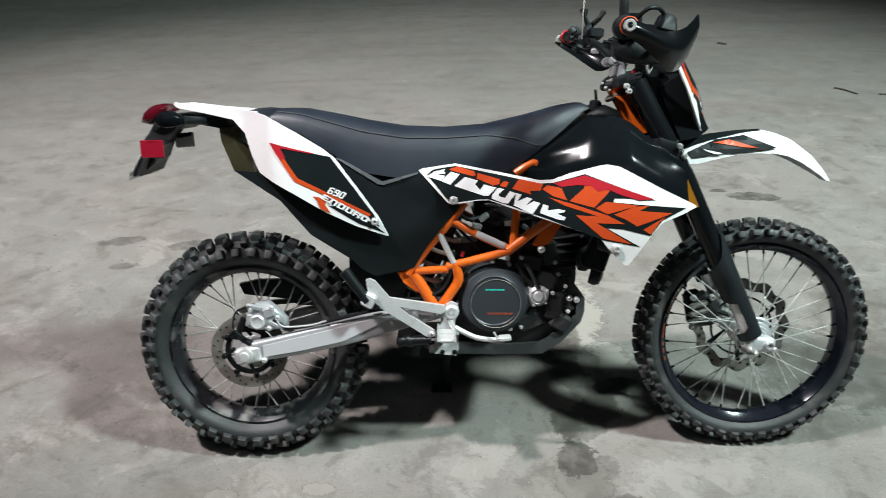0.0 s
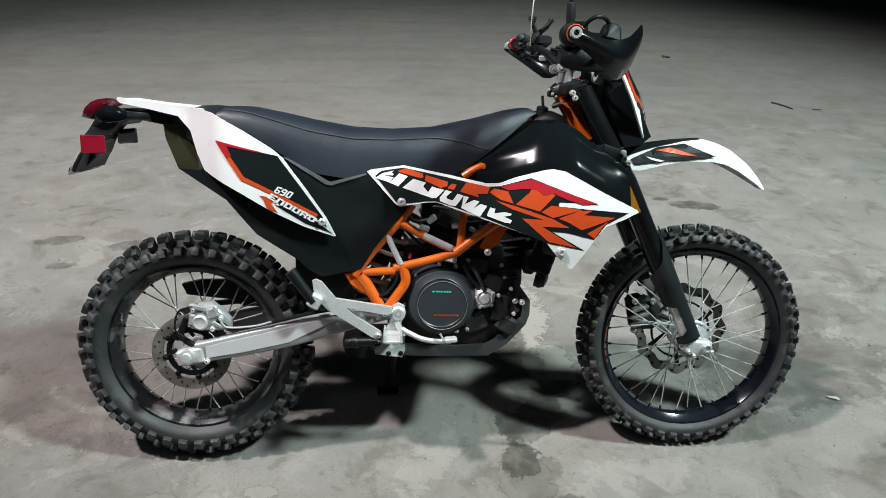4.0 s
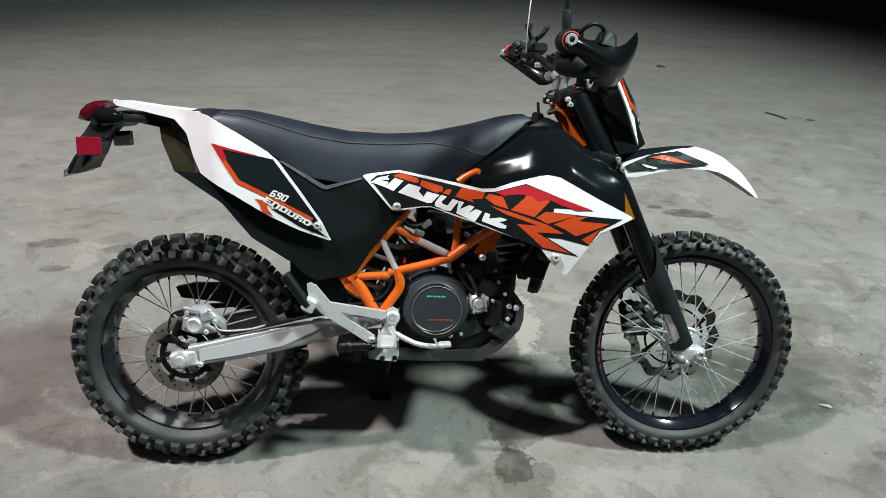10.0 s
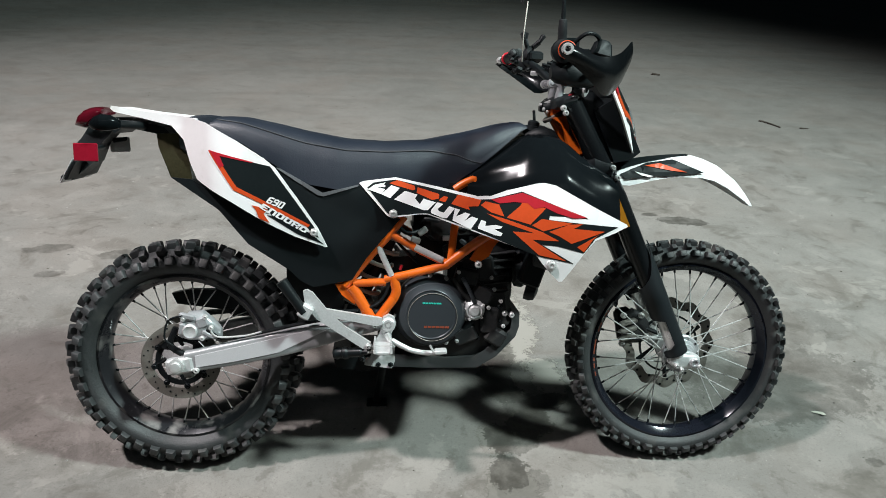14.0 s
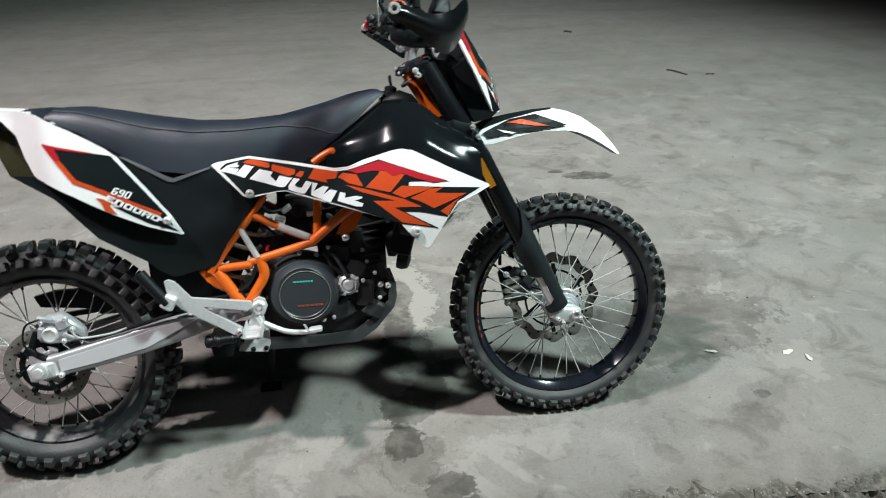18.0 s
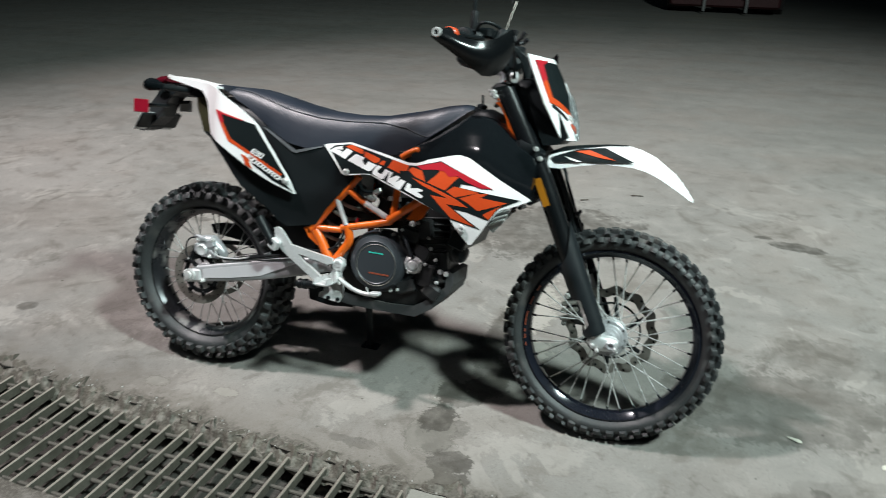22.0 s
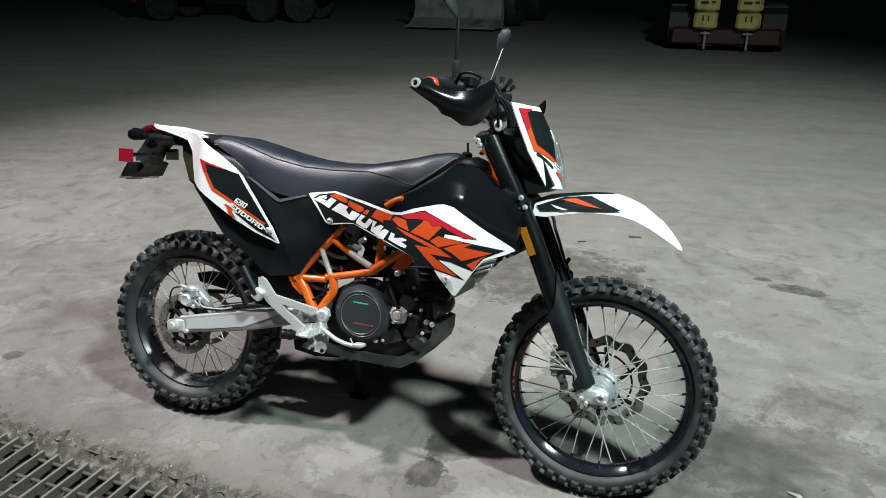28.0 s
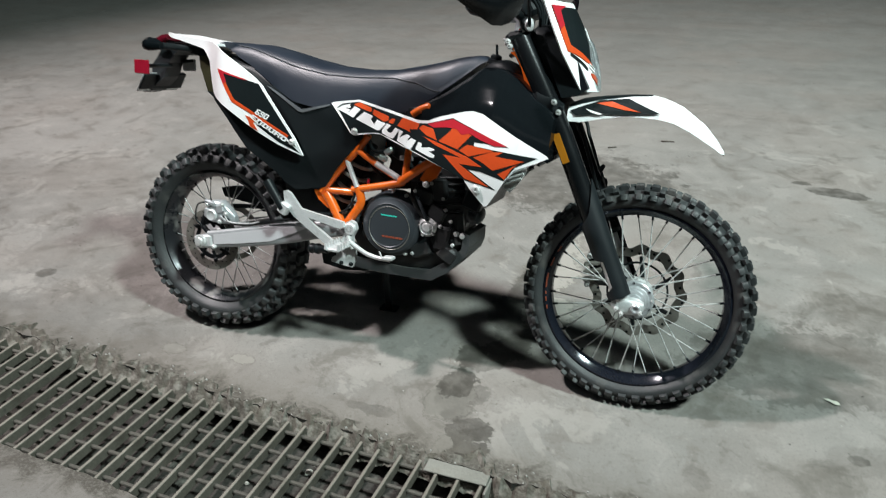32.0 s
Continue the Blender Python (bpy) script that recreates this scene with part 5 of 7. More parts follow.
# ---- headlight mask
M_TOP_E, M_MID_E, M_LOW_E = (1.159, 1.204), (1.224, 1.063), (1.281, 0.958)
M_TOP_C, M_MID_C, M_LOW_C = (1.214, 1.204), (1.280, 1.090), (1.318, 0.958)


def mask_point(u, v, lift=0.0):
    """A point of the mask: u from -1 (right-hand edge) to 1, v from 0 (top) to 1 (foot)."""
    q = lambda a, b, c: [float(np.interp(v, [0, 0.5, 1], [a[i], b[i], c[i]])) for i in (0, 1)]
    e, m = q(M_TOP_E, M_MID_E, M_LOW_E), q(M_TOP_C, M_MID_C, M_LOW_C)
    w = float(np.interp(v, [0, 0.5, 1], [0.150, 0.150, 0.098]))
    k = 1 - abs(u) ** 1.8
    return Vector((e[0] + (m[0] - e[0]) * k + lift * 0.9, u * w - lift * 0.5 * (1 if u < 0 else -1), e[1] + (m[1] - e[1]) * k + lift * 0.3))


def mask_patch(poly, lift, step=0.06):
    """A piece of the mask's face drawn in u and v."""
    v, f = shell([(a, b) for a, b in poly], lambda x, z: 0.0, 0.0, step)
    n = len(v) // 2
    front = [mask_point(p[0], p[2], lift) for p in v[:n]]
    back = [mask_point(p[0], p[2], lift - 0.004) for p in v[:n]]
    return front + back, f


mask = part("headlight_mask", mask_patch([(-1, 0), (-0.5, 0.01), (0, 0.0), (0.5, 0.01), (1, 0), (1, 0.5), (1, 1), (0, 1), (-1, 1), (-1, 0.5)], 0.0), M_WHITE, None, "white headlight mask with black and orange graphics", sharp=50)
# black sheet added behind the mask to stand for the shade inside it
part("mask_shade", mask_patch([(-0.97, 0.02), (0, 0.02), (0.97, 0.02), (0.97, 0.98), (0, 0.98), (-0.97, 0.98)], -0.0065), M_BLACK, mask, "black sheet painting the shade inside the mask", sharp=50)
part("decal", mask_patch([(-0.72, 0.07), (0.72, 0.07), (0.78, 0.5), (0.3, 0.66), (-0.15, 0.75), (-0.48, 0.63), (-0.78, 0.48)], 0.0016), M_DECAL_K, mask, "black decal")
part("decal", mask_patch([(-0.88, 0.06), (-0.69, 0.06), (-0.73, 0.12), (-0.77, 0.46), (-0.42, 0.63), (-0.2, 0.74), (-0.48, 0.67), (-0.88, 0.51)], 0.0024), M_ORANGE_D, mask, "orange decal")
part("decal", mask_patch([(-0.88, 0.06), (-0.50, 0.06), (-0.71, 0.11), (-0.75, 0.26), (-0.88, 0.30)], 0.0042), M_RED_D, mask, "dark red decal")
part("decal", mask_patch([(0.02, 0.30), (0.10, 0.30), (-0.02, 0.42), (0.0, 0.85), (-0.08, 0.82), (-0.12, 0.42)], 0.0042), M_DECAL_W, mask, "white line decal")
part("decal", mask_patch([(-0.35, 0.83), (-0.1, 0.86), (-0.2, 0.93)], 0.0036), M_ORANGE_D, mask, "orange decal")
lens_v, rows, cols = [], 14, 12
for out in (1.0, 0.8):
    for i in range(rows + 1):
        v = 0.36 + 0.63 * i / rows
        g = math.sin(math.pi * min(0.97, max(0.0, (v - 0.36) / 0.68))) ** 0.6
        c = mask_point(0, v)
        for j in range(cols + 1):
            a = -1 + 2 * j / cols
            lens_v.append(Vector((c.x - 0.014 + out * (0.012 + 0.016 * g) * (1 - a * a) - 0.004 * a * a, a * (0.030 + 0.020 * g), c.z)))
n, k = cols + 1, (rows + 1) * (cols + 1)
lens_f = [(i * n + j, i * n + j + 1, (i + 1) * n + j + 1, (i + 1) * n + j) for i in range(rows) for j in range(cols)]
lens_f += [tuple(q + k for q in reversed(f)) for f in lens_f]
part("headlight", (lens_v, lens_f), M_LENS, mask, "clear bulging headlight lens")
part("decal", mask_patch([(-0.84, 0.54), (-0.50, 0.74), (-0.52, 0.765), (-0.86, 0.565)], 0.0042), M_DECAL_K, mask, "black lettering bar")
part("decal", mask_patch([(-0.42, 0.735), (-0.24, 0.80), (-0.20, 0.755), (-0.38, 0.69)], 0.0042), M_DECAL_W, mask, "white number box")
for q in range(3):
    part("decal", mask_patch([(-0.385 + 0.055 * q, 0.725 + 0.02 * q), (-0.355 + 0.055 * q, 0.736 + 0.02 * q), (-0.345 + 0.055 * q, 0.722 + 0.02 * q), (-0.375 + 0.055 * q, 0.711 + 0.02 * q)], 0.0056), M_DECAL_K, mask, "small black figure bar")
part("decal", mask_patch([(-0.40, 0.80), (-0.16, 0.84), (-0.22, 0.92), (-0.28, 0.87), (-0.36, 0.86)], 0.0042), M_ORANGE_D, mask, "orange decal")
HSHELL = [(1.156, 1.078), (1.219, 1.117), (1.248, 1.072), (1.299, 0.967), (1.271, 0.944), (1.225, 0.936), (1.198, 0.992)]
part("headlight_shell", shell(HSHELL, lambda x, z: -0.100, 0.200), M_BLACK, mask, "black headlight shell behind the mask", smooth=False)
part("headlight_shell", loft([(1.10, 0, 1.06, 0.075, 0.05), (1.13, 0, 1.06, 0.090, 0.080), (1.16, 0, 1.055, 0.090, 0.085), (1.20, 0, 1.03, 0.085, 0.075), (1.235, 0, 1.0, 0.075, 0.05), (1.265, 0, 0.975, 0.05, 0.02)], 18, 4), M_BLACK, mask, "black headlight shell behind the mask")
for y in (-0.02, 0.03):
    part("mask_clip", tube([(1.165, y, 1.15), (1.155, y, 1.205)], 0.006, 8), M_BLACK, mask, "black rubber clip")
signal = part("indicator", lathe([(0.0, 0.026), (0.011, 0.022), (0.018, 0.013), (0.021, 0.0), (0.021, -0.004), (0.018, -0.004)], (1.115, -0.12, 1.134), (-0.8, 0.5, 0.1), 20), M_BLACK, mask, "front turn signal with a clear lens")
part("lens", lathe([(0.019, -0.002), (0.0175, -0.010), (0.009, -0.015), (0.0, -0.016)], (1.115, -0.12, 1.134), (-0.8, 0.5, 0.1), 20), M_CLEAR, signal, "clear lens")
part("indicator_stalk", tube([(1.105, -0.08, 1.12), (1.108, -0.115, 1.132)], 0.007, 8), M_BLACK, mask)

# ---- handlebar, grips, guards and mirrors
bar = part("handlebar", tube([(0.985, -0.455, 1.213), (1.012, -0.29, 1.222), (1.045, -0.16, 1.20), (1.074, -0.07, 1.161), (1.074, 0.07, 1.161), (1.048, 0.16, 1.202), (1.012, 0.29, 1.240), (0.985, 0.455, 1.246)], 0.012, 14, 6), M_BLACK, None, "black handlebar")
for s in (-1, 1):
    up = 0.032 if s > 0 else 0.0
    part("grip", lathe([(0.018, 0), (0.0195, 0.004), (0.0165, 0.012), (0.0165, 0.108), (0.022, 0.114), (0.022, 0.120), (0.014, 0.122)], (0.991, s * 0.425, 1.215 + up), (0.16, -s, 0.05), 18), M_BLACK, bar, "black ribbed rubber grip")
    part("grip_ring", lathe([(0.0195, 0), (0.0215, 0.002), (0.0215, 0.005), (0.0195, 0.007)], (0.992, s * 0.418, 1.2155 + up), (0.16, -s, 0.05), 18), M_RED_D if s > 0 else M_ORANGE_D, bar, "coloured grip end ring")
    part("switch_block", loft([(1.0, s * 0.27, 1.222, 0.022, 0.020), (1.02, s * 0.262, 1.226, 0.024, 0.026), (1.045, s * 0.258, 1.222, 0.018, 0.018)], 12, 4), M_BLACK, bar, "black switch block")
    part("lever", tube([(1.035, s * 0.24, 1.222), (1.055, s * 0.30, 1.222), (1.05, s * 0.36, 1.218), (1.04, s * 0.43, 1.212)], (0.007, 0.005), 8, 5), M_BLACK, bar, "black hand lever")
    part("master_cylinder", box((1.045, s * 0.225, 1.245), (0.05, 0.045, 0.03), (0, 0, s * 15), bevel=0.006), M_BLACK, bar, "black fluid reservoir")
    # hand guard: a curved shell round the front of the grip
    rows, cols = 12, 8
    verts = []
    for i in range(rows + 1):
        u = i / rows
        at_u = [0, 0.12, 0.3, 0.5, 0.7, 0.85, 0.94, 1.0]
        hi = [float(np.interp(u, at_u, q)) for q in ([0.984, 1.010, 1.040, 1.070, 1.103, 1.130, 1.148, 1.160], [-0.466, -0.460, -0.446, -0.432, -0.418, -0.404, -0.390, -0.377], [1.226, 1.219, 1.207, 1.201, 1.203, 1.214, 1.231, 1.242])]
        lo = [float(np.interp(u, at_u, q)) for q in ([0.966, 0.985, 1.022, 1.062, 1.098, 1.128, 1.152, 1.164], [-0.474, -0.468, -0.450, -0.425, -0.387, -0.362, -0.352, -0.360], [1.200, 1.187, 1.164, 1.136, 1.110, 1.124, 1.156, 1.195])]
        for j in range(cols + 1):
            v = j / cols
            bulge = 0.020 * math.sin(math.pi * v) * math.sin(math.pi * (0.15 + 0.8 * u))
            p = [a + (b - a) * v for a, b in zip(lo, hi)]
            verts.append(Vector((p[0] + bulge * (0.4 + 0.6 * u), (p[1] - bulge * (1 - 0.5 * u)) * (-s), p[2] + up * (1 - 0.5 * u))))
    n = cols + 1
    faces = [(i * n + j, i * n + j + 1, (i + 1) * n + j + 1, (i + 1) * n + j) for i in range(rows) for j in range(cols)]
    k = len(verts)
    verts += [p + Vector((-0.004, 0.003 * -s * -1, 0)) for p in verts]
    faces += [tuple(q + k for q in reversed(f)) for f in faces]
    rim = [i * n for i in range(rows + 1)] + [rows * n + j for j in range(1, n)] + [i * n + cols for i in range(rows - 1, -1, -1)] + list(range(cols - 1, 0, -1))
    faces += [(a, b, b + k, a + k) for a, b in zip(rim, rim[1:] + rim[:1])]
    guard_h = part("hand_guard", (verts, faces), M_FORK, bar, "black plastic hand guard")
    part("bar_end", lathe([(0.010, 0.016), (0.0135, 0.008), (0.0135, -0.003), (0.0115, -0.006), (0.007, -0.006), (0.006, -0.002), (0.0005, -0.002)], (0.978, s * 0.478, 1.2125 + up), (0.05, -s, 0), 20), M_STEEL, bar, "silver bar end bolt")
part("throttle_housing", lathe([(0.018, 0), (0.028, 0.004), (0.030, 0.012), (0.030, 0.034), (0.026, 0.040), (0.014, 0.042)], (1.004, -0.335, 1.219), (0.16, 1, 0.04), 24), M_BLACK, bar, "black throttle housing")
part("throttle_ring", lathe([(0.017, 0), (0.0205, 0.002), (0.0205, 0.008), (0.017, 0.010)], (0.995, -0.405, 1.2165), (0.16, 1, 0.04), 24), M_ORANGE_D, bar, "orange ring on the throttle grip")
part("brake_pump", loft([(0.985, -0.285, 1.168, 0.020, 0.012), (1.000, -0.288, 1.170, 0.034, 0.026), (1.035, -0.290, 1.166, 0.040, 0.030), (1.070, -0.285, 1.160, 0.036, 0.026), (1.100, -0.270, 1.152, 0.022, 0.016)], 16, 3.2), M_BLACK, bar, "black brake pump and switch body")
part("lever_blade", tube([(1.062, -0.27, 1.176), (1.082, -0.31, 1.180), (1.080, -0.36, 1.186), (1.060, -0.42, 1.192)], (0.009, 0.006), 10, 5), M_BLACK, bar, "black front brake lever")
part("kill_switch", box((0.994, 0.352, 1.238), (0.012, 0.014, 0.012), (0, 20, 0), bevel=0.002), M_RED_D, bar, "small red switch")
# mirrors: the near one on a rubber-booted stalk, the far one on a thin bright stalk
part("mirror_stalk", tube([(1.016, -0.262, 1.235), (1.015, -0.266, 1.33), (1.013, -0.270, 1.415), (1.002, -0.276, 1.44)], 0.0055, 10), M_BLACK, bar, "black mirror stalk")
part("boot", lathe([(0.010, 0), (0.012, 0.004), (0.0115, 0.024), (0.0125, 0.026), (0.0105, 0.06), (0.006, 0.064)], (1.016, -0.262, 1.24), (0, 0, 1), 14), M_GREY, bar, "grey rubber boot of the mirror stalk")
part("mirror", loft([(1.012, -0.270, 1.425, 0.006, 0.010), (1.000, -0.272, 1.445, 0.020, 0.022), (0.985, -0.275, 1.468, 0.036, 0.030), (0.968, -0.278, 1.488, 0.040, 0.030), (0.955, -0.280, 1.500, 0.026, 0.020)], 18, 2.4), M_GREY, bar, "dark grey mirror head")
part("mirror_stalk", tube([(1.000, 0.185, 1.225), (1.001, 0.185, 1.30), (1.020, 0.235, 1.412)], 0.0022, 8), M_DISC, bar, "thin grey mirror stalk")
part("mirror", loft([(1.006, 0.232, 1.412, 0.006, 0.010), (1.000, 0.240, 1.435, 0.014, 0.026), (1.012, 0.246, 1.452, 0.018, 0.030), (1.030, 0.252, 1.462, 0.012, 0.024), (1.038, 0.254, 1.468, 0.004, 0.010)], 18, 2.3), M_GREY, bar, "grey mirror head")
part("reservoir", box((1.111, -0.29, 1.229), (0.05, 0.05, 0.045), (0, 12, 8), taper=0.75, bevel=0.008), M_BLACK, bar, "black brake fluid reservoir")
part("cable", tube([(1.03, -0.30, 1.235), (1.06, -0.33, 1.262), (1.10, -0.30, 1.255), (1.13, -0.22, 1.21), (1.12, -0.12, 1.12)], 0.005, 8, 5), M_BLACK, bar, "black throttle cable")
# cluster of controls and clamps round the far grip and the dash
rndc = random.Random(12)
for i in range(11):
    p = Vector((rndc.uniform(0.985, 1.06), rndc.uniform(0.16, 0.31), rndc.uniform(1.18, 1.235)))
    part("control_bracket", box(p, (rndc.uniform(0.014, 0.026), rndc.uniform(0.012, 0.022), rndc.uniform(0.01, 0.022)), (rndc.uniform(-40, 40), rndc.uniform(-40, 40), rndc.uniform(-40, 40)), bevel=0.003), M_ALU if i == 4 else M_BLACK, bar, "small dash bracket")
holder = part("phone_holder", loft([(1.012, 0.23, 1.248, 0.014, 0.012), (1.020, 0.23, 1.253, 0.020, 0.020), (1.034, 0.23, 1.258, 0.020, 0.020), (1.042, 0.23, 1.262, 0.012, 0.012)], 16, 3), M_GREY, bar, "black phone holder on the handlebar")
part("ball_joint", lathe([(0.006, -0.020), (0.013, -0.014), (0.015, 0.0), (0.012, 0.010), (0.006, 0.016)], (1.030, 0.23, 1.232), (0.1, 0, 1), 16), M_BLACK, holder)
part("clamp_knob", lathe([(0.010, -0.010), (0.014, -0.006), (0.014, 0.008), (0.010, 0.012), (0.0, 0.012)], (0.985, 0.27, 1.255), (-0.6, 0.2, 0.7), 14), M_GREY, holder, "grey clamp knob")
for tip, lean in (((1.006, 0.205, 1.302), -12), ((1.022, 0.260, 1.306), 6), ((1.062, 0.205, 1.296), 32), ((1.058, 0.262, 1.282), 44)):
    mid = Vector((1.028, 0.23, 1.262)).lerp(Vector(tip), 0.55)
    part("arm", tube([(1.028, 0.23, 1.262), mid, tip], (0.0075, 0.005), 10), M_GREY, holder, "black phone holder arm")
    part("grip_pad", box(tip, (0.010, 0.020, 0.030), (0, lean, 0), taper=1.5, bevel=0.003), M_GREY, holder, "flared rubber end of the arm")
part("dash", box((1.09, 0.0, 1.19), (0.05, 0.13, 0.07), (0, -35, 0), bevel=0.012), M_BLACK, bar, "black dash unit")
for i in range(5):
    y = -0.16 + 0.07 * i
    part("cable", tube([(1.05, y, 1.215), (1.09 + 0.012 * i, y * 0.8, 1.235 - 0.01 * i), (1.135, y * 0.5, 1.17), (1.13, y * 0.3, 1.08)], 0.0045, 8, 5), M_BLACK, bar, "black control cable")

# ---- frame
def px_tube(name, pts, y, r, material=None, label="orange trellis frame tube"):
    return part(name, tube([(x, y, z) for x, z in pts], r, 14, 4 if len(pts) > 2 else 0), material or M_ORANGE, frame_root, label)


frame_root = part("frame", tube([(0.46, -0.095, 0.575), (0.46, 0.095, 0.575)], 0.016, 12), M_ORANGE, None, "orange tubular trellis frame")
YF = -0.125
px_tube("tube", [(0.63, 0.778), (0.596, 0.734), (0.526, 0.653), (0.468, 0.578)], YF, 0.0125)
px_tube("tube", [(0.484, 0.578), (0.506, 0.545), (0.542, 0.48)], YF, 0.0160)
px_tube("tube", [(0.601, 0.605), (0.611, 0.559), (0.583, 0.513), (0.558, 0.476)], YF, 0.0140)
px_tube("tube", [(0.49, 0.586), (0.582, 0.589)], YF, 0.0115)
px_tube("tube", [(0.579, 0.597), (0.661, 0.616), (0.757, 0.641)], YF, 0.0122)
px_tube("tube", [(0.749, 0.642), (0.833, 0.706), (0.919, 0.763), (1.005, 0.806)], -0.135, 0.0135)
px_tube("tube", [(0.58, 0.737), (0.66, 0.69), (0.763, 0.64)], YF, 0.0110)
px_tube("tube", [(0.762, 0.644), (0.772, 0.757), (0.775, 0.801)], -0.130, 0.0110)
px_tube("strut", [(0.661, 0.691), (0.74, 0.653)], -0.128, 0.0100, M_ALU, "bare silver middle of the frame tube")
px_tube("strut", [(0.559, 0.693), (0.598, 0.609)], -0.130, 0.0085, M_ALU, "silver frame strut")
PLATE = [(0.44, 0.583), (0.474, 0.586), (0.503, 0.542), (0.494, 0.526), (0.459, 0.552)]
part("gusset", shell(PLATE, lambda x, z: -0.130, 0.012), M_ORANGE, frame_root, "orange frame gusset", smooth=False)
PLATE = [(0.816, 0.659), (0.837, 0.694), (0.896, 0.74), (0.908, 0.728), (0.882, 0.695), (0.87, 0.669), (0.839, 0.649)]
part("gusset", shell(PLATE, lambda x, z: -0.140, 0.012), M_ORANGE, frame_root, "orange engine mount plate", smooth=False)
part("tank_bracket", tube([(p[0], -0.11, p[1]) for p in [(0.770, 0.853), (0.795, 0.870), (0.822, 0.882), (0.827, 0.876)]], 0.011, 12, 4), M_ORANGE, frame_root, "orange tank bracket")
bolt("bolt", *[(0.84, 0.647)][0], -0.148, 0.0075, frame_root)
mirror_tubes = [[(0.63, 0.778), (0.596, 0.734), (0.526, 0.653), (0.468, 0.578)], [(0.582, 0.612), (0.583, 0.559), (0.57, 0.518), (0.548, 0.49)], [(0.579, 0.597), (0.661, 0.616), (0.757, 0.641)], [(0.749, 0.642), (0.833, 0.706), (0.919, 0.763), (1.005, 0.806)], [(0.58, 0.737), (0.66, 0.69), (0.763, 0.64)]]
for pts in mirror_tubes:
    px_tube("tube", pts, 0.125, 0.0125)

# ---- engine
part("crankcase", loft([(0.56, 0, 0.47, 0.07, 0.06), (0.60, 0, 0.46, 0.085, 0.10), (0.70, 0, 0.45, 0.088, 0.125), (0.85, 0, 0.455, 0.088, 0.12), (0.92, 0, 0.47, 0.08, 0.09), (0.95, 0, 0.48, 0.06, 0.05)], 22, 4), M_ENGINE, None, "black engine crankcase")
part("cylinder", loft([(0.76, 0, 0.62, 0.07, 0.09), (0.80, 0, 0.63, 0.085, 0.11), (0.88, 0, 0.62, 0.085, 0.12), (0.93, 0, 0.60, 0.075, 0.10), (0.955, 0, 0.59, 0.05, 0.07)], 18, 5), M_ENGINE, None, "black finned cylinder")
for i in range(6):
    z = 0.555 + i * 0.022
    part("cooling_fin", box((0.872 + 0.004 * i, 0, z), (0.13, 0.176, 0.006), (0, -6, 0), bevel=0.002), M_ENGINE, None, "black cylinder fin")
part("cylinder_head", box((0.80, 0, 0.745), (0.22, 0.19, 0.08), (0, -4, 0), bevel=0.018), M_ENGINE, None, "black cylinder head")
C = [(0.712, 0.496)][0]
cover = part("clutch_cover", lathe([(0.106, 0.04), (0.108, 0.01), (0.108, -0.004), (0.103, -0.014), (0.097, -0.030), (0.090, -0.040), (0.074, -0.044), (0.0715, -0.046), (0.069, -0.044), (0.05, -0.045), (0.0, -0.045)], (C[0], -0.085, C[1]), (0, 1, 0), 56), M_COVER, None, "dark grey engine clutch cover")
part("cover_ring", lathe([(0.0705, 0.0), (0.0715, -0.0012), (0.0705, -0.0018), (0.0695, -0.001)], (C[0] + 0.004, -0.1295, C[1] - 0.008), (0, 1, 0), 56, closed=True), M_DISC, cover, "fine silver ring on the cover")
for px, pz in [(0.644, 0.566), (0.614, 0.485)]:
    bolt("bolt", px, pz, -0.098, 0.0055, cover)
for k in range(7):
    a = 0.5 + k * 0.45
    bolt("bolt", C[0] + 0.106 * math.cos(a - 1.6), C[1] + 0.106 * math.sin(a - 1.6), -0.094, 0.005, cover)
# worn prints on the cover: a teal oil mark and an orange maker's mark as plain bars
def bars(centre, widths, h, y, material, parent, tilt=0.0):
    x = centre[0] - sum(widths) * 0.62
    for w in widths:
        part("print_bar", box((x + w / 2, y, centre[1] + (x - centre[0]) * tilt), (w, 0.0008, h), (0, -math.degrees(math.atan(tilt)), 0)), material, parent, smooth=False)
        x += w * 1.24


bars([(0.714, 0.529)][0], [0.008] + [0.006] * 6, 0.0045, -0.1305, M_TEAL, cover, -0.02)
bars([(0.729, 0.459)][0], [0.009, 0.009, 0.009, 0.011, 0.010, 0.012], 0.0055, -0.1305, M_PRINT, cover, -0.02)
pump = part("water_pump", lathe([(0.030, 0.03), (0.031, -0.005), (0.026, -0.012), (0.022, -0.016), (0.018, -0.012), (0.012, -0.020), (0.0, -0.021)], (0.838, -0.100, 0.503), (0, 1, 0), 28), M_ALU, None, "cast silver water pump cover")
for k in range(5):
    a = k * 1.257 + 0.5
    bolt("bolt", 0.838 + 0.029 * math.cos(a), 0.503 + 0.029 * math.sin(a), -0.108, 0.004, pump)
part("pump_hose", tube([(0.83, -0.10, 0.525), (0.80, -0.105, 0.56), (0.775, -0.10, 0.60)], 0.008, 10, 5), M_ENGINE, pump, "dark water pipe")
part("pump_hose", tube([(0.835, -0.09, 0.475), (0.82, -0.095, 0.45), (0.80, -0.09, 0.43)], 0.011, 10, 5), M_BLACK, pump, "black water hose")
for i, p in enumerate([(0.916, 0.511), (0.931, 0.49), (0.915, 0.464), (0.951, 0.485), (0.853, 0.416), (0.872, 0.62), (0.934, 0.607), (0.988, 0.618)]):
    bolt("bolt", p[0], p[1], -0.092, 0.0065 if i < 4 else 0.005, bpy.data.objects["crankcase"], material=M_ALU if i % 2 else M_BLACK, label="engine bolt")
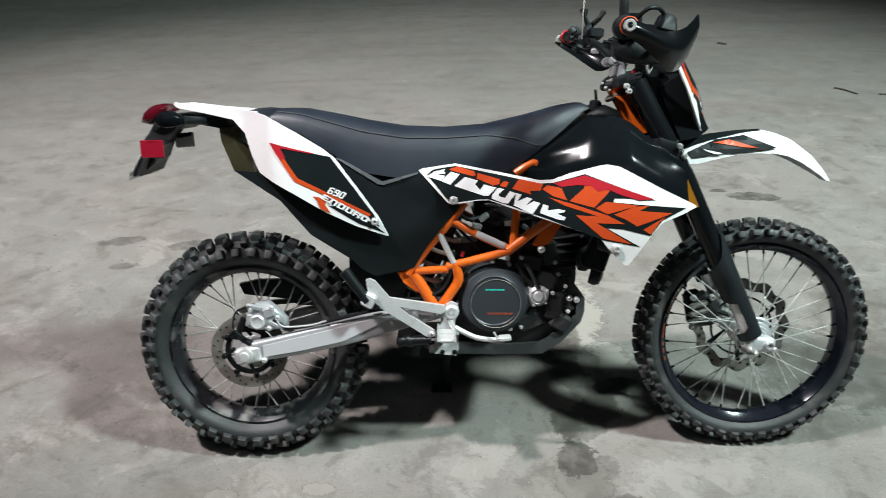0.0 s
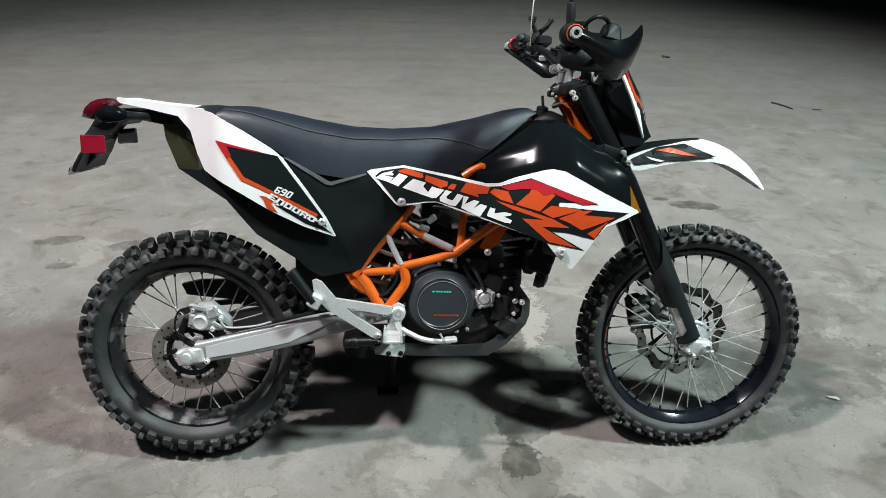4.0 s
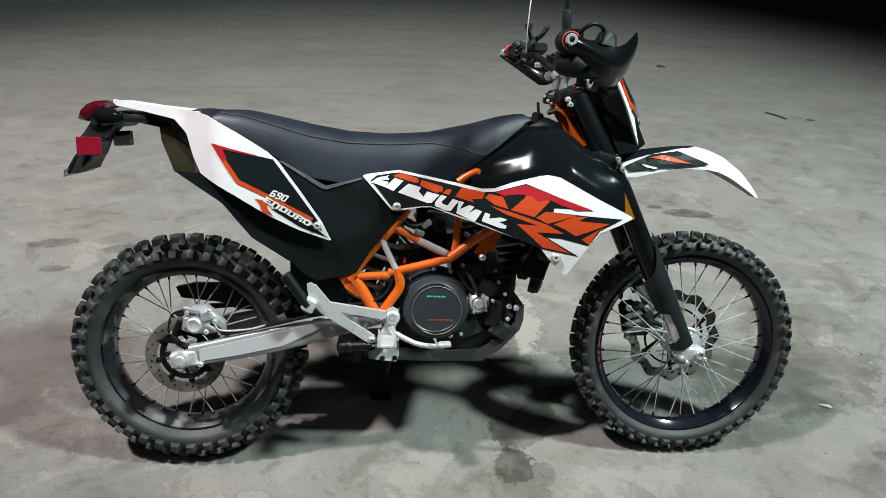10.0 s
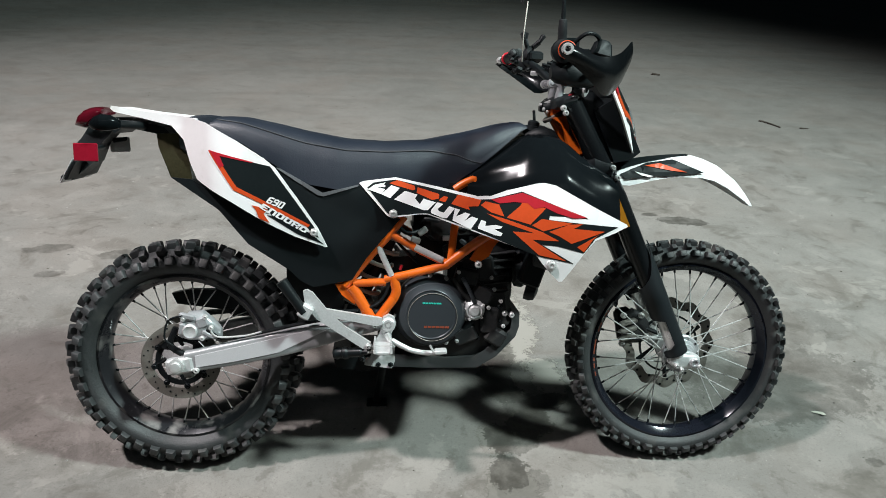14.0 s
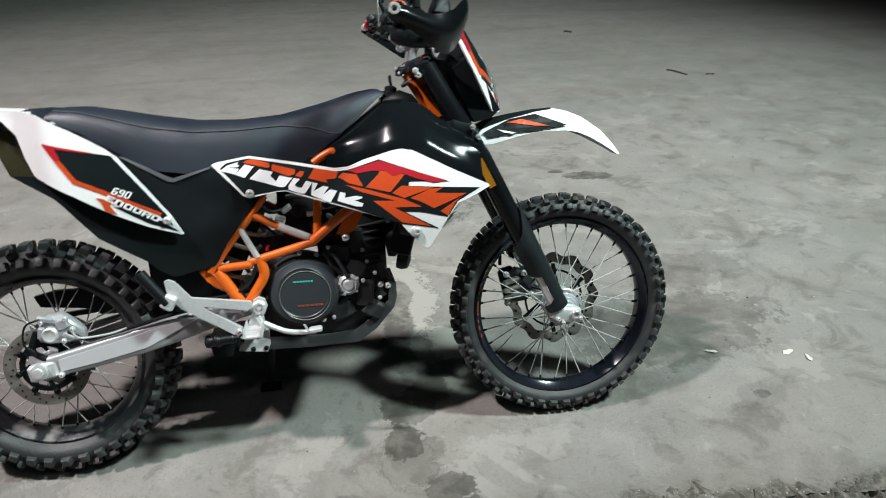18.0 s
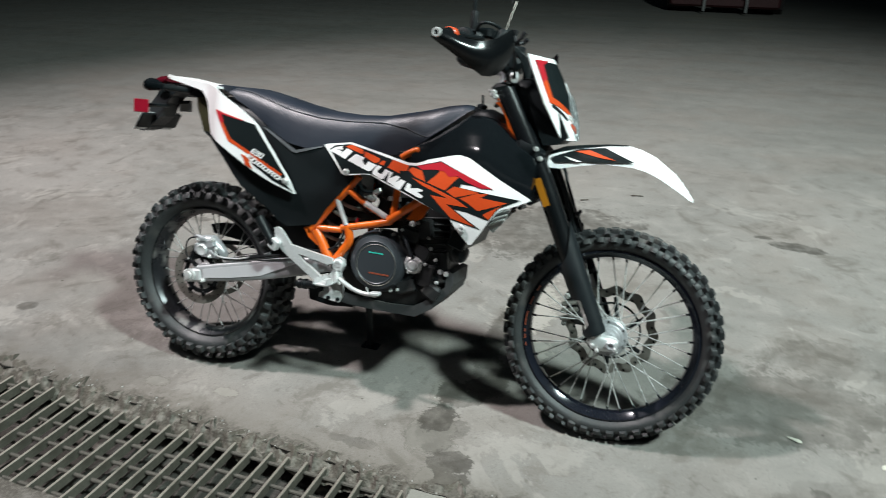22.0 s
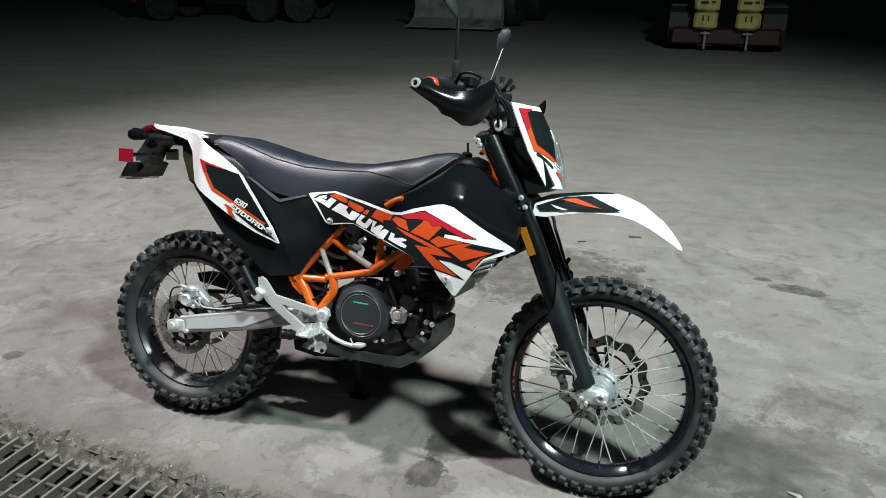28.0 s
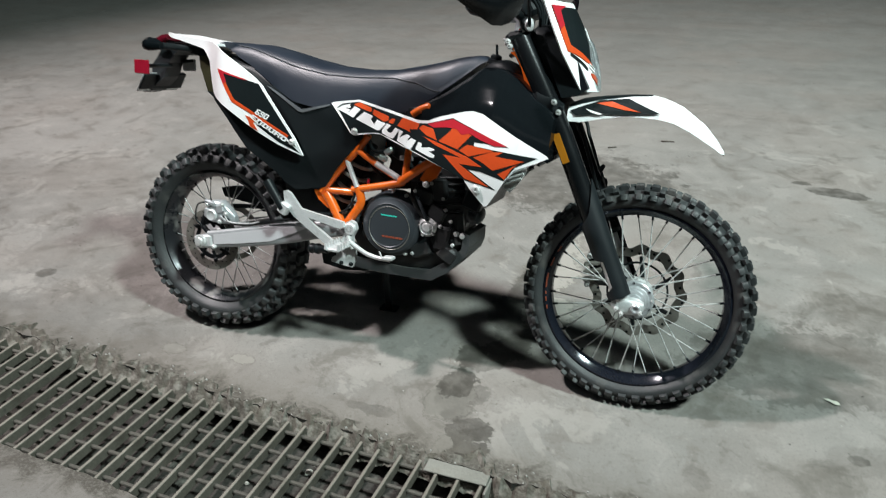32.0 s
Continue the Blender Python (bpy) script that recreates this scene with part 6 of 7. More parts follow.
part("engine_side_cover", box((0.905, -0.06, 0.50), (0.09, 0.06, 0.13), (0, -8, 0), bevel=0.016), M_ENGINE, None, "black front engine mount")
SKID = [(0.52, 0.341), (0.606, 0.327), (0.703, 0.323), (0.854, 0.323), (0.91, 0.358), (0.965, 0.418), (0.975, 0.449), (0.975, 0.491), (0.955, 0.496), (0.95, 0.44), (0.902, 0.393), (0.844, 0.358), (0.769, 0.353), (0.669, 0.358), (0.594, 0.367)]
skid = part("skid_plate", shell(SKID, lambda x, z: -0.09, 0.18, 0.03), M_SKID, None, "black plastic engine skid plate", smooth=False)
LUMPS = [(0.815, 0.600, 0.07, 0.05, 12), (0.868, 0.625, 0.05, 0.07, -8), (0.862, 0.548, 0.06, 0.05, 25), (0.885, 0.470, 0.05, 0.08, 5), (0.815, 0.425, 0.07, 0.05, -20), (0.905, 0.420, 0.06, 0.05, 30), (0.775, 0.660, 0.06, 0.035, 0)]
for x, z, sx, sz, tilt in LUMPS:
    part("engine_boss", box((x, -0.088, z), (sx, 0.035, sz), (0, tilt, 0), bevel=0.007), M_ENGINE, None, "black cast engine boss")
part("oil_pipe", tube([(0.80, -0.112, 0.60), (0.815, -0.118, 0.575), (0.83, -0.116, 0.545), (0.838, -0.112, 0.525)], 0.006, 10, 5), M_COVER, None, "grey oil pipe")
for x, z in ((0.79, 0.615), (0.885, 0.60), (0.845, 0.645), (0.88, 0.51), (0.79, 0.41), (0.925, 0.455), (0.915, 0.53), (0.895, 0.565)):
    bolt("bolt", x, z, -0.107, 0.0042, bpy.data.objects["crankcase"], 0.005, M_ALU, "small engine bolt")
DUCT = [(1.09, 0.718), (1.166, 0.749), (1.155, 0.716), (1.14, 0.69), (1.111, 0.654), (1.091, 0.666)]
duct = part("radiator_duct", shell(DUCT, lambda x, z: -0.155 - 0.2 * (x - 1.08), 0.012), M_DUCT, None, "pale grey radiator duct", smooth=False)
for q in (0.25, 0.55, 0.8):
    a0, b0 = Vector(DUCT[0]).lerp(Vector(DUCT[5]), q), Vector(DUCT[1]).lerp(Vector(DUCT[3]), q)
    part("louvre", tube([(a0.x, -0.162 - 0.2 * (a0.x - 1.08), a0.y), (b0.x, -0.162 - 0.2 * (b0.x - 1.08), b0.y)], 0.004, 8), M_DUCT, duct)
part("radiator", box((1.015, 0, 0.675), (0.06, 0.30, 0.19), (0, 18, 0), bevel=0.006), M_BLACK, None, "black radiator between the shrouds")
part("horn", lathe([(0.030, -0.015), (0.032, 0.0), (0.026, 0.015), (0.008, 0.02)], (1.0, -0.11, 0.565), (0.9, -0.3, -0.2), 18), M_BLACK, None, "black round horn")
for y in (-0.088, 0.088):
    core = part("radiator", box((1.098, y, 0.765), (0.045, 0.115, 0.17), (0, 22, 0), bevel=0.006), M_BLACK, None, "black radiator core inside the shroud")
    for k in range(6):
        part("fin", box((1.124 - 0.009 * (k - 2.5), y, 0.775 + 0.023 * (k - 2.5)), (0.010, 0.105, 0.006), (0, 22, 0)), M_GREY, core, smooth=False)
part("radiator_fan", lathe([(0.055, -0.02), (0.06, 0.0), (0.05, 0.015), (0.02, 0.02)], (0.975, -0.05, 0.62), (1, 0, 0.1), 20), M_BLACK, None, "black radiator fan")
part("air_box", shell([(0.654, 0.739), (0.842, 0.77), (1.024, 0.795), (0.999, 0.63), (0.784, 0.614), (0.599, 0.588), (0.54, 0.611), (0.582, 0.645), (0.667, 0.651), (0.679, 0.696)], lambda x, z: -0.05, 0.10), M_BLACK, None, "black inner body behind the frame", smooth=False)
# throttle body, hoses and injection behind the frame tubes
part("throttle_body", loft([(0.66, 0, 0.75, 0.05, 0.05), (0.70, 0, 0.745, 0.062, 0.06), (0.745, 0, 0.74, 0.055, 0.055)], 16, 3), M_BLACK, None, "black throttle body")
rnde = random.Random(5)
for i in range(10):
    x, z = rnde.uniform(0.60, 0.82), rnde.uniform(0.68, 0.80)
    part("wire_loom", tube([(x, -0.06, z), (x + rnde.uniform(0.02, 0.07), -0.09 - 0.01 * rnde.random(), z - rnde.uniform(-0.03, 0.05)), (x + rnde.uniform(0.06, 0.13), -0.075, z - rnde.uniform(0, 0.09))], rnde.uniform(0.004, 0.008), 8, 5), M_BLACK, None, "black hose and wiring")
for i in range(7):
    x, z = rnde.uniform(0.66, 0.83), rnde.uniform(0.64, 0.77)
    part("connector", box((x, -0.085, z), (rnde.uniform(0.014, 0.03), 0.02, rnde.uniform(0.014, 0.035)), (0, rnde.uniform(-40, 40), 0), bevel=0.003), M_GREY if i % 3 else M_ALU, None, "engine connector block")
part("canister", tube([(p[0], -0.10, p[1]) for p in [(0.622, 0.62), (0.626, 0.634)]], 0.005, 12), M_RED_D, None, "small red cap")
part("clamp", tube([(p[0], -0.118, p[1]) for p in [(0.74, 0.716), (0.78, 0.717)]], 0.0075, 12), M_ALU, None, "silver hose clamp")
# shock with its spring
coil = []
for i in range(97):
    t = i / 96
    a = t * 2 * math.pi * 6
    c = Vector((0.49, -0.065, 0.49)).lerp(Vector((0.60, -0.05, 0.72)), t)
    coil.append(c + Vector((0.042 * math.cos(a) * 0.866, 0.042 * math.sin(a), -0.042 * math.cos(a) * 0.5)))
part("shock_body", tube([(0.48, -0.065, 0.47), (0.61, -0.05, 0.74)], 0.022, 16), M_BLACK, None, "black rear shock body")
part("shock_spring", tube(coil, 0.0065, 8), M_SPRING, None, "pale coil spring of the rear shock")
part("cable", tube([(p[0], -0.13, p[1]) for p in [(0.557, 0.682), (0.581, 0.642), (0.59, 0.585), (0.567, 0.536), (0.519, 0.511), (0.44, 0.505)]], 0.004, 8, 5), M_BLACK, None, "black brake cable loop")

# ---- swingarm, rear brake
SW_TOP = [(-0.029, 0.362), (0.025, 0.388), (0.052, 0.393), (0.205, 0.427), (0.346, 0.457), (0.456, 0.474), (0.583, 0.491)]
SW_LOW = [(-0.031, 0.335), (0.023, 0.325), (0.05, 0.332), (0.156, 0.347), (0.282, 0.37), (0.377, 0.392), (0.457, 0.414), (0.584, 0.446)]
st_, sl_ = lerp_table(SW_TOP), lerp_table(SW_LOW)
for s in (-1, 1):
    secs = []
    for i in range(21):
        x = SW_TOP[1][0] + (SW_TOP[-1][0] - SW_TOP[1][0]) * i / 20
        y = lerp_table([(0.0, 0.132), (0.25, 0.122), (0.55, 0.095)])(x)
        secs.append((x, s * y, (st_(x) + sl_(x)) / 2, 0.017, (st_(x) - sl_(x)) / 2))
    arm = part("swingarm", loft(secs, 20, 5), M_SWING, None, "bare aluminium swingarm")
    part("axle_block", box((0.012, s * 0.138, 0.350), (0.075, 0.030, 0.046), (0, -10, 0), bevel=0.006), M_ALU, arm, "cast axle adjuster block")
    part("axle_nut", lathe([(0.020, 0.012), (0.021, 0.0), (0.021, -0.006), (0.014, -0.007), (0.013, -0.016), (0.008, -0.017), (0.0, -0.017)], (0.006, s * 0.156, 0.353), (0, 1 if s < 0 else -1, 0), 6 if s > 0 else 18), M_STEEL, arm, "bright axle nut")
    bolt("bolt", 0.058, 0.338, s * 0.152, 0.006, arm)
FACE = [(0.055, 0.38), (0.207, 0.413), (0.355, 0.447), (0.426, 0.453), (0.284, 0.387), (0.159, 0.362), (0.057, 0.347)]
part("arm_face", shell(FACE, lambda x, z: -lerp_table([(0.0, 0.1515), (0.25, 0.1415), (0.55, 0.115)])(x), 0.004), M_FACE, bpy.data.objects["swingarm"], "smooth outer face of the swingarm", smooth=False)
part("pivot_block", box((0.56, 0, 0.475), (0.08, 0.22, 0.07), (0, -12, 0), bevel=0.015), M_ENGINE, None, "black swingarm pivot")


def holed_ring(c, r, r_in, y, holes, thick=0.004):
    """A flat ring."""
    return lathe([(r, y - thick / 2), (r, y + thick / 2), (r_in, y + thick / 2), (r_in, y - thick / 2)], c, (0, 1, 0), 64, closed=True)


rear_disc = part("brake_disc", holed_ring(REAR_C, 0.112, 0.080, -0.082, 0), M_DISC, rear_wheel, "drilled rear brake disc", smooth=False)
for k in range(36):
    a = 2 * math.pi * k / 36
    r = (0.088, 0.096, 0.104)[k % 3]
    part("disc_hole", lathe([(0.0028, -0.0008), (0.0028, 0.0001), (0.0, 0.0001)], Vector(REAR_C) + Vector((r * math.cos(a), -0.0842, r * math.sin(a))), (0, 1, 0), 8), M_BLACK, rear_wheel)
part("disc_carrier", lathe([(0.058, -0.080), (0.072, -0.080), (0.074, -0.076), (0.058, -0.074)], REAR_C, (0, 1, 0), 40, closed=True), M_BLACK, rear_wheel, "black brake disc carrier ring")
for k in range(8):
    a = k * math.pi / 4 + 0.2
    x, z = REAR_C[0] + 0.076 * math.cos(a), REAR_C[2] + 0.076 * math.sin(a)
    bolt("disc_button", x, z, -0.084, 0.0062, rear_wheel, 0.004, M_BLACK, "black disc mounting button")
    part("carrier_arm", tube([Vector(REAR_C) + Vector((0.045 * math.cos(a - 0.3), -0.072, 0.045 * math.sin(a - 0.3))), Vector((x, -0.078, z))], 0.0055, 8), M_BLACK, rear_wheel, "black carrier arm")
rc = [(0.054, 0.458)][0]
caliper_r = part("rear_caliper", loft([(rc[0] - 0.045, -0.108, rc[1] - 0.012, 0.02, 0.022), (rc[0] - 0.02, -0.112, rc[1], 0.026, 0.040), (rc[0] + 0.02, -0.112, rc[1] + 0.002, 0.026, 0.042), (rc[0] + 0.05, -0.108, rc[1] - 0.012, 0.02, 0.028), (rc[0] + 0.068, -0.105, rc[1] - 0.022, 0.012, 0.014)], 14, 3), M_HUB, None, "cast silver rear brake caliper")
part("piston_cap", lathe([(0.020, 0.008), (0.021, -0.004), (0.017, -0.008), (0.010, -0.005), (0.0, -0.005)], (rc[0] - 0.012, -0.138, rc[1] - 0.010), (0, 1, 0), 20), M_ALU, caliper_r, "round piston cap")
for dx, dz in ((0.03, 0.03), (0.045, 0.0), (0.02, -0.03), (-0.03, 0.025)):
    bolt("bolt", rc[0] + dx, rc[1] + dz, -0.137, 0.0055, caliper_r)
for dx, dz, sx, sz, tilt in ((-0.02, 0.032, 0.045, 0.016, 12), (0.022, 0.016, 0.030, 0.030, -20), (0.035, -0.018, 0.034, 0.014, 30), (-0.034, -0.004, 0.018, 0.034, 8)):
    part("caliper_lug", box((rc[0] + dx, -0.134, rc[1] + dz), (sx, 0.016, sz), (0, tilt, 0), bevel=0.004), M_HUB, caliper_r, "cast caliper lug")
part("brake_pipe", tube([(rc[0] - 0.03, -0.14, rc[1] + 0.036), (rc[0] - 0.07, -0.138, rc[1] + 0.02), (rc[0] - 0.082, -0.135, rc[1] - 0.03), (rc[0] - 0.06, -0.132, rc[1] - 0.055)], 0.0028, 8, 5), M_BLACK, caliper_r, "thin black brake pipe")
part("caliper_bracket", tube([(rc[0] - 0.06, -0.10, rc[1] - 0.01), (rc[0] - 0.075, -0.105, rc[1] - 0.06), (rc[0] - 0.03, -0.115, rc[1] - 0.09)], 0.009, 10, 5), M_BLACK, caliper_r, "black caliper bracket")
part("brake_hose", tube([(p[0], -0.135, p[1]) for p in [(0.084, 0.448), (0.104, 0.441), (0.124, 0.428), (0.174, 0.431), (0.252, 0.448), (0.346, 0.47), (0.441, 0.485), (0.504, 0.492)]], 0.0045, 8, 5), M_BLACK, None, "black rear brake hose along the swingarm")
part("brake_line", tube([(p[0], -0.14, p[1]) for p in [(0.095, 0.457), (0.116, 0.433), (0.19, 0.436), (0.237, 0.448)]], 0.003, 8, 5), M_ALU, None, "silver brake line end")
part("chain_guard", shell([(-0.056, 0.508), (-0.002, 0.52), (0.123, 0.52), (0.206, 0.465), (0.257, 0.439), (0.121, 0.438), (0.096, 0.459), (-0.042, 0.476)], lambda x, z: 0.055, 0.02), M_BLACK, None, "black chain guard", smooth=False)
part("sprocket", lathe([(0.105, -0.003), (0.105, 0.003), (0.085, 0.003), (0.085, -0.003)], Vector(REAR_C) + Vector((0, 0.058, 0)), (0, 1, 0), 48, closed=True), M_DISC, rear_wheel, "rear chain sprocket", smooth=False)
for s in (-1, 1):
    part("chain", box((0.30, 0.06, 0.415 + s * 0.055), (0.62, 0.014, 0.014), (0, -9 - 4 * -s, 0)), M_BLACK, None, "black drive chain run", smooth=False)

# ---- foot rests and pedals
HANG = [(0.574, 0.493), (0.59, 0.502), (0.607, 0.494), (0.612, 0.474), (0.599, 0.448), (0.6, 0.423), (0.609, 0.414), (0.61, 0.366), (0.601, 0.346), (0.552, 0.352), (0.524, 0.356), (0.528, 0.371), (0.541, 0.376), (0.543, 0.4), (0.551, 0.423), (0.564, 0.445), (0.572, 0.465)]
hanger = part("peg_hanger", shell(HANG, lambda x, z: -0.154 - 0.10 * max(0, 0.40 - z), 0.016), M_ALU, None, "cast aluminium foot rest hanger", smooth=False)
bolt("bolt", *[(0.59, 0.474)][0], -0.157, 0.012, hanger)
for bx, bz in [(0.563, 0.357), (0.598, 0.357)]:
    bolt("bolt", bx, bz, -0.158, 0.005, hanger, material=M_BLACK, label="dark hanger bolt")
part("boss", lathe([(0.020, 0.004), (0.020, -0.004), (0.016, -0.007), (0.012, -0.007)], ([(0.59, 0.474)][0][0], -0.157, [(0.59, 0.474)][0][1]), (0, 1, 0), 20), M_ALU, hanger, "cast bolt boss")
bolt("bolt", *[(0.553, 0.472)][0], -0.157, 0.006, hanger)
UPPER = [(0.357, 0.576), (0.367, 0.579), (0.382, 0.571), (0.419, 0.524), (0.55, 0.5), (0.571, 0.496), (0.575, 0.48), (0.559, 0.473), (0.545, 0.476), (0.448, 0.497), (0.471, 0.473), (0.541, 0.425), (0.545, 0.411), (0.531, 0.403), (0.517, 0.41), (0.393, 0.496), (0.367, 0.528), (0.36, 0.549)]
peg_frame = part("passenger_bracket", shell(UPPER, lambda x, z: -0.174 - 0.06 * (0.5 - x), 0.014), M_ALU, None, "cast aluminium passenger foot rest bracket", smooth=False)
bolt("bolt", *[(0.534, 0.416)][0], -0.175, 0.006, peg_frame)
part("passenger_peg", tube([(p[0], -0.19, p[1]) for p in [(0.3, 0.605), (0.36, 0.518)]], (0.017, 0.013), 14), M_BLACK, peg_frame, "folded black rubber passenger peg")
part("peg_mount", box((*[[(0.363, 0.52)][0][0]], -0.185, [(0.363, 0.52)][0][1]), (0.035, 0.03, 0.04), (0, 30, 0), bevel=0.005), M_ALU, peg_frame, "silver peg joint")
pc = [(0.575, 0.421)][0]
peg = part("foot_peg", box((pc[0], -0.205, pc[1]), (0.046, 0.095, 0.010), (0, 0, 0), bevel=0.003), M_ALU, None, "toothed silver foot peg")
for i in range(6):
    for j in (0, 1):
        part("tooth", box((pc[0] + (j - 0.5) * 0.044, -0.250 + i * 0.018, pc[1] + 0.010), (0.008, 0.010, 0.020), taper=0.5), M_ALU, peg, smooth=False)
part("peg_spring", tube([(pc[0] + 0.03, -0.165, pc[1] - 0.01), (pc[0] + 0.01, -0.16, pc[1] + 0.03)], 0.008, 10), M_STEEL, peg, "steel peg spring")
cylinder_r = part("rear_master_cylinder", lathe([(0.008, 0.0), (0.016, 0.004), (0.018, 0.012), (0.015, 0.018), (0.015, 0.030), (0.018, 0.034), (0.018, 0.042), (0.013, 0.048), (0.013, 0.085), (0.008, 0.090), (0.008, 0.104), (0.0, 0.104)], (0.436, -0.140, 0.385), (0.98, -0.32, 0.14), 18), M_BLACK, None, "black rear brake master cylinder behind the foot rest")
part("push_rod", tube([(0.530, -0.172, 0.398), (0.565, -0.172, 0.402)], 0.004, 8), M_STEEL, cylinder_r, "steel push rod")
LINK = [(0.428, 0.358), (0.5, 0.369), (0.604, 0.373), (0.608, 0.308), (0.518, 0.299), (0.438, 0.311)]
linkage = part("shock_linkage", shell(LINK, lambda x, z: -0.05, 0.13), M_BLACK, None, "black shock linkage under the swingarm", smooth=False)
for lx_, lz_ in [(0.461, 0.364), (0.516, 0.339), (0.489, 0.378)]:
    bolt("bolt", lx_, lz_, -0.053, 0.006, linkage, material=M_ENGINE, label="dark linkage bolt")
fpc = [(0.478, 0.282)][0]
far_peg = part("foot_peg", box((fpc[0], 0.20, fpc[1]), (0.055, 0.10, 0.02), bevel=0.004), M_BLACK, None, "dark foot peg of the far side")
pedal = part("brake_pedal", tube([(p[0], -0.165, p[1]) for p in [(0.6, 0.431), (0.624, 0.417), (0.656, 0.402), (0.696, 0.394), (0.738, 0.394)]], (0.008, 0.0075), 10, 5), M_ALU, None, "silver rear brake pedal")
pp = [(0.737, 0.401)][0]
part("pedal_pad", box((pp[0], -0.172, pp[1]), (0.036, 0.030, 0.012), (0, -4, 0), bevel=0.003), M_ALU, pedal, "toothed pedal pad")
part("pedal_pin", tube([(pp[0] - 0.02, -0.18, pp[1]), (pp[0] - 0.03, -0.18, pp[1] + 0.02)], 0.003, 6), M_STEEL, pedal)
# side stand on the far side, its foot on the ground
stand = part("side_stand", tube([(0.60, 0.10, 0.36), (0.575, 0.19, 0.20), (0.56, 0.262, 0.078)], 0.013, 12), M_BLACK, None, "black side stand holding the machine")
part("stand_foot", box((0.56, 0.268, 0.070), (0.07, 0.045, 0.008), (14.17, 0, 0), bevel=0.002), M_BLACK, stand, "flat stand foot")

# ---- tail: light, plate carrier, indicators
part("tail_frame", shell([(-0.166, 1.027), (-0.126, 1.025), (-0.025, 1.006), (-0.007, 0.987), (-0.032, 0.984), (-0.127, 1.003), (-0.153, 0.984), (-0.163, 0.999)], lambda x, z: -0.075, 0.15), M_BLACK, None, "black tail underside", smooth=False)
LAMP = [(-0.274, 1.005), (-0.256, 1.032), (-0.237, 1.046), (-0.213, 1.052), (-0.192, 1.052), (-0.199, 1.029), (-0.221, 1.019), (-0.234, 0.996), (-0.255, 0.995)]
lx = [(-0.272, 1.005), (-0.257, 1.015), (-0.242, 1.02), (-0.226, 1.026), (-0.208, 1.036), (-0.191, 1.041)]
lamp = part("tail_light", loft([(lx[i][0], 0, lx[i][1], w, h) for i, (w, h) in enumerate(((0.030, 0.004), (0.052, 0.018), (0.060, 0.026), (0.064, 0.026), (0.066, 0.018), (0.062, 0.009)))], 20, 3), M_TAILLENS, None, "dark red tail light lens")
CARRIER = [(-0.232, 1), (-0.205, 1.025), (-0.175, 1.026), (-0.167, 0.995), (-0.18, 0.977), (-0.203, 0.954), (-0.224, 0.904), (-0.259, 0.875), (-0.284, 0.853), (-0.318, 0.844), (-0.314, 0.863), (-0.286, 0.884), (-0.275, 0.909), (-0.276, 0.943), (-0.253, 0.969)]
carrier = part("plate_carrier", shell(CARRIER, lambda x, z: -0.040, 0.080), M_GREY, None, "black number plate carrier", smooth=False)
part("plate_backing", box((-0.262, 0.0, 0.886), (0.008, 0.22, 0.060), (0, 28, 0), bevel=0.002), M_BLACK, carrier, "black plate backing")
part("number_plate", box((-0.272, 0.0, 0.884), (0.003, 0.215, 0.075), (0, 28, 0), bevel=0.001), M_ALU, carrier, "blank metal number plate seen from behind")
part("side_reflector", box((-0.186, -0.194, 0.940), (0.060, 0.007, 0.046), (0, 0, 0), bevel=0.002), M_REDLENS, carrier, "square red side reflector")
part("reflector_arm", tube([(-0.20, -0.03, 0.945), (-0.19, -0.19, 0.942)], 0.007, 8), M_BLACK, carrier)
part("licence_lamp", box((-0.18, 0.045, 0.948), (0.055, 0.01, 0.042), (0, -3, 0), bevel=0.003), M_CLEAR, carrier, "small grey rear indicator lens")
part("lamp_arm", tube([(-0.19, 0.02, 0.96), (-0.16, 0.045, 0.965)], 0.006, 8), M_BLACK, carrier)
ind = part("rear_indicator", loft([(-0.172, -0.196, 1.010, 0.006, 0.005), (-0.158, -0.203, 1.013, 0.018, 0.017), (-0.138, -0.207, 1.016, 0.023, 0.022), (-0.115, -0.205, 1.016, 0.020, 0.019), (-0.098, -0.198, 1.013, 0.012, 0.011)], 18, 2.2), M_GLOSS, None, "black rear turn signal")
part("indicator_stalk", tube([(-0.112, -0.195, 1.013), (-0.092, -0.14, 1.010), (-0.075, -0.07, 1.006)], 0.011, 12, 4), M_BLACK, ind, "rubber indicator stalk")
far_ind = part("rear_indicator", loft([(-0.172, 0.196, 1.010, 0.006, 0.005), (-0.158, 0.203, 1.013, 0.018, 0.017), (-0.138, 0.207, 1.016, 0.023, 0.022), (-0.115, 0.205, 1.016, 0.020, 0.019), (-0.098, 0.198, 1.013, 0.012, 0.011)], 18, 2.2), M_GLOSS, None, "black rear turn signal of the far side")
part("indicator_stalk", tube([(-0.112, 0.195, 1.013), (-0.075, 0.07, 1.006)], 0.011, 12), M_BLACK, far_ind, "rubber indicator stalk")
part("tail_deck", loft([(-0.150, 0, 1.051, 0.086, 0.004), (-0.07, 0, 1.040, 0.098, 0.004), (0.0, 0, 1.033, 0.110, 0.004), (0.07, 0, 1.026, 0.132, 0.004)], 20, 6), M_WHITE, None, "white deck between the two tail panels")


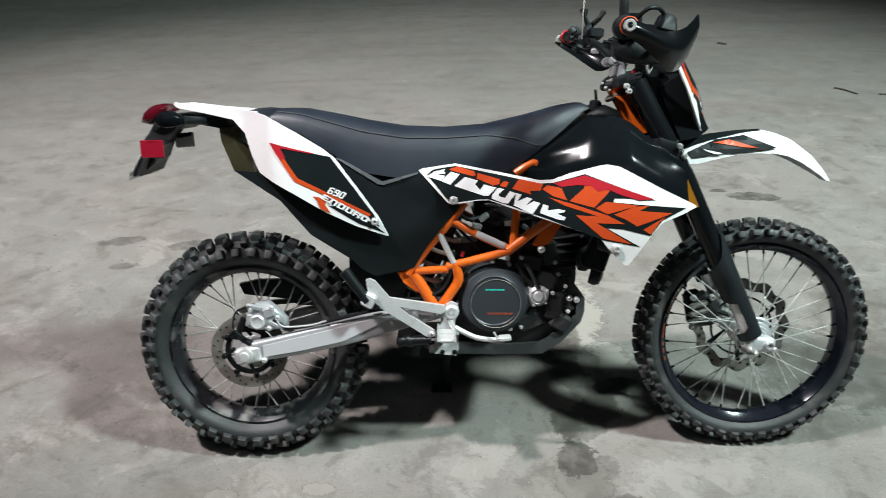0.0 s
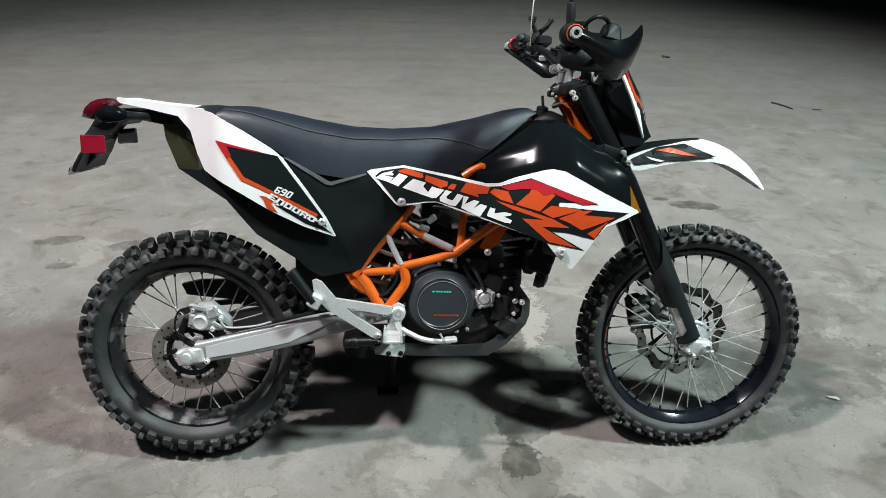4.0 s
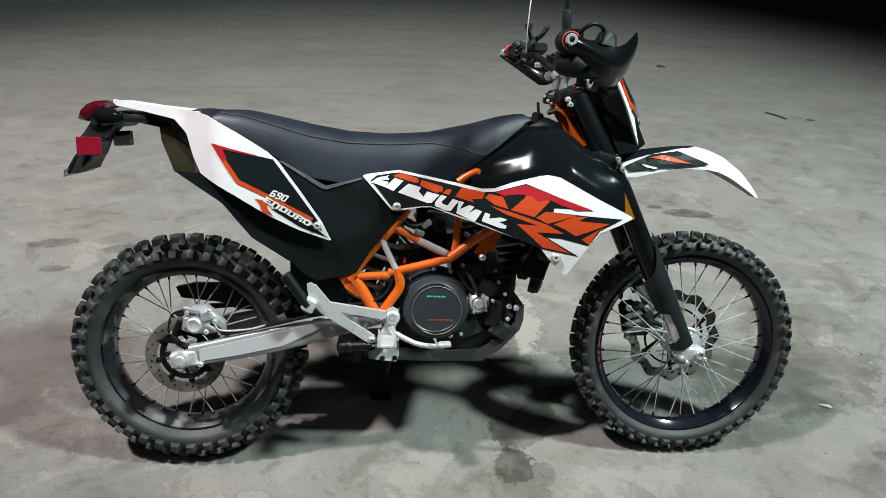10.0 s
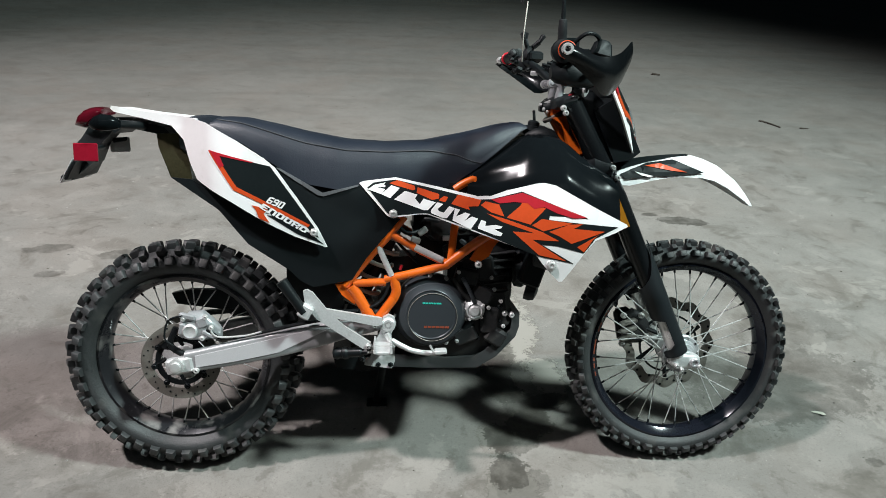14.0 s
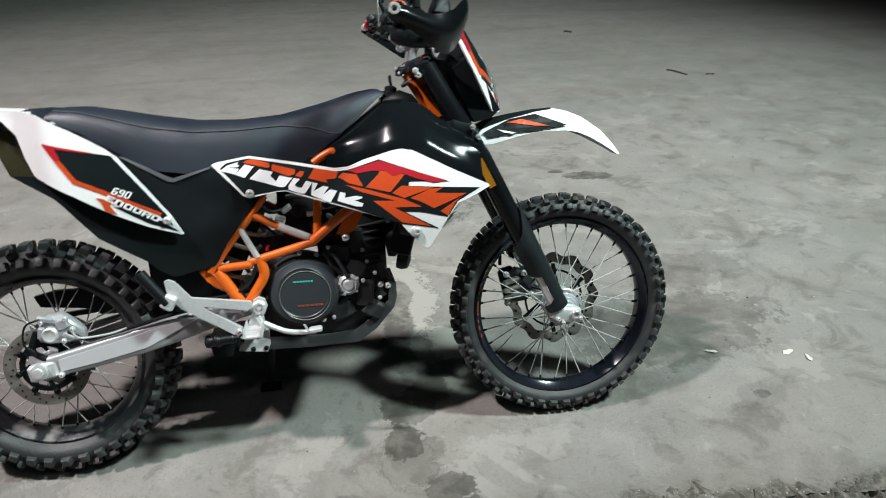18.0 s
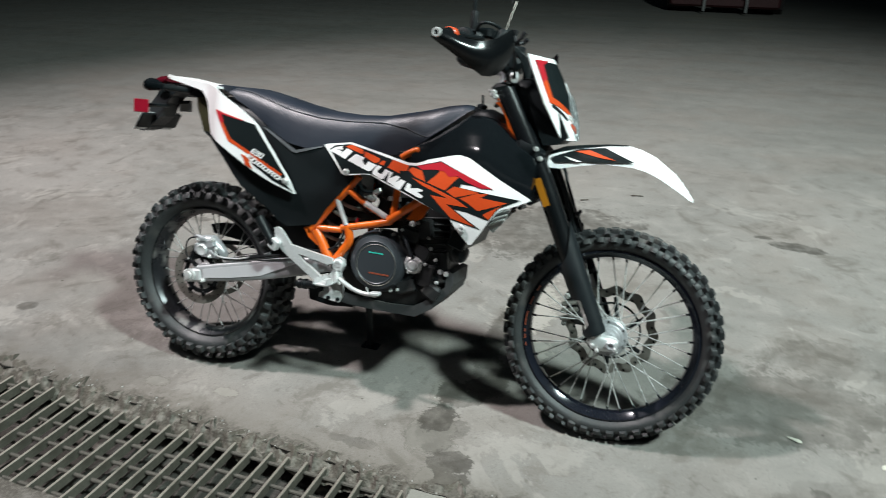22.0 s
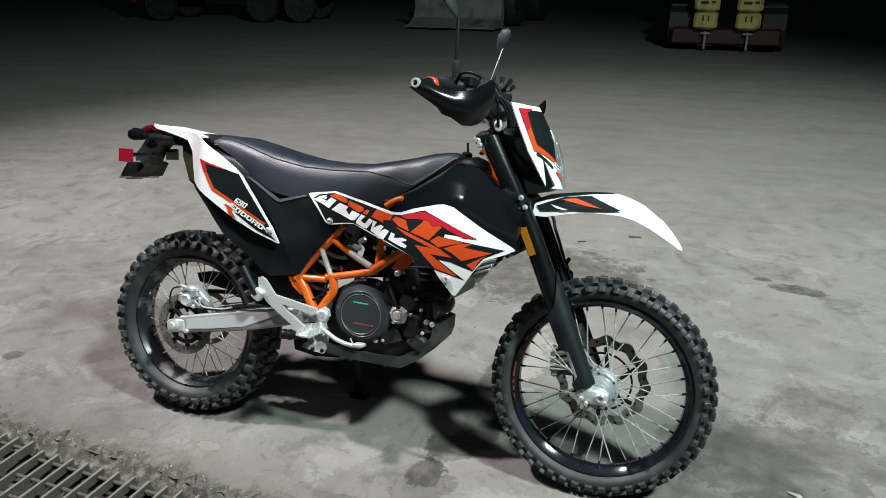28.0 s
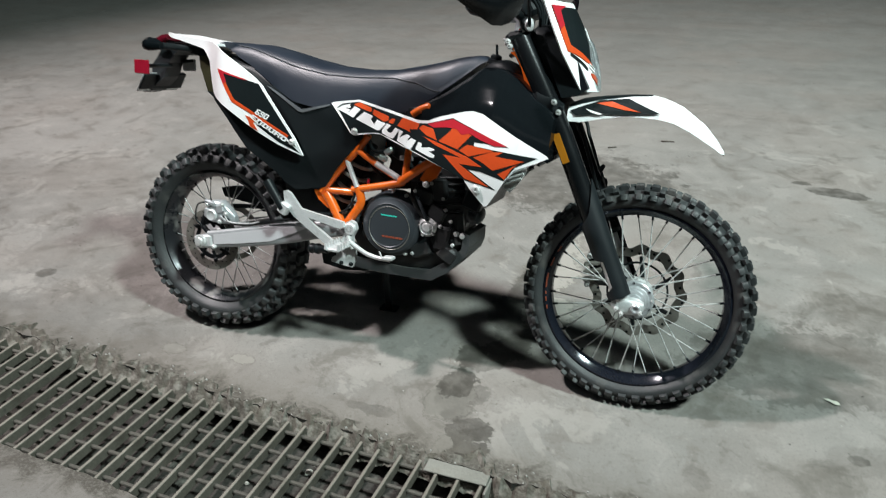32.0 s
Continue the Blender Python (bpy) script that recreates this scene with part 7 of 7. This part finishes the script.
# ---------------------------------------------------------------- litter on the ground
M_LEAF = mat("dry_leaf", (0.50, 0.49, 0.42), 0.7, 0, 0.2, 60, 0.4)
M_STICK = mat("twig_bark", (0.045, 0.036, 0.028), 0.9, 0, 0.3, 60, 0.5)
M_LITTER = mat("paper_scrap", (0.38, 0.37, 0.33), 0.8, 0, 0.3, 40, 0.3)
M_STONE = mat("small_stone", (0.33, 0.32, 0.30), 0.9, 0, 0.35, 60, 0.5)


def dry_leaf(x, y, size, turn):
    """A curled dry leaf with a raised midrib."""
    verts, faces = [], []
    n = 10
    for i in range(n + 1):
        t = i / n
        w = 0.22 * math.sin(math.pi * t ** 0.8) * (1 + 0.25 * math.sin(9 * t))
        lift = 0.10 * math.sin(math.pi * t) + 0.02
        verts += [Vector((t - 0.5, -w, 0.01 + 0.10 * w)), Vector((t - 0.5, 0, lift * 0.8)), Vector((t - 0.5, w, 0.02 + 0.28 * w))]
    for i in range(n):
        for j in (0, 1):
            faces.append((3 * i + j, 3 * i + j + 1, 3 * i + 4 + j, 3 * i + 3 + j))
    m = pose(x, y, 0.001, 0, 0, turn)
    up = [m @ (v * size) for v in verts]
    ob = link_mesh("dry_leaf", up + [v - Vector((0, 0, 0.0012)) for v in up], faces + [tuple(k + len(up) for k in reversed(f)) for f in faces], M_LEAF, smooth=True)
    return tagged(ob, "small pale dry leaf lying on the concrete", "leaf", "dry leaves")


dry_leaf(2.121, 0.168, 0.050, 155)
dry_leaf(2.391, 0.100, 0.055, 20)
dry_leaf(2.44, 0.055, 0.045, 80)


def twig(points, r):
    v, f = tube([(*p, r * 0.9) for p in points], (r, r * 0.6), 7, 3)
    return tagged(link_mesh("twig", v, f, M_STICK, smooth=True), "thin dark twig lying on the concrete", "twig", "twigs")


twig([(4.045, 4.167), (4.09, 4.096), (4.125, 3.956)], 0.008)
twig([(4.3, 3.947), (4.369, 3.933)], 0.006)
twig([(3.82, 6.098), (3.891, 6.046)], 0.012)
twig([(1.185, 2.329), (1.231, 2.353)], 0.005)
twig([(1.481, 2.513), (1.556, 2.525)], 0.005)

rndl = random.Random(21)


def stones(name, count, where, size, material, label):
    """Loose grit: many small angular lumps in one object."""
    pieces = []
    for _ in range(count):
        x, y, z = where()
        s = rndl.uniform(0.35, 1.0) * size
        v, f = box((x, y, z + s * 0.25), (s * rndl.uniform(0.7, 1.4), s, s * 0.6), (rndl.uniform(-20, 20), rndl.uniform(-20, 20), rndl.uniform(0, 180)), taper=rndl.uniform(0.4, 0.8))
        pieces.append((v, f))
    ob = link_mesh(name, *join(*pieces), material)
    return tagged(ob, label, "debris", kind="stuff")


def near_drain():
    x = rndl.uniform(-0.6, 2.9)
    x = round(x * 2.5) / 2.5 + rndl.gauss(0, 0.10)
    return x, trench_y(x, True) + 0.01 + abs(rndl.gauss(0, 0.028)), 0.0


def over_yard():
    return rndl.uniform(-1.6, 3.6), rndl.uniform(-0.2, 5.0), 0.0


stones("grit", 130, near_drain, 0.006, M_DIRT, "dark dirt crumbs along the drain edge")
stones("grit", 130, near_drain, 0.007, M_STONE, "pale chips along the drain edge")
stones("grit", 150, over_yard, 0.006, M_STONE, "pale grit scattered over the yard")
stones("grit", 110, over_yard, 0.007, M_DIRT, "dark grit scattered over the yard")


def dirt_strip(name, x0, x1, inner, outer, low, seed):
    """Crumbled dirt and broken concrete that slopes from the drain's far edge down to the grate."""
    nx, ny = int((x1 - x0) / 0.011), 12
    verts, faces = [], []
    for i in range(nx + 1):
        x = x0 + (x1 - x0) * i / nx
        reach = 0.55 + 0.8 * noise.noise((x * 5, seed, 0)) + 0.7 * noise.noise((x * 24, seed, 3)) + 0.4 * noise.noise((x * 60, seed, 9))
        for j in range(ny + 1):
            t = j / ny
            y = trench_y(x, True) + outer * max(0.1, reach) * (1 - t) + inner * (0.9 + 0.4 * noise.noise((x * 9, seed, 7))) * t
            z = 0.004 * min(1, 4 * t) - low * t ** 1.4 + (0.016 * noise.noise((x * 26, y * 26, seed)) + 0.010 * noise.noise((x * 70, y * 70, seed))) * min(1, 5 * t)
            z += 0.011 * math.exp(-((t - 0.3) / 0.22) ** 2)
            verts.append((x, y, z - (0.003 if j == 0 else 0)))
    w = ny + 1
    faces = [(i * w + j, i * w + w + j, i * w + w + 1 + j, i * w + j + 1) for i in range(nx) for j in range(ny)]
    return tagged(link_mesh(name, verts, faces, M_DIRT, smooth=True), "packed dark dirt along the broken drain edge", "dirt", kind="stuff")


dirt_strip("dirt_bank", -2.2, -0.42, -0.05, 0.075, 0.06, 3.0)
dirt_strip("dirt_bank", -0.42, 1.16, -0.045, 0.075, 0.05, 4.0)
dirt_strip("dirt_bank", 1.14, 3.6, -0.085, 0.085, 0.10, 8.0)


def in_drain():
    x = rndl.uniform(-0.6, 2.6)
    return x, trench_y(x, True) - rndl.uniform(0.08, 0.4), -0.085


stones("litter", 24, in_drain, 0.022, M_LITTER, "pale scraps of litter in the drain")


M_BUCKET = mat("worn_steel", (0.30, 0.30, 0.28), 0.6, 0.3, 0.3, 6, 0.3, dirt=(0.12, 0.10, 0.08), dirt_scale=2.0, dirt_amount=0.6)
M_YELLOW = mat("machine_yellow", (0.58, 0.48, 0.16), 0.5, 0, 0.2, 5, 0.1, dirt=(0.10, 0.08, 0.05), dirt_scale=3.0, dirt_amount=0.5)
M_DARKM = mat("machine_dark_paint", (0.030, 0.026, 0.026), 0.6, 0, 0.3, 4, 0.1)
M_REDM = mat("machine_red_paint", (0.05, 0.008, 0.010), 0.5, 0, 0.3, 4, 0.1)
M_PIPE = mat("grey_pipe", (0.30, 0.30, 0.30), 0.5, 0.2, 0.2, 4, 0.1)


def mpart(name, piece, material, parent, label=""):
    return link_mesh(name, piece[0], piece[1], material, parent, label, True, 35)


def wheel_loader(x, y, turn):
    root = new("wheel_loader")
    root.matrix_basis = pose(x, y, 0, 0, 0, turn)
    tagged(root, "dark wheel loader with a worn steel bucket on the ground", "loader")
    prof = [(0.0, 0.06), (-0.75, 0.06), (-0.78, 0.10), (-0.55, 0.16), (-0.28, 0.30), (-0.16, 0.55), (-0.18, 0.85), (-0.30, 0.98), (-0.20, 1.0), (-0.02, 0.85), (0.06, 0.5)]
    v = [Vector((s * 1.28, a, b)) for s in (-1, 1) for a, b in prof]
    n = len(prof)
    f = [tuple(range(n)), tuple(range(2 * n - 1, n - 1, -1))] + [(i, (i + 1) % n, n + (i + 1) % n, n + i) for i in range(n)]
    bucket = mpart("bucket", (v, f), M_BUCKET, root, "worn grey steel bucket")
    mpart("cutting_edge", box((0, -0.80, 0.075), (2.62, 0.14, 0.03), bevel=0.006), M_BUCKET, bucket)
    for s in (-1, 1):
        mpart("lift_arm", tube([(s * 0.55, 0.0, 0.5), (s * 0.55, 0.6, 1.0), (s * 0.5, 1.6, 1.7)], 0.11, 10, 4), M_YELLOW, root, "yellow lift arm")
        for yy in (1.6, 4.2):
            w = mpart("tyre", lathe([(0.35, -0.26), (0.70, -0.27), (0.76, -0.2), (0.78, 0.0), (0.76, 0.2), (0.70, 0.27), (0.35, 0.26)], (s * 1.05, yy, 0.78), (1, 0, 0), 28), M_RUBBER, root, "large black tyre")
            mpart("rim", lathe([(0.34, -0.2), (0.36, 0.0), (0.34, 0.2), (0.0, 0.1)], (s * 1.05, yy, 0.78), (1, 0, 0), 20), M_YELLOW, w, "yellow rim")
    mpart("chassis", box((0, 3.0, 1.1), (1.3, 3.9, 0.8), bevel=0.08), M_DARKM, root, "dark chassis")
    mpart("engine_hood", box((0, 4.3, 1.8), (1.3, 1.7, 0.8), bevel=0.12), M_YELLOW, root, "yellow hood")
    cab = mpart("cab", box((0, 2.7, 2.3), (1.35, 1.3, 1.6), bevel=0.08), M_DARKM, root, "dark cab")
    mpart("windscreen", box((0, 2.04, 2.45), (1.1, 0.02, 1.1), bevel=0.005), M_GLOSS, cab, "dark windscreen")
    return root


wheel_loader(-4.0, 18.9, -6)


def tracked_machine(x, y, turn):
    root = new("tracked_machine")
    root.matrix_basis = pose(x, y, 0, 0, 0, turn)
    tagged(root, "dark tracked machine with two yellow boxes in front", "tracked machine")
    for s in (-1, 1):
        prof = [(-1.6, 0.45), (-1.45, 0.12), (-1.2, 0.0), (1.2, 0.0), (1.5, 0.14), (1.6, 0.45), (1.45, 0.74), (1.2, 0.86), (-1.2, 0.86), (-1.48, 0.74)]
        w = 0.22
        v = [Vector((s * 0.90 + e * w, a + 1.5, b)) for e in (-1, 1) for a, b in prof]
        n = len(prof)
        f = [tuple(range(n)), tuple(range(2 * n - 1, n - 1, -1))] + [(i, (i + 1) % n, n + (i + 1) % n, n + i) for i in range(n)]
        track = mpart("track", (v, f), M_DARKM, root, "dark crawler track")
        for i in range(9):
            mpart("grouser", box((s * 0.90, 0.3 + i * 0.3, 0.868), (0.46, 0.05, 0.04)), M_DARKM, track)
        b = mpart("tool_box", box((s * 0.40, -0.30, 0.62), (0.46, 0.34, 0.32), (8, 0, 0), bevel=0.05), M_YELLOW, root, "worn yellow box")
        mpart("upper_box", box((s * 0.40, -0.30, 0.97), (0.48, 0.34, 0.34), (8, 0, 0), bevel=0.05), M_YELLOW, b, "worn yellow upper box")
        mpart("slot", box((s * 0.40 - 0.05, -0.468, 0.96), (0.16, 0.03, 0.05), (8, 0, 0), bevel=0.008), M_DARKM, b, "dark slot")
        mpart("slot", box((s * 0.40 + 0.12, -0.468, 0.97), (0.08, 0.03, 0.05), (8, 0, 0), bevel=0.008), M_DARKM, b, "dark slot")
        for dx in (-0.05, 0.05):
            mpart("latch", box((s * 0.40 + dx, -0.478, 0.66), (0.03, 0.02, 0.11), (8, 0, 0), bevel=0.004), M_DARKM, b, "dark latch")
        mpart("lug", box((s * 0.40, -0.30, 1.22), (0.34, 0.25, 0.16), (8, 0, 0), taper=0.7, bevel=0.03), M_BUCKET, b, "grey lug on the box")
        mpart("rod", tube([(s * 0.40 + 0.02, -0.36, 0.40), (s * 0.40 + 0.02, -0.34, 0.06)], 0.025, 10), M_PIPE, root, "grey hanging rod")
        mpart("rod_head", box((s * 0.40 + 0.02, -0.37, 0.37), (0.18, 0.05, 0.04), bevel=0.01), M_PIPE, root, "grey rod head")
    mpart("cross_beam", box((0, -0.12, 0.30), (2.1, 0.22, 0.34), bevel=0.04), M_REDM, root, "dark red cross beam")
    mpart("deck", box((0, 1.5, 1.25), (1.7, 2.6, 0.6), bevel=0.08), M_DARKM, root, "dark deck")
    mpart("cabin", box((0.2, 1.9, 2.1), (1.2, 1.3, 1.2), bevel=0.1), M_DARKM, root, "dark cabin")
    return root


tracked_machine(2.74, 14.7, -4)


def truck(x, y, turn, material, label):
    root = new("lorry")
    root.matrix_basis = pose(x, y, 0, 0, 0, turn)
    tagged(root, label, "lorry")
    mpart("chassis", box((0, 0, 0.85), (6.0, 0.9, 0.3), bevel=0.04), M_DARKM, root, "dark chassis")
    cab = mpart("cab", box((-2.4, 0, 1.75), (1.7, 2.3, 1.9), bevel=0.15), material, root, "dark red cab")
    mpart("windscreen", box((-3.26, 0, 2.15), (0.03, 1.9, 0.8), bevel=0.01), M_GLOSS, cab, "dark windscreen")
    mpart("bumper", box((-3.2, 0, 0.7), (0.25, 2.3, 0.4), bevel=0.06), material, root, "dark red bumper")
    mpart("load_bed", box((0.9, 0, 1.5), (4.2, 2.3, 1.0), bevel=0.06), material, root, "dark red load bed")
    for xx in (-2.3, 1.0, 2.2):
        for s in (-1, 1):
            w = mpart("tyre", lathe([(0.25, -0.15), (0.46, -0.16), (0.5, -0.1), (0.5, 0.1), (0.46, 0.16), (0.25, 0.15)], (xx, s * 0.98, 0.5), (0, 1, 0), 24), M_RUBBER, root, "black lorry tyre")
            mpart("rim", lathe([(0.26, -0.1), (0.24, 0.0), (0.26, 0.1)], (xx, s * 0.98, 0.5), (0, 1, 0), 16), M_PIPE, w, "grey rim")
    return root


truck(-11.5, 20.2, 8, M_REDM, "dark red lorry parked at the edge of the yard")
v, f = tube([(4.6, 20.0, 1.35), (9.2, 21.0, 1.55)], 0.16, 12)
rail = tagged(new("steel_pipe"), "long grey steel pipe lying on dark stands", "pipe")
mpart("pipe", (v, f), M_PIPE, rail, "grey pipe")
for x, y, z in ((5.2, 20.13, 1.2), (8.6, 20.87, 1.36)):
    mpart("stand", box((x, y, z / 2), (0.25, 0.25, z), taper=0.6), M_DARKM, rail, "dark stand")
